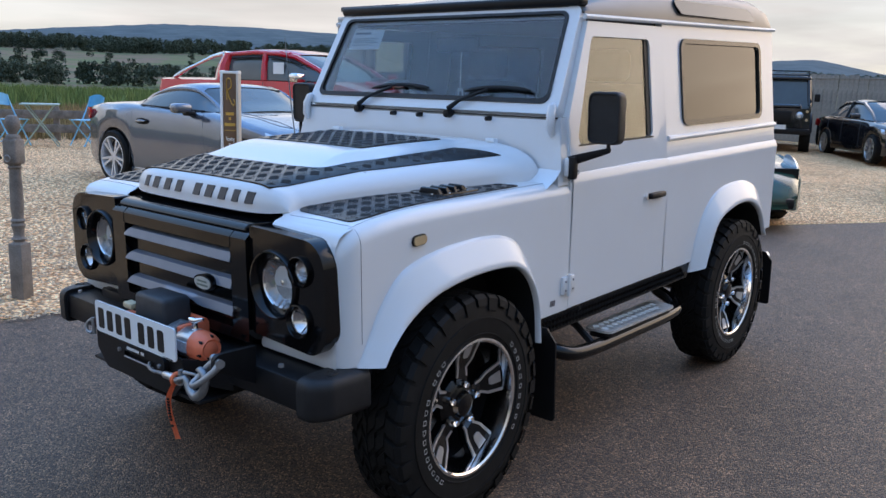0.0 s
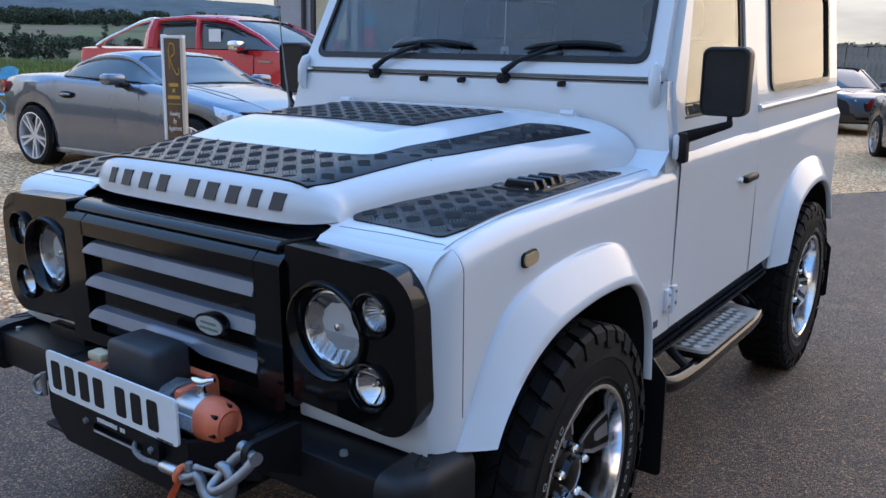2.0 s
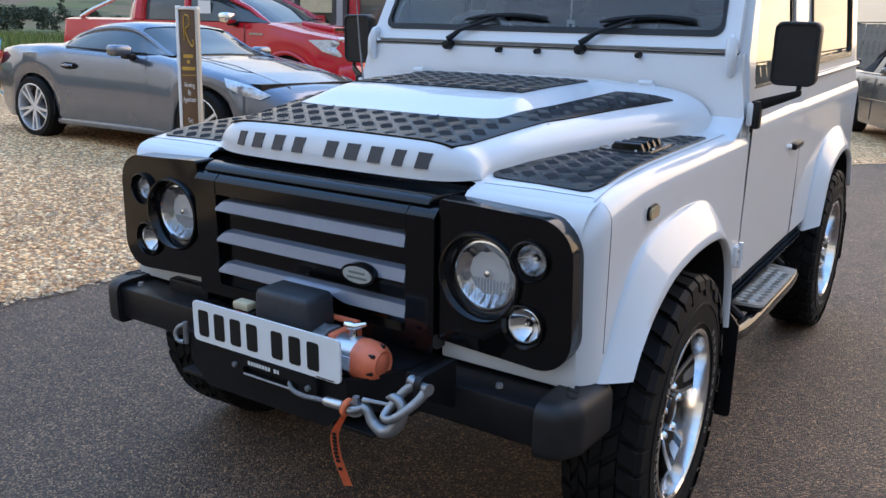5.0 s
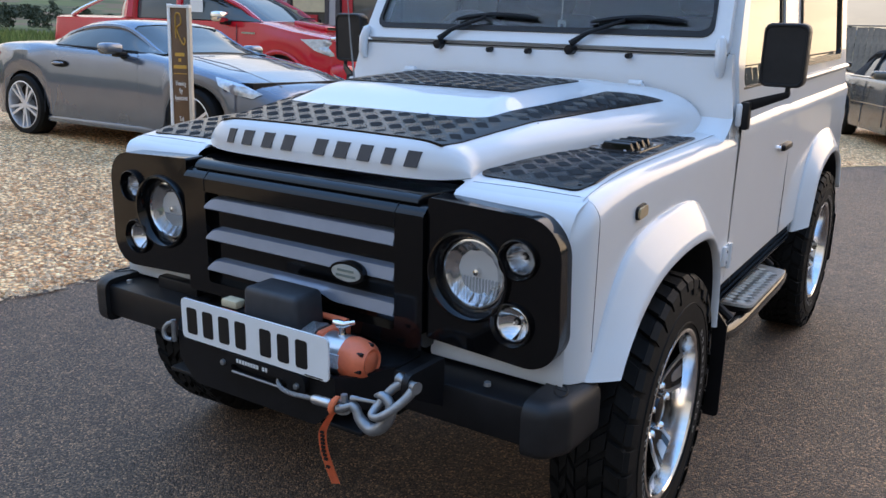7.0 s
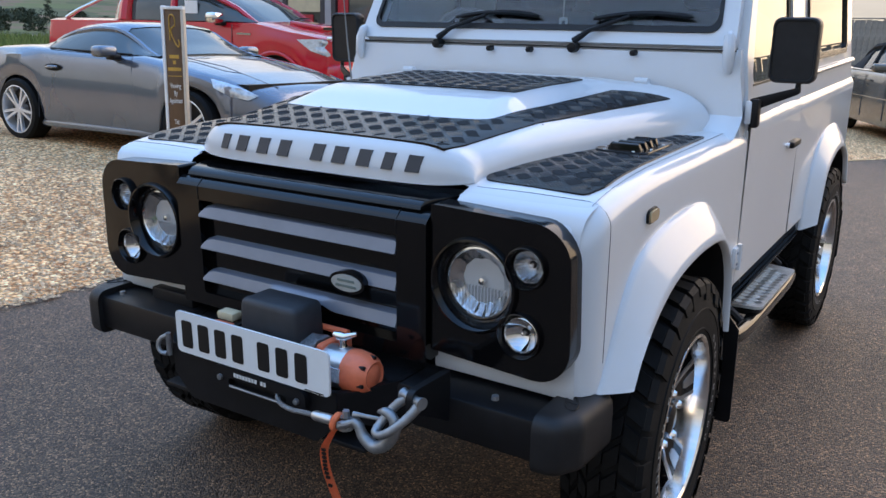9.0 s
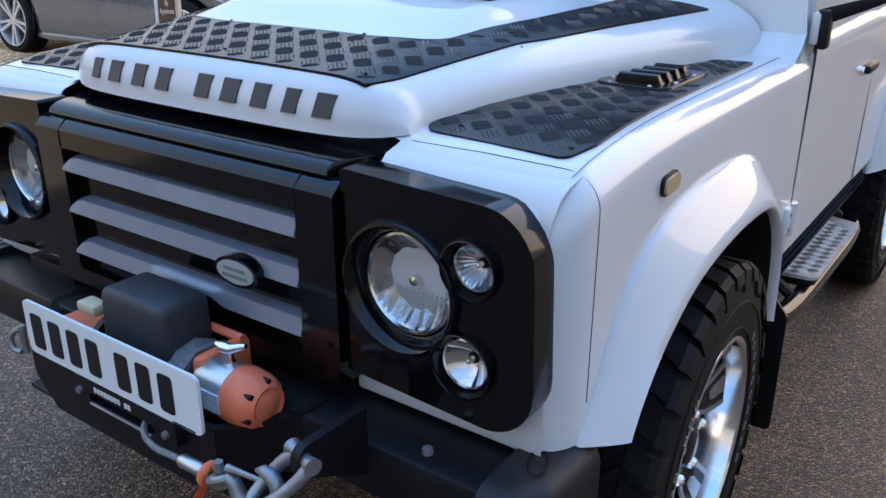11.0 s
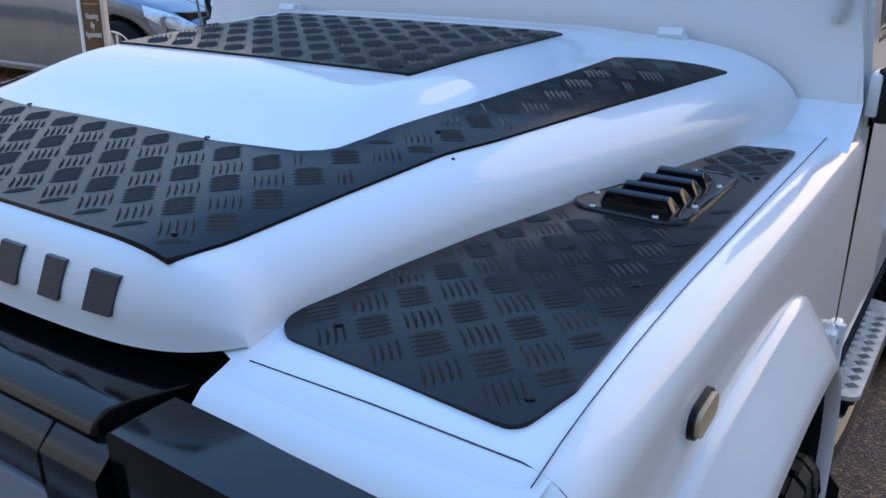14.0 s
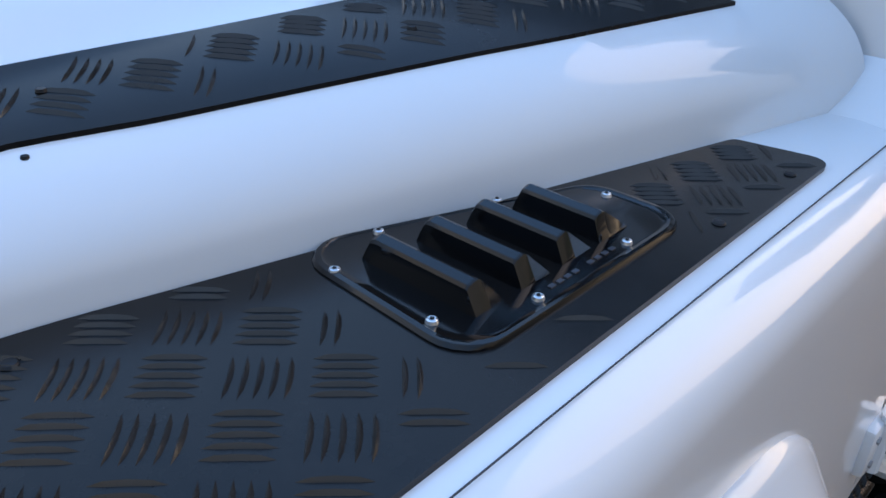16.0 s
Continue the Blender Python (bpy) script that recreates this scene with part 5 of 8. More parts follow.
def build_wheel():
    """A road wheel about the x axis at the origin, its face towards +x."""
    w = new("wheel")
    w.parent = car

    def fit(bm):
        """Low-profile section: flank height and inner width brought to size."""
        for v in bm.verts:
            r = math.hypot(v.co.y, v.co.z)
            if r > RIM:
                k = (RIM + (r - RIM) * (R_T - RIM) / (0.400 - RIM)) / r
                v.co.y *= k
                v.co.z *= k
            if v.co.x < 0:
                v.co.x *= 0.52
        return bm
    w["label"] = "machined black alloy wheel with chunky all-terrain tyre"
    side = [(RIM - 0.006, 0.118), (RIM + 0.004, 0.128), (RIM + 0.016, 0.130), (RIM + 0.017, 0.1335), (RIM + 0.022, 0.1338), (RIM + 0.023, 0.1315), (0.290, 0.1345), (0.310, 0.1345), (0.3105, 0.1365), (0.316, 0.1365), (0.317, 0.1335), (0.345, 0.130), (0.370, 0.124), (0.382, 0.113), (0.387, 0.08), (0.388, 0.0)]
    prof = side + [(r, -x) for r, x in side[-2::-1]]
    tyre = part("tyre", fit(revolve(prof, "x", 64)), RUBBER, w)
    rng = random.Random(4)
    b = bmesh.new()

    def block(a0, a1, x0, x1, r0, r1, skew=0.0):
        vs = []
        for r in (r0, r1):
            sh = 0.0 if r == r0 else 0.012
            for a, x in ((a0 + sh, x0), (a1 - sh, x0), (a1 + skew - sh, x1), (a0 + skew + sh, x1)):
                vs.append(b.verts.new((x, r * math.cos(a), r * math.sin(a))))
        for f in ((4, 5, 6, 7), (0, 1, 5, 4), (1, 2, 6, 5), (2, 3, 7, 6), (3, 0, 4, 7)):
            b.faces.new([vs[i] for i in f])
    n = 36
    for k in range(n):
        a, d = 2 * math.pi * k / n, 2 * math.pi / n
        for s in (1, -1):
            o = a + (0.5 * d if s < 0 else 0)
            lg = 0.02 if k % 2 else 0.0
            block(o, o + 0.82 * d, s * 0.077, s * (0.114 + lg * 0.3), 0.380, 0.400, 0.05 * s)
            # shoulder lugs run down the side
            vs = []
            for r, x in ((0.400, 0.116), (0.386, 0.131), (0.362 - lg, 0.1365)):
                for aa in (o + 0.05 * d + (0.05 if s > 0 else -0.05), o + 0.82 * d + (0.05 if s > 0 else -0.05)):
                    vs.append(b.verts.new((s * x, r * math.cos(aa), r * math.sin(aa))))
            for i in (0, 2):
                b.faces.new([vs[i], vs[i + 1], vs[i + 3], vs[i + 2]])
            for i in (0, 1):
                q = [vs[i], vs[i + 2], vs[i + 4]]
                low = [b.verts.new((v.co.x - s * 0.005, v.co.y * 0.99, v.co.z * 0.99)) for v in q]
                for j in (0, 1):
                    b.faces.new([q[j], q[j + 1], low[j + 1], low[j]])
            block(o + 0.16 * d, o + 0.96 * d, s * 0.038, s * 0.072, 0.380, 0.3995, -0.08 * s)
        block(a + 0.05 * d, a + 0.84 * d, -0.033, 0.001, 0.380, 0.3995, 0.09)
        block(a + 0.38 * d, a + 1.16 * d, 0.006, 0.034, 0.380, 0.3995, -0.08)
    tr = part("tread", fit(b), RUBBER, w, smooth=0)
    # raised white sidewall marks
    b = bmesh.new()
    for a0, count, step, gap in ((radians(131), 15, 0.121, 3), (radians(-32), 10, 0.140, 99)):
        for k in range(count):
            if k == gap:
                continue
            a = a0 + k * step
            strokes = [(r, r + 0.0026, 0.0, 0.066) for r in (0.2585, 0.2705)] + [(0.2585, 0.2731, e, e + 0.010) for e in (0.0, 0.056)]
            for r0, r1, e0, e1 in strokes:
                b.faces.new([b.verts.new((0.1358, r * math.cos(a + e), r * math.sin(a + e))) for r, e in ((r0, e0), (r0, e1), (r1, e1), (r1, e0))])
    part("sidewall_mark", b, mat("worn_white_rubber", (0.40, 0.40, 0.39), 0.7, vary=0.3, scale=40), w, "raised white sidewall marks")["kind"] = "stuff"
    lip = [(RIM - 0.004, 0.116), (RIM + 0.004, 0.124), (RIM + 0.002, 0.130), (RIM - 0.006, 0.131), (RIM - 0.012, 0.126), (RIM - 0.016, 0.10), (RIM - 0.022, 0.045), (RIM - 0.024, 0.03)]
    part("rim", revolve(lip, "x", 64), CHROME, w, "polished alloy rim lip")
    part("barrel", revolve([(RIM - 0.024, 0.03), (RIM - 0.03, -0.02), (RIM - 0.035, -0.11)], "x", 48), SATIN, w)
    part("brake_disc", revolve([(0.155, -0.03), (0.155, -0.045), (0.06, -0.05), (0.06, -0.028), (0.155, -0.03)], "x", 40), STEEL, w)
    part("hub", revolve([(0.0001, 0.098), (0.026, 0.097), (0.040, 0.092), (0.047, 0.076), (0.060, 0.072), (0.075, 0.068), (0.09, 0.055), (0.09, -0.03)], "x", 32), BLACK, w, "black wheel hub cap")
    for k in range(5):
        a0 = 2 * math.pi * k / 5 + 0.25
        ca, sa = math.cos(a0), math.sin(a0)

        def P(r, t, x):
            return (x, r * ca - t * sa, r * sa + t * ca)
        sp = [(0.07, -0.030), (0.12, -0.026), (0.15, -0.044), (0.213, -0.058), (0.213, 0.058), (0.15, 0.044), (0.12, 0.026), (0.07, 0.030)]
        fall = lambda r: curve([(0.07, 0.070), (0.12, 0.064), (0.15, 0.074), (0.213, 0.090)], r)
        vf = [P(r, t, fall(r)) for r, t in sp]
        vb = [P(r, t, fall(r) - 0.035) for r, t in sp]
        b = bmesh.new()
        f = [b.verts.new(p) for p in vf]
        q = [b.verts.new(p) for p in vb]
        b.faces.new(f)
        b.faces.new(q[::-1])
        for i in range(8):
            b.faces.new([f[i], q[i], q[(i + 1) % 8], f[(i + 1) % 8]])
        spoke = part("spoke", b, BLACK, w, smooth=0)
        for s in (-1, 1):
            b = bmesh.new()
            rows = []
            for r, t, wd in ((0.092, 0.026, 0.004), (0.122, 0.0225, 0.0055), (0.150, 0.0395, 0.0055), (0.212, 0.053, 0.006)):
                x = fall(r) + 0.0015
                rows.append([P(r, s * (t - wd), x), P(r, s * (t + wd), x), P(r, s * (t + wd), x - 0.006), P(r, s * (t - wd), x - 0.006)])
            part("machined_edge", grid(rows, closed_u=True, caps=True), ALLOY, w, "bright machined spoke edge")
        b = bmesh.new()
        rows = [[P(r, -t, fall(r) + 0.0012), P(r, t, fall(r) + 0.0012), P(r, t, fall(r) - 0.004), P(r, -t, fall(r) - 0.004)] for r, t in ((0.158, 0.010), (0.168, 0.017), (0.21, 0.022))]
        part("machined_edge", grid(rows, closed_u=True, caps=True), ALLOY, w, "bright machined spoke window")
        part("wheel_nut", revolve([(0.0001, 0.098), (0.008, 0.097), (0.0125, 0.090), (0.0135, 0.084), (0.0135, 0.05)], "x", 8, (0, 0.070 * ca, 0.070 * sa)), CHROME, w)
    part("valve", tube([(0.035, 0.205 * math.cos(-2.3), 0.205 * math.sin(-2.3)), (0.06, 0.19 * math.cos(-2.3), 0.19 * math.sin(-2.3))], 0.004, 6), SATIN, w)
    return w


wheel = build_wheel()
WX = 0.708
wheel.matrix_basis = Matrix.Translation((WX, 0, R_T)) @ Matrix.Rotation(radians(2), 4, "Z") 
for x, y, z, rz, ax in ((0.69, 2.25, R_T + 0.032, 0, 40), (-WX, 0, R_T, 182, 25), (-0.69, 2.25, R_T + 0.032, 180, 70)):
    copy_thing(wheel, Matrix.Translation((x, y, z)) @ Matrix.Rotation(radians(rz), 4, "Z") @ Matrix.Rotation(radians(ax), 4, "X"))
part("axle", tube([(-0.62, 0, R_T), (0.62, 0, R_T)], 0.045, 10), SATIN, car)
part("axle", tube([(-0.60, 2.25, R_T + 0.032), (0.60, 2.25, R_T + 0.032)], 0.045, 10), SATIN, car)

# mud flaps
for y, x0, x1, z0, z1 in ((0.47, 0.56, 0.842, 0.195, 0.56), (2.79, 0.54, 0.805, 0.25, 0.56)):
    b = slab(rounded([(x0, z0), (x1, z0), (x1 + 0.0, z1 - 0.05), (x1 - 0.04, z1), (x0, z1)], [0.02, 0.015, 0, 0, 0], 3), [], lambda u, v: (u, y + 0.06 * (z1 - v), v), (0, 0.008, 0))
    m2 = mirror_x(b)
    part("mud_flap", b, SATIN, car, "black rubber mud flap")
    part("mud_flap", m2, SATIN, car, "black rubber mud flap")

part("exhaust_tip", tube([(0.60, 2.62, 0.535), (0.665, 2.72, 0.535), (0.705, 2.80, 0.525), (0.735, 2.88, 0.515)], [0.026, 0.028, 0.031, 0.032], 16), CHROME, car, "polished exhaust tip")

# side steps
STEPM = mat("bright_chequer", (0.58, 0.56, 0.52), 0.42, metal=0.35, vary=0.2, scale=40)
for s in (-1, 1):
    pts = smooth_path([(s * 0.62, 0.60, 0.46), (s * 0.74, 0.66, 0.415), (s * 0.775, 0.80, 0.395), (s * 0.78, 1.2, 0.402), (s * 0.775, 1.60, 0.415), (s * 0.72, 1.71, 0.435), (s * 0.60, 1.76, 0.47)], 5)
    st = part("side_step", tube(pts, 0.030, 12), BLACK, car, "black tubular side step with bright tread")
    part("step_tread", slab(rounded([(0.685, 0.93), (0.81, 0.94), (0.81, 1.54), (0.67, 1.58)], 0.03, 4), [], lambda x, y: (s * x, y, 0.452 + 0.016 * (y - 0.9)), (0, 0, -0.01)), STEPM, st, "bright chequer step tread")
    part("tread_carrier", slab(rounded([(0.695, 0.945), (0.80, 0.955), (0.80, 1.53), (0.68, 1.565)], 0.03, 4), [], lambda x, y: (s * x, y, 0.4415 + 0.016 * (y - 0.9)), (0, 0, -0.026)), SATIN, st)
    tb = tread_bars([rounded([(0.69, 0.935), (0.805, 0.945), (0.805, 1.53), (0.675, 1.57)], 0.03, 4)], [], lambda x, y: 0.4525 + 0.016 * (y - 0.9), 0.030)
    if s < 0:
        t2 = mirror_x(tb)
        tb.free()
        tb = t2
    part("tread_pattern", tb, STEPM, st)["kind"] = "stuff"
    for y in (0.88, 1.68):
        part("step_arm", tube([(s * 0.55, y, 0.52), (s * 0.68, y, 0.47), (s * 0.76, y, 0.41)], 0.016, 8), SATIN, st)
dl = [o for o in car.children if o.name.startswith("sill")]
for o, s in zip(dl, (-1, 1)):
    b = tread_bars([[(0.505, 0.50), (1.76, 0.50), (1.76, 0.563), (0.505, 0.563)]], [], lambda x, y: 0.0, 0.017)
    for v in b.verts:
        v.co = Vector((s * (SIDE - 0.003 + v.co.z), v.co.x, v.co.y))
    cpart("tread_pattern", b, TREADM, o)["kind"] = "stuff"

# hinges, handles, mirrors, wipers
for d, s in zip(doors, (-1, 1)):
    for z in (0.671, 1.13):
        cpart("hinge", box(s * (SIDE + 0.002) - 0.010, s * (SIDE + 0.002) + 0.010, 0.630, 0.715, z - 0.035, z + 0.035, 0.006), WHITE, d, "white bolted door hinge")
        cpart("hinge_pin", tube([(s * (SIDE + 0.012), 0.668, z - 0.042), (s * (SIDE + 0.012), 0.668, z + 0.042)], 0.009, 8), WHITE, d)
        for y in (0.645, 0.698):
            for dz in (-0.018, 0.018):
                cpart("screw", revolve([(0.0001, SIDE + 0.0155), (0.005, SIDE + 0.015), (0.005, SIDE + 0.01)], "x", 6, (0, y, z + dz)) if s > 0 else mirror_x(revolve([(0.0001, SIDE + 0.0155), (0.005, SIDE + 0.015), (0.005, SIDE + 0.01)], "x", 6, (0, y, z + dz))), STEEL, d)
    cpart("handle", box(min(s * 0.760, s * 0.795), max(s * 0.760, s * 0.795), 1.295, 1.430, 0.935, 0.960, 0.008), SATIN, d, "black door handle with chrome button")
    cpart("handle_button", revolve([(0.0001, 0.783), (0.011, 0.782), (0.012, 0.765)], "x", 12, (0, 1.278, 0.948)) if s > 0 else mirror_x(revolve([(0.0001, 0.783), (0.011, 0.782), (0.012, 0.765)], "x", 12, (0, 1.278, 0.948))), CHROME, d)
    cpart("window_channel", slab([(1.318, 1.21), (1.35, 1.21), (1.35, 1.612), (1.318, 1.612)], [], lambda y, z: (s * (side_x(z) - 0.008), y, z), (s * -0.02, 0, 0)), PLASTIC, d, "black window channel")
    cpart("seal", slab([(0.745, 1.200), (1.352, 1.200), (1.352, 1.207), (0.745, 1.207)], [], lambda y, z: (s * (side_x(z) + 0.001), y, z), (s * -0.01, 0, 0)), PLASTIC, d)


def mirror(s):
    cx, cy, cz = s * 0.862, 0.735, 1.312
    o = rounded([(-0.067, -0.097), (0.067, -0.097), (0.067, 0.097), (-0.067, 0.097)], 0.024, 5)
    rows = []
    for t, sc in ((-0.006, 0.40), (-0.006, 0.88), (-0.0105, 0.905), (-0.0105, 0.95), (-0.007, 0.985), (0.002, 1.0), (0.034, 1.0), (0.042, 0.97)):
        rows.append([(cx + x * sc, cy + t, cz + z * sc) for x, z in o])
    mm = cpart("door_mirror", grid(rows, closed_u=True, caps=True), PLASTIC, car, "black rectangular door mirror on an arm")
    rows = []
    for t, h, d in ((0.0, 0.019, 0.010), (0.1, 0.019, 0.010), (0.85, 0.012, 0.008), (0.97, 0.010, 0.007), (1.0, 0.006, 0.004)):
        ax, ay, az = lerp(0.772, 0.893, t), lerp(0.648, 0.738, t), lerp(1.152, 1.196, t)
        rows.append([(s * ax, ay + e * d, az + g * h) for e, g in ((-1, -0.8), (-0.8, -1), (0.8, -1), (1, -0.8), (1, 0.8), (0.8, 1), (-0.8, 1), (-1, 0.8))])
    cpart("mirror_arm", grid(rows, closed_u=True, caps=True), SATIN, mm)
    cpart("mirror_stem", tube([(s * 0.884, 0.735, 1.192), (s * 0.884, 0.738, 1.222)], 0.008, 8), SATIN, mm)
    cpart("mirror_base", box(s * 0.786 - 0.014, s * 0.786 + 0.014, 0.634, 0.670, 1.085, 1.172, 0.008), SATIN, mm)
    cpart("mirror_glass", slab(rounded([(-0.058, -0.088), (0.058, -0.088), (0.058, 0.088), (-0.058, 0.088)], 0.02, 4), [], lambda u, v: (cx + u, cy + 0.0435, cz + v), (0, 0.002, 0)), CHROME, mm)


mirror(1)
mirror(-1)
dsc = (SC_T - SC_B).normalized()


def on_screen(x, v, off):
    p = SC_B + dsc * v
    return Vector((x, p.x - dsc.y * off, p.y + dsc.x * off))


for x, v1, x1 in ((-0.345, 0.085, -0.06), (0.19, 0.085, 0.47)):
    wp = cpart("wiper", tube([on_screen(x, -0.005, 0.028), on_screen(x + 0.05, 0.03, 0.036), on_screen(lerp(x, x1, 0.62), v1, 0.030)], [0.012, 0.008, 0.006], 8), SATIN, car, "black windscreen wiper")
    cpart("wiper_pivot", revolve([(0.0001, 0.610), (0.016, 0.613), (0.018, 0.65)], "y", 12, (x, 0, 1.306)), SATIN, wp)
    bl = [on_screen(lerp(x + 0.05, x1 + 0.10, k / 10), 0.078 + 0.028 * math.sin(math.pi * k / 10) * 0.6 + 0.01 * k / 10, 0.022) for k in range(11)]
    cpart("wiper_blade", tube(bl, [0.005] + [0.009] * 9 + [0.004], 6), SATIN, wp)
for x in (-0.126, 0.029, 0.400):
    cpart("washer_jet", revolve([(0.0001, 0.612), (0.009, 0.614), (0.010, 0.65)], "y", 10, (x, 0, 1.295)), SATIN)
cpart("seal", box(-0.715, 0.715, 0.640, 0.65, 1.307, 1.311), PLASTIC, wframe)
for s in (-1, 1):
    hinge = [(s * 0.700, 0.632, 1.245), (s * 0.700, 0.622, 1.27), (s * 0.698, 0.625, 1.32), (s * 0.693, 0.64, 1.352), (s * 0.69, 0.652, 1.362)]
    cpart("screen_hinge", tube(hinge, [0.010, 0.017, 0.018, 0.016, 0.008], 10), WHITE, wframe, "white cast windscreen hinge")
    bh = cpart("bonnet_hinge", slab(rounded([(0.405, 1.166), (0.488, 1.166), (0.478, 1.182), (0.462, 1.205), (0.430, 1.205), (0.416, 1.182)], [0.004, 0.004, 0.004, 0.010, 0.010, 0.004], 3), [], lambda u, v: (s * u, 0.590 - 0.5 * (1.205 - v), v + 0.016), (0, 0.018, 0)), WHITE, car, "white bonnet hinge")
    cpart("bonnet_hinge_pin", tube([(s * 0.425, 0.588, 1.212), (s * 0.468, 0.588, 1.212)], 0.010, 8), WHITE, bh)
    for x in (0.433, 0.460):
        cpart("screw", revolve([(0.0001, 0.574), (0.004, 0.575), (0.005, 0.582)], "y", 8, (s * x, 0, 1.196)), STEEL, bh)
cpart("aerial", tube([(-0.655, 0.52, 1.10), (-0.662, 0.50, 1.30), (-0.670, 0.48, 1.62)], [0.004, 0.003, 0.0015], 6), STEEL, label="thin silver whip aerial")
FLAGM = mat("grey_decal", (0.10, 0.10, 0.12), 0.4)
for s in (-1, 1):
    for u, v, a, b_ in ((0.575, 0.622, 0.016, 0.0025), (0.575, 0.614, 0.016, 0.0025), (0.575, 0.606, 0.016, 0.0025), (0.575, 0.614, 0.0025, 0.011), (0.563, 0.614, 0.002, 0.011), (0.587, 0.614, 0.002, 0.011)):
        cpart("decal_bar", box(s * (SIDE + 0.0005) - 0.001, s * (SIDE + 0.0005) + 0.001, u - a, u + a, v - b_, v + b_), FLAGM, wings[0 if s < 0 else 1])

# cabin
cpart("floor_pan", box(-0.70, 0.70, 0.60, 2.78, 0.60, 0.64), SEATM)
cpart("dashboard", box(-0.66, 0.66, 0.70, 0.95, 1.05, 1.24, 0.04, 3), SEATM, label="dark grey dashboard")
cpart("bulkhead", box(-0.70, 0.70, 0.64, 0.68, 0.6, 1.28), SEATM)
cpart("steering_wheel", tube([(-0.41 + 0.19 * math.cos(a), 1.02 - 0.07 * math.sin(a), 1.245 + 0.175 * math.sin(a)) for a in [2 * math.pi * k / 32 for k in range(32)]], 0.014, 8, closed=True), mat("grey_leather", (0.28, 0.28, 0.30), 0.5, vary=0.2, scale=40), label="grey leather steering wheel")
cpart("steering_hub", box(-0.47, -0.35, 0.99, 1.05, 1.19, 1.29, 0.02), SEATM)
for s in (-1, 1):
    cpart("seat", box(s * 0.36 - 0.24, s * 0.36 + 0.24, 1.12, 1.58, 0.80, 0.98, 0.06, 3), SEATM)
    cpart("seat_back", box(s * 0.36 - 0.24, s * 0.36 + 0.24, 1.50, 1.66, 0.92, 1.42, 0.06, 3), SEATM)
    cpart("head_rest", box(s * 0.36 - 0.12, s * 0.36 + 0.12, 1.55, 1.64, 1.43, 1.58, 0.04, 3), SEATM)
cpart("cabin_lining", box(-0.66, 0.66, 0.92, 2.76, 1.675, 1.69), SEATM)
notice = cpart("paper_notice", slab([(-0.575, 0.285), (-0.375, 0.285), (-0.375, 0.385), (-0.575, 0.385)], [], screen3(-0.006), nrm_sc * 0.001), mat("white_paper", (0.75, 0.76, 0.78), 0.7, vary=0.04, scale=30), label="white paper notice behind the windscreen")
for v, x1, h in ((0.362, -0.46, 0.010), (0.338, -0.40, 0.003), (0.328, -0.42, 0.003), (0.318, -0.395, 0.003), (0.305, -0.43, 0.003)):
    cpart("print_bar", slab([(-0.56, v), (x1, v), (x1, v + h), (-0.56, v + h)], [], screen3(-0.0035), nrm_sc * 0.0008), FRAMEINK, notice)
cpart("rear_view_mirror", box(-0.12, 0.12, 0.90, 0.925, 1.555, 1.62, 0.02, 3), PLASTIC)
cpart("hanger_cord", tube([(0.02, 0.915, 1.56), (0.02, 0.91, 1.40)], 0.002, 5), WHITEINK)
cpart("hanging_tag", slab(rounded([(0.004, 1.32), (0.036, 1.32), (0.036, 1.40), (0.004, 1.40)], 0.006, 2), [[(0.012, 1.335), (0.012, 1.385), (0.028, 1.385), (0.028, 1.335)]], yz(0.91), (0, 0.003, 0)), WHITEINK, label="small white hanging tag")


# ---- parked cars ----
def car_shell(L, stations, deck, half, low, wheels, r_arch, crown=0.05, side_round=0.94):
    """A car's lower shell about its own axes: x ahead from the tail at 0 to L, y to its left, z up from the ground."""
    rows = []
    for k in range(stations + 1):
        x = L * k / stations
        zd, w, zb = curve(deck, x), curve(half, x), curve(low, x)
        for wx in wheels:
            d = abs(x - wx)
            if d < r_arch:
                zb = max(zb, 0.31 + math.sqrt(r_arch ** 2 - d ** 2))
        h = zd - zb
        prof = [(w * 0.80, zb), (w * 0.985, zb), (w, zb + 0.10 * h), (w * 1.0, zb + 0.45 * h), (w * 0.992, zb + 0.75 * h), (w * 0.965, zd - 0.06), (w * side_round, zd - 0.018), (w * 0.84, zd + crown * 0.2), (w * 0.5, zd + crown * 0.8), (0, zd + crown)]
        rows.append([(x, -y, z) for y, z in prof] + [(x, y, z) for y, z in prof[-2::-1]])
    return grid(rows, caps=True)


def shell_half(z, zd, w, zb):
    """The half width of a car's shell at a height."""
    h = zd - zb
    return curve([(zb, w * 0.985), (zb + 0.10 * h, w), (zb + 0.45 * h, w), (zb + 0.75 * h, w * 0.992), (zd - 0.06, w * 0.965), (zd - 0.018, w * 0.94)], z)


def dense(st, steps):
    """More stations, running smoothly through the given ones."""
    a = smooth_path([(x, wb, zb) for x, wb, zb, wt, zt in st], steps)
    b = smooth_path([(x, wt, zt) for x, wb, zb, wt, zt in st], steps)
    return [(p.x, p.y, p.z, q.y, q.z) for p, q in zip(a, b)]


def greenhouse(st, grow=0.0):
    """st: (x, base half width, base z, top half width, top z)."""
    rows = []
    for x, wb, zb, wt, zt in st:
        prof = [(wb, zb), (lerp(wb, wt, 0.5) + 0.01 + grow, lerp(zb, zt, 0.5)), (wt + grow, zt - 0.05), (wt * 0.9, zt - 0.008 + grow), (wt * 0.5, zt + 0.012 + grow), (0, zt + 0.018 + grow)]
        rows.append([(x, -y, z) for y, z in prof] + [(x, y, z) for y, z in prof[-2::-1]])
    return rows


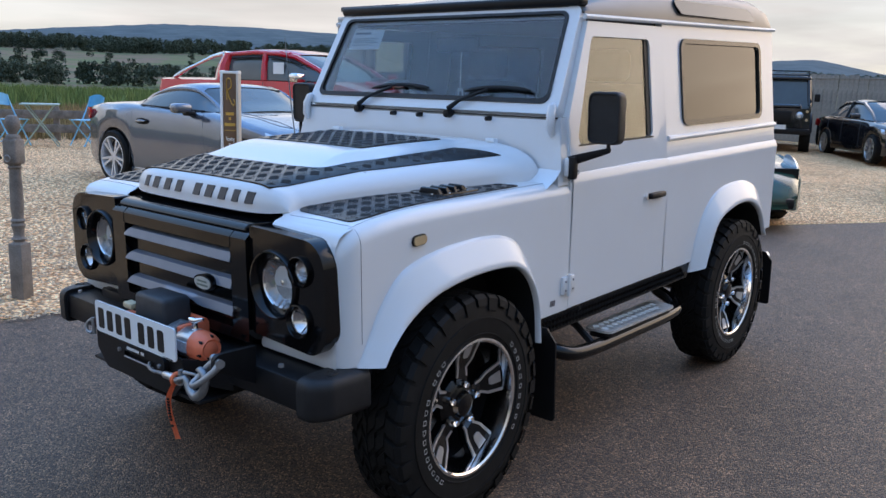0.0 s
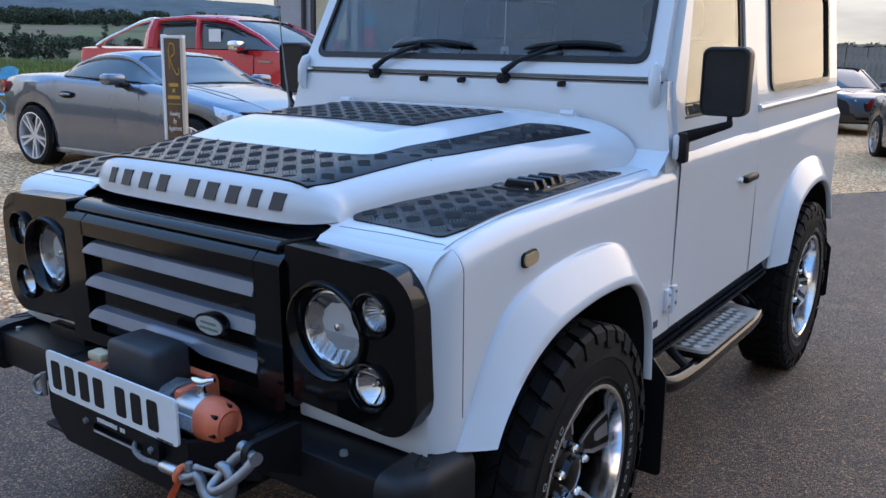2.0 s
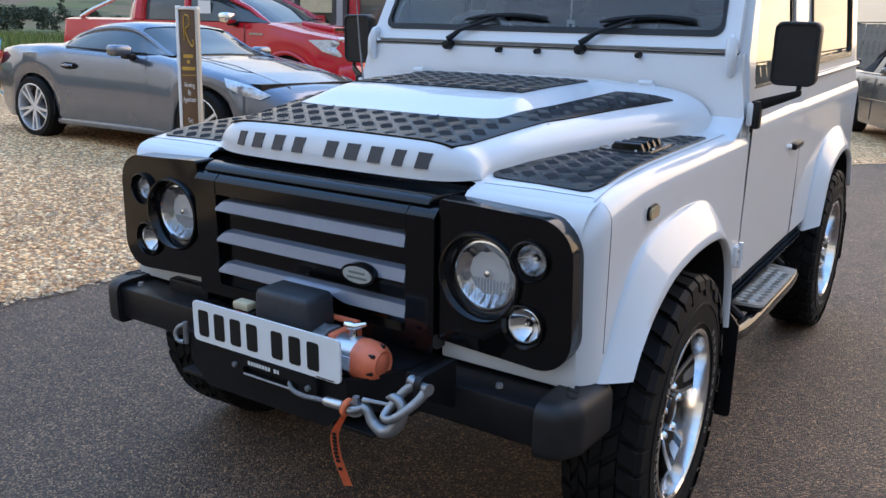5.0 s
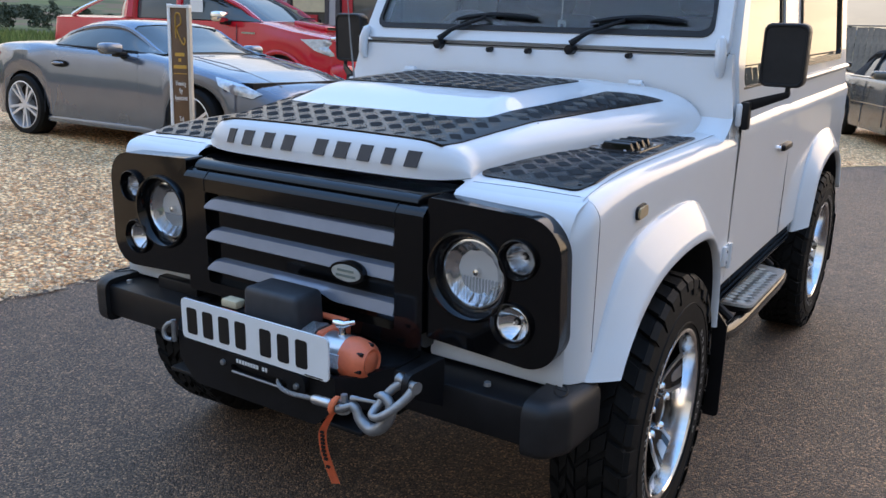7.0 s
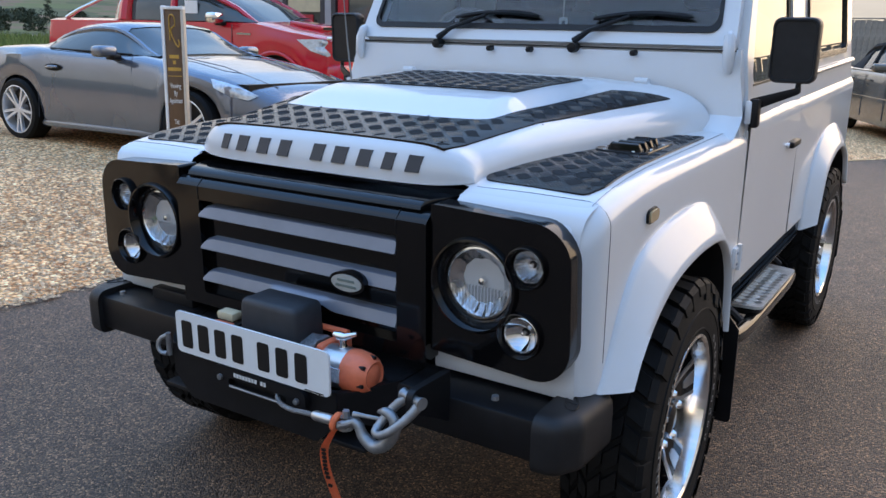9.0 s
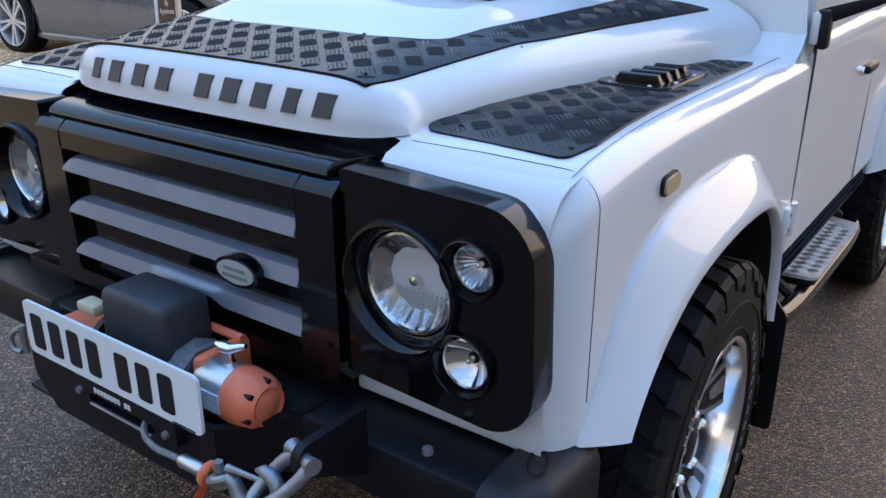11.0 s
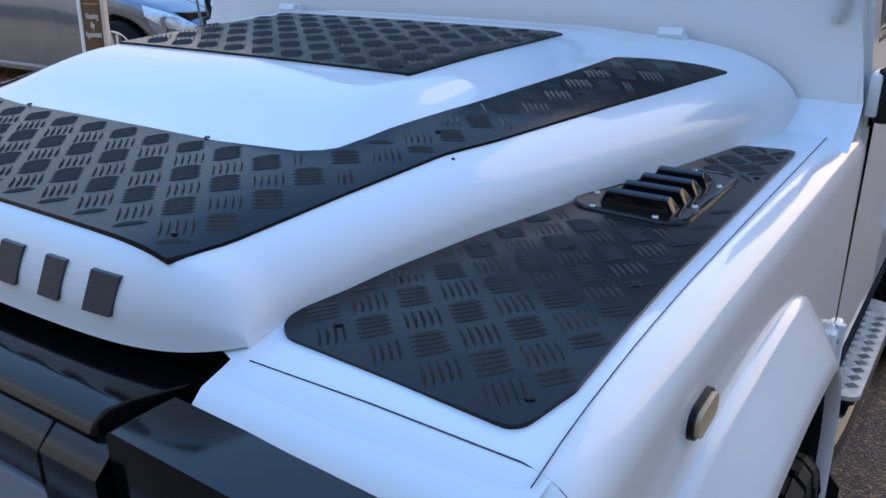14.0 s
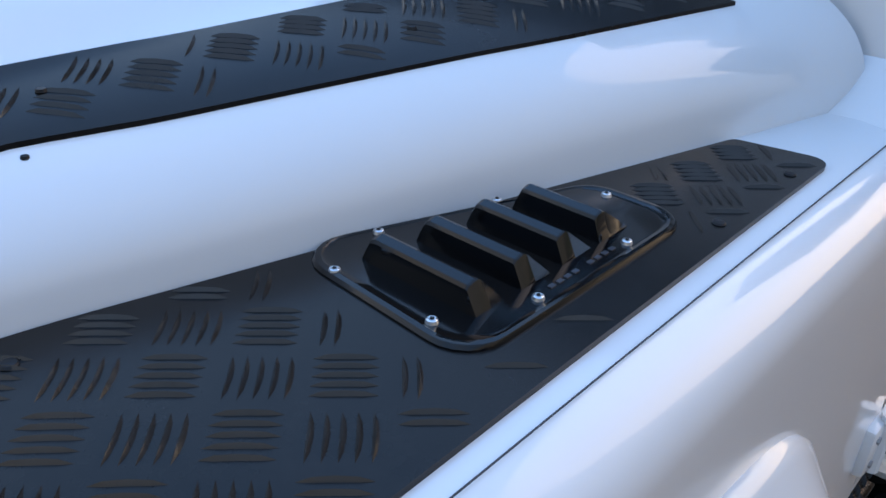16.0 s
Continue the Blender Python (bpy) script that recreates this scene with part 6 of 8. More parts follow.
def small_wheel(parent, r, w, spokes, paint, double=False):
    ob = new("wheel")
    ob.parent = parent
    rr = r * 0.76
    part("tyre", revolve([(rr, -w / 2), (rr + 0.01, -w / 2), (r * 0.93, -w / 2), (r, -w * 0.36), (r, w * 0.36), (r * 0.93, w / 2), (rr + 0.01, w / 2), (rr, w * 0.46)], "y", 36), RUBBER, ob)
    part("rim", revolve([(rr + 0.004, -w * 0.5), (rr - 0.006, -w * 0.51), (rr - 0.014, -w * 0.40), (rr - 0.02, -w * 0.1), (rr - 0.02, w * 0.3)], "y", 36), paint, ob)
    part("hub", revolve([(0.0001, -w * 0.42), (r * 0.10, -w * 0.42), (r * 0.16, -w * 0.36), (r * 0.16, w * 0.2)], "y", 20), paint, ob)
    part("backing", revolve([(0.0001, -w * 0.02), (rr - 0.02, -w * 0.02)], "y", 24), SATIN, ob)
    for k in range(spokes):
        for o in ((-0.20, 0.20) if double else (0.0,)):
            a = 2 * math.pi * k / spokes
            b = bmesh.new()
            rows = []
            for t, wd in ((r * 0.10, r * 0.055), (r * 0.35, r * (0.040 if double else 0.045)), (rr - 0.012, r * (0.045 if double else 0.075))):
                off = o * t * 0.9
                c, s = math.cos(a), math.sin(a)
                p = lambda q, yy: (t * c - q * s, yy, t * s + q * c)
                y0 = lerp(-w * 0.40, -w * 0.47, t / rr)
                rows.append([p(off - wd, y0), p(off + wd, y0), p(off + wd, y0 + 0.03), p(off - wd, y0 + 0.03)])
            part("spoke", grid(rows, closed_u=True, caps=True, bm=b), paint, ob)
    return ob


def put_wheels(parent, xs, y, r, w, spokes, paint, double=False):
    """Four wheels; the face is towards -y of the wheel."""
    first = small_wheel(parent, r, w, spokes, paint, double)
    first.matrix_basis = Matrix.Translation((xs[0], -y, r)) @ Matrix.Rotation(0.3, 4, "Y")
    copy_thing(first, Matrix.Translation((xs[1], -y, r)) @ Matrix.Rotation(0.9, 4, "Y"))
    for x in xs:
        copy_thing(first, Matrix.Translation((x, y, r)) @ Matrix.Rotation(math.pi, 4, "Z"))


def strip(points, width, normal, up):
    """A thin flat bar along points."""
    n, u = Vector(normal), Vector(up)
    return grid([[Vector(p) - u * width / 2, Vector(p) + u * width / 2, Vector(p) + u * width / 2 - n * 0.01, Vector(p) - u * width / 2 - n * 0.01] for p in points], closed_u=True, caps=True)


BRIGHT = mat("bright_alloy", (0.74, 0.76, 0.80), 0.24, metal=0.55, vary=0.05, scale=12)
PAINT_SILVER = mat("steel_grey_paint", (0.15, 0.172, 0.215), 0.16, metal=0.6, coat=0.9, vary=0.04, scale=4)
PAINT_RED = mat("red_paint", (0.56, 0.012, 0.026), 0.20, coat=0.7, vary=0.05, scale=4)
PAINT_BLACK = mat("black_car_paint", (0.008, 0.008, 0.01), 0.12, coat=0.7, vary=0.1, scale=4)
PAINT_GREEN = mat("dark_green_paint", (0.012, 0.055, 0.035), 0.18, coat=0.7, vary=0.08, scale=4)
PAINT_GREY = mat("warm_grey_paint", (0.16, 0.155, 0.14), 0.25, metal=0.6, coat=0.6, vary=0.04, scale=4)
SOFTTOP = mat("black_soft_top", (0.012, 0.012, 0.013), 0.9, vary=0.2, scale=60, bump=0.2, bump_scale=300)
TAILRED = mat("red_lamp_lens", (0.50, 0.02, 0.02), 0.12, coat=0.6, vary=0.1)
CARGLASS = mat("car_glass", (0.06, 0.075, 0.078), 0.03, spec=0.8, vary=0.1, scale=2)
HEADCLEAR = mat("bright_headlamp", (0.55, 0.60, 0.65), 0.08, metal=0.6, coat=1.0, vary=0.3, scale=25)


def lamp_patch(pts, m=HEADCLEAR, bulge=(0, 0, 0)):
    """A bulged lens over a loop of points."""
    P = [Vector(p) for p in pts]
    c = sum(P, Vector()) / len(P)
    rows = [[c + (p - c) * s + Vector(bulge) * (1 - s * s) for p in P] for s in (1.0, 0.75, 0.45, 0.02)]
    return grid(rows, closed_u=True, caps=True)


def roadster():
    ob = thing("sports_car", "metallic steel grey two-seat sports car parked on gravel", "car")
    L, xs, r = 4.08, (0.80, 3.23), 0.315
    deck = [(0, 0.62), (0.05, 0.80), (0.14, 0.905), (0.40, 0.93), (0.9, 0.945), (1.5, 0.93), (2.0, 0.915), (2.55, 0.90), (3.0, 0.845), (3.5, 0.75), (3.85, 0.64), (4.02, 0.52), (4.08, 0.42)]
    half = [(0, 0.66), (0.1, 0.78), (0.4, 0.86), (0.8, 0.89), (1.3, 0.87), (2.2, 0.86), (2.9, 0.885), (3.3, 0.88), (3.7, 0.80), (3.95, 0.62), (4.08, 0.42)]
    low = [(0, 0.34), (0.3, 0.20), (1.2, 0.19), (2.7, 0.18), (3.6, 0.19), (4.08, 0.24)]
    body = part("body", car_shell(L, 96, deck, half, low, xs, 0.355, 0.035), PAINT_SILVER, ob, smooth=50)
    gh = dense([(0.92, 0.70, 0.94, 0.50, 0.955), (1.10, 0.74, 0.94, 0.54, 1.035), (1.35, 0.765, 0.935, 0.575, 1.13), (1.65, 0.775, 0.93, 0.585, 1.182), (1.9, 0.775, 0.925, 0.585, 1.19), (2.1, 0.77, 0.92, 0.575, 1.165), (2.3, 0.76, 0.915, 0.57, 1.075), (2.48, 0.74, 0.91, 0.60, 0.99), (2.70, 0.70, 0.905, 0.64, 0.912)], 5)
    part("cabin_glass", grid(greenhouse(gh), caps=True), CARGLASS, ob, "tinted cabin glass", smooth=50)
    g2 = greenhouse(gh, 0.008)
    part("roof", grid([[row[k] for k in range(2, 9)] for row in g2[6:27]]), PAINT_SILVER, ob, "folding metal roof", smooth=60)
    part("rear_deck", grid([row for row in g2[:8]]), PAINT_SILVER, ob, smooth=60)
    for k in (2, 8):
        part("pillar", tube([g2[i][k] for i in range(24, 41, 2)], 0.028, 8), PAINT_SILVER, ob)
        part("roof_edge", tube([g2[i][k] for i in range(4, 28, 2)], [0.050, 0.046, 0.040] + [0.028] * 9, 8), PAINT_SILVER, ob)
        part("window_trim", tube([Vector(g2[i][k]) + Vector((0, (-1 if k == 2 else 1) * 0.012, -0.032)) for i in range(11, 36, 2)], 0.0065, 6), SATIN, ob)
    for sd in (-1, 1):
        part("belt_trim", tube([(1.26, sd * 0.784, 0.940), (1.5, sd * 0.792, 0.935), (2.2, sd * 0.782, 0.92), (2.42, sd * 0.768, 0.913)], 0.010, 6), SATIN, ob)
        for x0, x1 in ((1.18, 1.12), (2.48, 2.58)):
            part("panel_joint", tube([(lerp(x0, x1, (0.9 - z) / 0.6), sd * shell_half(z, curve(deck, x0), curve(half, x0), curve(low, x0)), z) for z in (0.885, 0.84, 0.76, 0.66, 0.5, 0.36, 0.26)], 0.0035, 5), GROOVE, ob)
        part("door_handle", tube([(1.28, sd * 0.872, 0.76), (1.36, sd * 0.892, 0.765), (1.47, sd * 0.88, 0.765)], [0.008, 0.018, 0.010], 8), PAINT_SILVER, ob)
        part("handle_recess", lamp_patch([(1.25 + 0.14 + 0.13 * math.cos(a), sd * 0.868, 0.76 + 0.035 * math.sin(a)) for a in [k * math.pi / 8 for k in range(16)]]), SATIN, ob)
        m_ = part("door_mirror", box(2.19, 2.34, sd * 0.95 - 0.11, sd * 0.95 + 0.11, 0.885, 0.99, 0.045, 4), PAINT_SILVER, ob)
        part("mirror_stalk", box(2.22, 2.34, sd * 0.86 - 0.05, sd * 0.86 + 0.05, 0.86, 0.91, 0.015), SATIN, m_)
        part("headlamp", lamp_patch([(3.48, sd * 0.83, 0.745), (3.62, sd * 0.79, 0.715), (3.77, sd * 0.735, 0.67), (3.87, sd * 0.66, 0.61), (3.82, sd * 0.735, 0.57), (3.68, sd * 0.815, 0.60), (3.53, sd * 0.855, 0.67)], HEADCLEAR, (0.02, sd * 0.02, 0.015)), HEADCLEAR, ob, "clear swept headlamp")
        part("tail_lamp", lamp_patch([(0.03, sd * 0.70, 0.86), (0.12, sd * 0.80, 0.88), (0.30, sd * 0.855, 0.84), (0.16, sd * 0.81, 0.74), (0.03, sd * 0.72, 0.72)], TAILRED, (-0.02, sd * 0.02, 0)), TAILRED, ob, "red wrap-round tail lamp")
        part("sill", box(1.15, 2.9, min(sd * 0.80, sd * 0.875), max(sd * 0.80, sd * 0.875), 0.17, 0.235, 0.02), PAINT_SILVER, ob)
        for k in (0.42,):
            part("bonnet_crease", tube([(2.75, sd * k * 1.3, 0.915), (3.3, sd * k * 1.15, 0.835), (3.85, sd * k * 0.9, 0.668)], 0.005, 6), PAINT_SILVER, ob)
    part("grille", box(3.97, 4.09, -0.36, 0.36, 0.42, 0.56, 0.03), SATIN, ob)
    part("nose_badge", revolve([(0.0001, 4.11), (0.05, 4.105), (0.06, 4.09)], "x", 20, (0, 0, 0.57)), CHROME, ob)
    part("rear_bumper", box(-0.03, 0.30, -0.72, 0.72, 0.34, 0.56, 0.06, 3), PAINT_SILVER, ob)
    part("underbody", box(0.2, 3.8, -0.70, 0.70, 0.17, 0.70), SATIN, ob)
    put_wheels(ob, xs, 0.795, r, 0.22, 5, BRIGHT, True)
    for sd in (-1, 1):
        part("seat", box(1.35, 1.55, sd * 0.34 - 0.2, sd * 0.34 + 0.2, 0.7, 1.12, 0.06), SEATM, ob)
    return ob


rd = roadster()
rd.matrix_world = pose(-7.85, 3.78, ground_z(-6, 3.6) + 0.012, 0, 0, 2.5)


def pickup():
    ob = thing("pickup_truck", "bright red double-cab pickup with chrome roll bar", "truck")
    L, xs, r = 5.26, (1.15, 4.23), 0.385
    axles = (1.18, 4.45)
    deck = [(0, 0.95), (0.03, 1.15), (1.52, 1.16), (1.56, 1.17), (3.6, 1.16), (3.9, 1.16), (4.5, 1.14), (5.0, 1.07), (5.18, 0.98), (5.26, 0.80)]
    half = [(0, 0.84), (0.1, 0.87), (1.5, 0.88), (3.4, 0.88), (4.2, 0.90), (4.7, 0.88), (5.0, 0.78), (5.2, 0.60), (5.26, 0.5)]
    low = [(0, 0.62), (0.3, 0.52), (1.0, 0.50), (3.2, 0.48), (4.9, 0.46), (5.26, 0.52)]
    part("body", car_shell(L, 110, deck, half, low, xs, 0.50, 0.03, 0.96), PAINT_RED, ob, smooth=50)
    gh = [(1.58, 0.82, 1.16, 0.70, 1.70), (1.72, 0.82, 1.16, 0.72, 1.765), (2.3, 0.83, 1.16, 0.725, 1.80), (2.8, 0.83, 1.16, 0.72, 1.785), (3.05, 0.83, 1.16, 0.70, 1.72), (3.45, 0.82, 1.16, 0.70, 1.43), (3.82, 0.80, 1.16, 0.74, 1.17)]
    part("cabin_glass", grid(greenhouse(gh), caps=True), CARGLASS, ob, "tinted cabin glass", smooth=50)
    g2 = greenhouse(gh, 0.012)
    part("roof", grid([[row[k] for k in range(2, 9)] for row in g2[:5]]), PAINT_RED, ob, smooth=50)
    for sd in (-1, 1):
        k = 2 if sd < 0 else 8
        part("pillar", tube([g2[i][k] for i in (3, 4, 5, 6)], [0.05, 0.05, 0.045, 0.04], 6), PAINT_RED, ob)
        part("pillar", tube([(1.62, sd * 0.835, 1.15), (1.62, sd * 0.79, 1.45), (1.66, sd * 0.72, 1.73)], [0.11, 0.10, 0.08], 8), PAINT_RED, ob)
        part("pillar", tube([(2.55, sd * 0.835, 1.15), (2.52, sd * 0.79, 1.45), (2.5, sd * 0.725, 1.75)], 0.055, 8), PAINT_RED, ob)
        part("roof_rail", tube([(1.62, sd * 0.735, 1.715), (2.3, sd * 0.745, 1.755), (2.95, sd * 0.73, 1.72)], 0.04, 8), PAINT_RED, ob)
        part("wind_deflector", tube([(1.78, sd * 0.775, 1.655), (2.45, sd * 0.785, 1.675)], 0.022, 6), SATIN, ob)
        part("wind_deflector", tube([(2.6, sd * 0.785, 1.675), (2.95, sd * 0.78, 1.63), (3.2, sd * 0.79, 1.49)], 0.022, 6), SATIN, ob)
        for x in (1.66, 2.55, 3.45):
            part("panel_joint", tube([(x, sd * 0.875, 1.12), (x, sd * 0.886, 0.9), (x, sd * 0.884, 0.56)], 0.005, 5), GROOVE, ob)
        for x in (1.78, 2.68):
            part("door_handle", box(x, x + 0.19, sd * 0.90 - 0.016, sd * 0.90 + 0.016, 0.985, 1.02, 0.012), CHROME, ob, "chrome door handle")
        m_ = part("door_mirror", box(3.20, 3.36, sd * 1.02 - 0.12, sd * 1.02 + 0.12, 1.13, 1.29, 0.05, 3), CHROME, ob, "chrome door mirror")
        part("mirror_stalk", box(3.22, 3.34, sd * 0.90 - 0.06, sd * 0.90 + 0.06, 1.10, 1.16, 0.02), SATIN, m_)
        part("headlamp", lamp_patch([(4.55, sd * 0.905, 1.04), (4.95, sd * 0.80, 1.05), (5.10, sd * 0.62, 1.03), (5.14, sd * 0.60, 0.86), (5.02, sd * 0.78, 0.84), (4.80, sd * 0.88, 0.90)], HEADCLEAR, (0.03, sd * 0.03, 0)), HEADCLEAR, ob, "clear angular headlamp")
        part("fog_lamp", revolve([(0.0001, 5.17), (0.05, 5.165), (0.075, 5.16), (0.09, 5.12)], "x", 20, (0, sd * 0.66, 0.60)), CHROME, ob)
        part("wing_lip", tube([(4.23 + 0.52 * math.cos(a), sd * 0.905, 0.32 + 0.52 * math.sin(a)) for a in [math.pi * t / 14 for t in range(1, 14)]], 0.022, 6), PAINT_RED, ob)
        part("wing_lip", tube([(1.15 + 0.52 * math.cos(a), sd * 0.885, 0.32 + 0.52 * math.sin(a)) for a in [math.pi * t / 14 for t in range(1, 14)]], 0.022, 6), PAINT_RED, ob)
        part("side_step", tube([(1.7, sd * 0.86, 0.42), (3.6, sd * 0.86, 0.42)], 0.035, 8), CHROME, ob)
        part("roll_bar", tube(smooth_path([(0.30, sd * 0.72, 1.17), (0.75, sd * 0.70, 1.42), (1.15, sd * 0.66, 1.66), (1.42, sd * 0.62, 1.74)], 5), 0.038, 8), CHROME, ob, "chrome sports roll bar")
        part("roll_bar", tube(smooth_path([(1.35, sd * 0.72, 1.17), (1.40, sd * 0.68, 1.5), (1.44, sd * 0.60, 1.74)], 5), 0.038, 8), CHROME, ob, "chrome sports roll bar")
        part("badge_bar", box(3.55, 3.78, sd * 0.897 - 0.004, sd * 0.897 + 0.004, 0.985, 1.01), CHROME, ob)
    part("roll_bar", tube([(1.43, -0.62, 1.74), (1.43, 0.62, 1.74)], 0.038, 8), CHROME, ob, "chrome sports roll bar")
    part("grille", box(5.12, 5.25, -0.56, 0.56, 0.80, 1.02, 0.03, 2), CHROME, ob, "chrome barred grille")
    for k in range(4):
        part("grille_bar", box(5.245, 5.262, -0.5, 0.5, 0.83 + k * 0.05, 0.855 + k * 0.05), SATIN, ob)
    part("grille_crown", tube(smooth_path([(5.02, -0.78, 1.06), (5.16, -0.5, 1.075), (5.22, 0, 1.085), (5.16, 0.5, 1.075), (5.02, 0.78, 1.06)], 5), 0.022, 8), CHROME, ob)
    part("front_bumper", box(4.96, 5.28, -0.78, 0.78, 0.46, 0.76, 0.08, 3), PAINT_RED, ob)
    part("number_plate", box(5.28, 5.29, -0.26, 0.26, 0.66, 0.77), PLATEW, ob)
    part("bonnet_scoop", box(4.0, 4.55, -0.28, 0.28, 1.15, 1.235, 0.035, 3), PAINT_RED, ob)
    part("scoop_mouth", box(4.50, 4.56, -0.22, 0.22, 1.175, 1.215), SATIN, ob)
    part("wiper", tube([(3.80, 0.1, 1.20), (3.74, 0.4, 1.25), (3.72, 0.7, 1.25)], 0.012, 6), SATIN, ob)
    part("paper_sign", box(2.72, 2.90, -0.815, -0.808, 1.27, 1.55), PLATEW, ob)
    part("underbody", box(0.3, 4.9, -0.72, 0.72, 0.40, 0.95), SATIN, ob)
    # a high waist, a low roof and a cab set well forward
    for o in [c for c in ob.children_recursive if c.data]:
        for v in o.data.vertices:
            z = v.co.z
            v.co.x = curve([(0, 0), (1.5, 1.53), (2.7, 2.76), (3.28, 3.50), (3.82, 4.05), (4.55, 4.78), (5.3, 5.43)], v.co.x)
            v.co.z = z + 0.09 * smoothstep(0.45, 1.0, z) - 0.15 * smoothstep(1.2, 1.75, z) - 0.10 * smoothstep(3.9, 4.8, v.co.x)
    put_wheels(ob, axles, 0.79, r, 0.26, 6, ALLOY)
    return ob


pk = pickup()
pk.matrix_world = pose(-11.58, 7.03, ground_z(-8, 6.3) + 0.01, 0, 0, 8)


def saloon(name, label, L, paint, roof_paint, glass=CARGLASS, soft=False, m=None, wheelpaint=ALLOY):
    """A low car: saloon, or convertible with its soft top up."""
    ob = thing(name, label, "car")
    xs, r = (0.21 * L, 0.80 * L), 0.33
    deck = [(0, 0.60), (0.03, 0.86), (0.10, 0.97), (0.16 * L, 1.0), (0.4 * L, 0.99), (0.62 * L, 0.97), (0.74 * L, 0.93), (0.9 * L, 0.84), (0.965 * L, 0.74), (0.99 * L, 0.58), (L, 0.42)]
    half = [(0, 0.70), (0.03 * L, 0.82), (0.12 * L, 0.89), (0.5 * L, 0.91), (0.8 * L, 0.90), (0.92 * L, 0.80), (0.98 * L, 0.62), (L, 0.48)]
    low = [(0, 0.34), (0.3, 0.22), (L - 0.5, 0.21), (L, 0.26)]
    part("body", car_shell(L, 96, deck, half, low, xs, 0.375, 0.035), paint, ob, smooth=50)
    gh = [(0.13 * L, 0.70, 1.0, 0.55, 1.03), (0.24 * L, 0.78, 1.0, 0.58, 1.30), (0.33 * L, 0.80, 0.995, 0.60, 1.405), (0.44 * L, 0.80, 0.99, 0.61, 1.43), (0.54 * L, 0.80, 0.985, 0.60, 1.40), (0.64 * L, 0.79, 0.975, 0.60, 1.18), (0.715 * L, 0.74, 0.96, 0.64, 0.97)]
    part("cabin_glass", grid(greenhouse(gh), caps=True), glass, ob, smooth=50)
    g2 = greenhouse(gh, 0.012)
    part("roof", grid([[row[k] for k in range(2, 9)] for row in g2[:5]]), roof_paint, ob, smooth=50)
    if soft:
        part("soft_top", grid([[Vector(p) * 1.0 + Vector((0, 0, 0.004)) for p in row] for row in g2[:3]]), roof_paint, ob)
    for sd in (-1, 1):
        k = 2 if sd < 0 else 8
        part("pillar", tube([g2[i][k] for i in (3, 4, 5, 6)], 0.038, 6), paint, ob)
        part("pillar", tube([g2[i][k] for i in (0, 1, 2, 3)], 0.05, 6), roof_paint, ob)
        part("window_trim", tube([(0.2 * L, sd * 0.825, 1.0), (0.45 * L, sd * 0.83, 0.992), (0.66 * L, sd * 0.815, 0.98)], 0.014, 6), CHROME, ob)
        part("pillar", tube([(0.43 * L, sd * 0.815, 0.99), (0.42 * L, sd * 0.64, 1.38)], 0.03, 6), SATIN, ob)
        for x in (0.24 * L, 0.435 * L, 0.66 * L):
            part("panel_joint", tube([(x, sd * 0.885, 0.94), (x, sd * 0.912, 0.7), (x, sd * 0.91, 0.3)], 0.005, 5), GROOVE, ob)
        for x in (0.27 * L, 0.47 * L):
            part("door_handle", box(x, x + 0.17, sd * 0.912 - 0.014, sd * 0.912 + 0.014, 0.84, 0.87, 0.01), paint, ob)
        part("side_trim", box(0.30 * L, 0.72 * L, sd * 0.912 - 0.006, sd * 0.912 + 0.006, 0.33 if not soft else 0.60, 0.35 if not soft else 0.615), CHROME, ob)
        m_ = part("door_mirror", box(0.615 * L, 0.615 * L + 0.15, sd * 0.98 - 0.11, sd * 0.98 + 0.11, 0.99, 1.11, 0.04, 3), paint, ob)
        part("headlamp", lamp_patch([(0.865 * L, sd * 0.835, 0.80), (0.94 * L, sd * 0.66, 0.775), (0.975 * L, sd * 0.48, 0.72), (0.972 * L, sd * 0.52, 0.63), (0.93 * L, sd * 0.74, 0.645), (0.88 * L, sd * 0.85, 0.70)], HEADCLEAR, (0.03, sd * 0.03, 0.01)), HEADCLEAR, ob)
        part("tail_lamp", lamp_patch([(0.01, sd * 0.60, 0.90), (0.06, sd * 0.80, 0.92), (0.2, sd * 0.875, 0.88), (0.12, sd * 0.86, 0.74), (0.01, sd * 0.62, 0.72)], TAILRED, (-0.02, sd * 0.02, 0)), TAILRED, ob)
    part("grille", box(0.955 * L, 0.998 * L, -0.34, 0.34, 0.46, 0.68, 0.04), SATIN, ob)
    part("lower_grille", box(0.96 * L, 1.0 * L, -0.5, 0.5, 0.28, 0.40, 0.03), SATIN, ob)
    part("underbody", box(0.3, L - 0.4, -0.72, 0.72, 0.2, 0.75), SATIN, ob)
    put_wheels(ob, xs, 0.80, r, 0.23, 9, wheelpaint)
    if m is not None:
        ob.matrix_world = m
    return ob


def heading(p_rear, p_front, L, wy=0.80):
    """Places a car whose right-hand wheels stand near two ground points."""
    a, b = Vector(p_rear), Vector(p_front)
    d = (b - a).normalized()
    yaw = math.degrees(math.atan2(d.y, d.x))
    left = Vector((-d.y, d.x))
    o = a + left * wy - d * 0.21 * L
    return pose(o.x, o.y, ground_z((a.x + b.x) / 2, (a.y + b.y) / 2), 0, 0, yaw)


saloon("saloon_car", "gloss black saloon with bright wheels beside the fence", 4.9, PAINT_BLACK, PAINT_BLACK, m=heading((-4.41, 21.31), (-2.70, 18.97), 4.9))
saloon("convertible_car", "warm grey convertible with black soft top raised", 4.6, PAINT_GREY, SOFTTOP, soft=True, m=heading((-0.66, 13.75), (0.45, 11.19), 4.6))


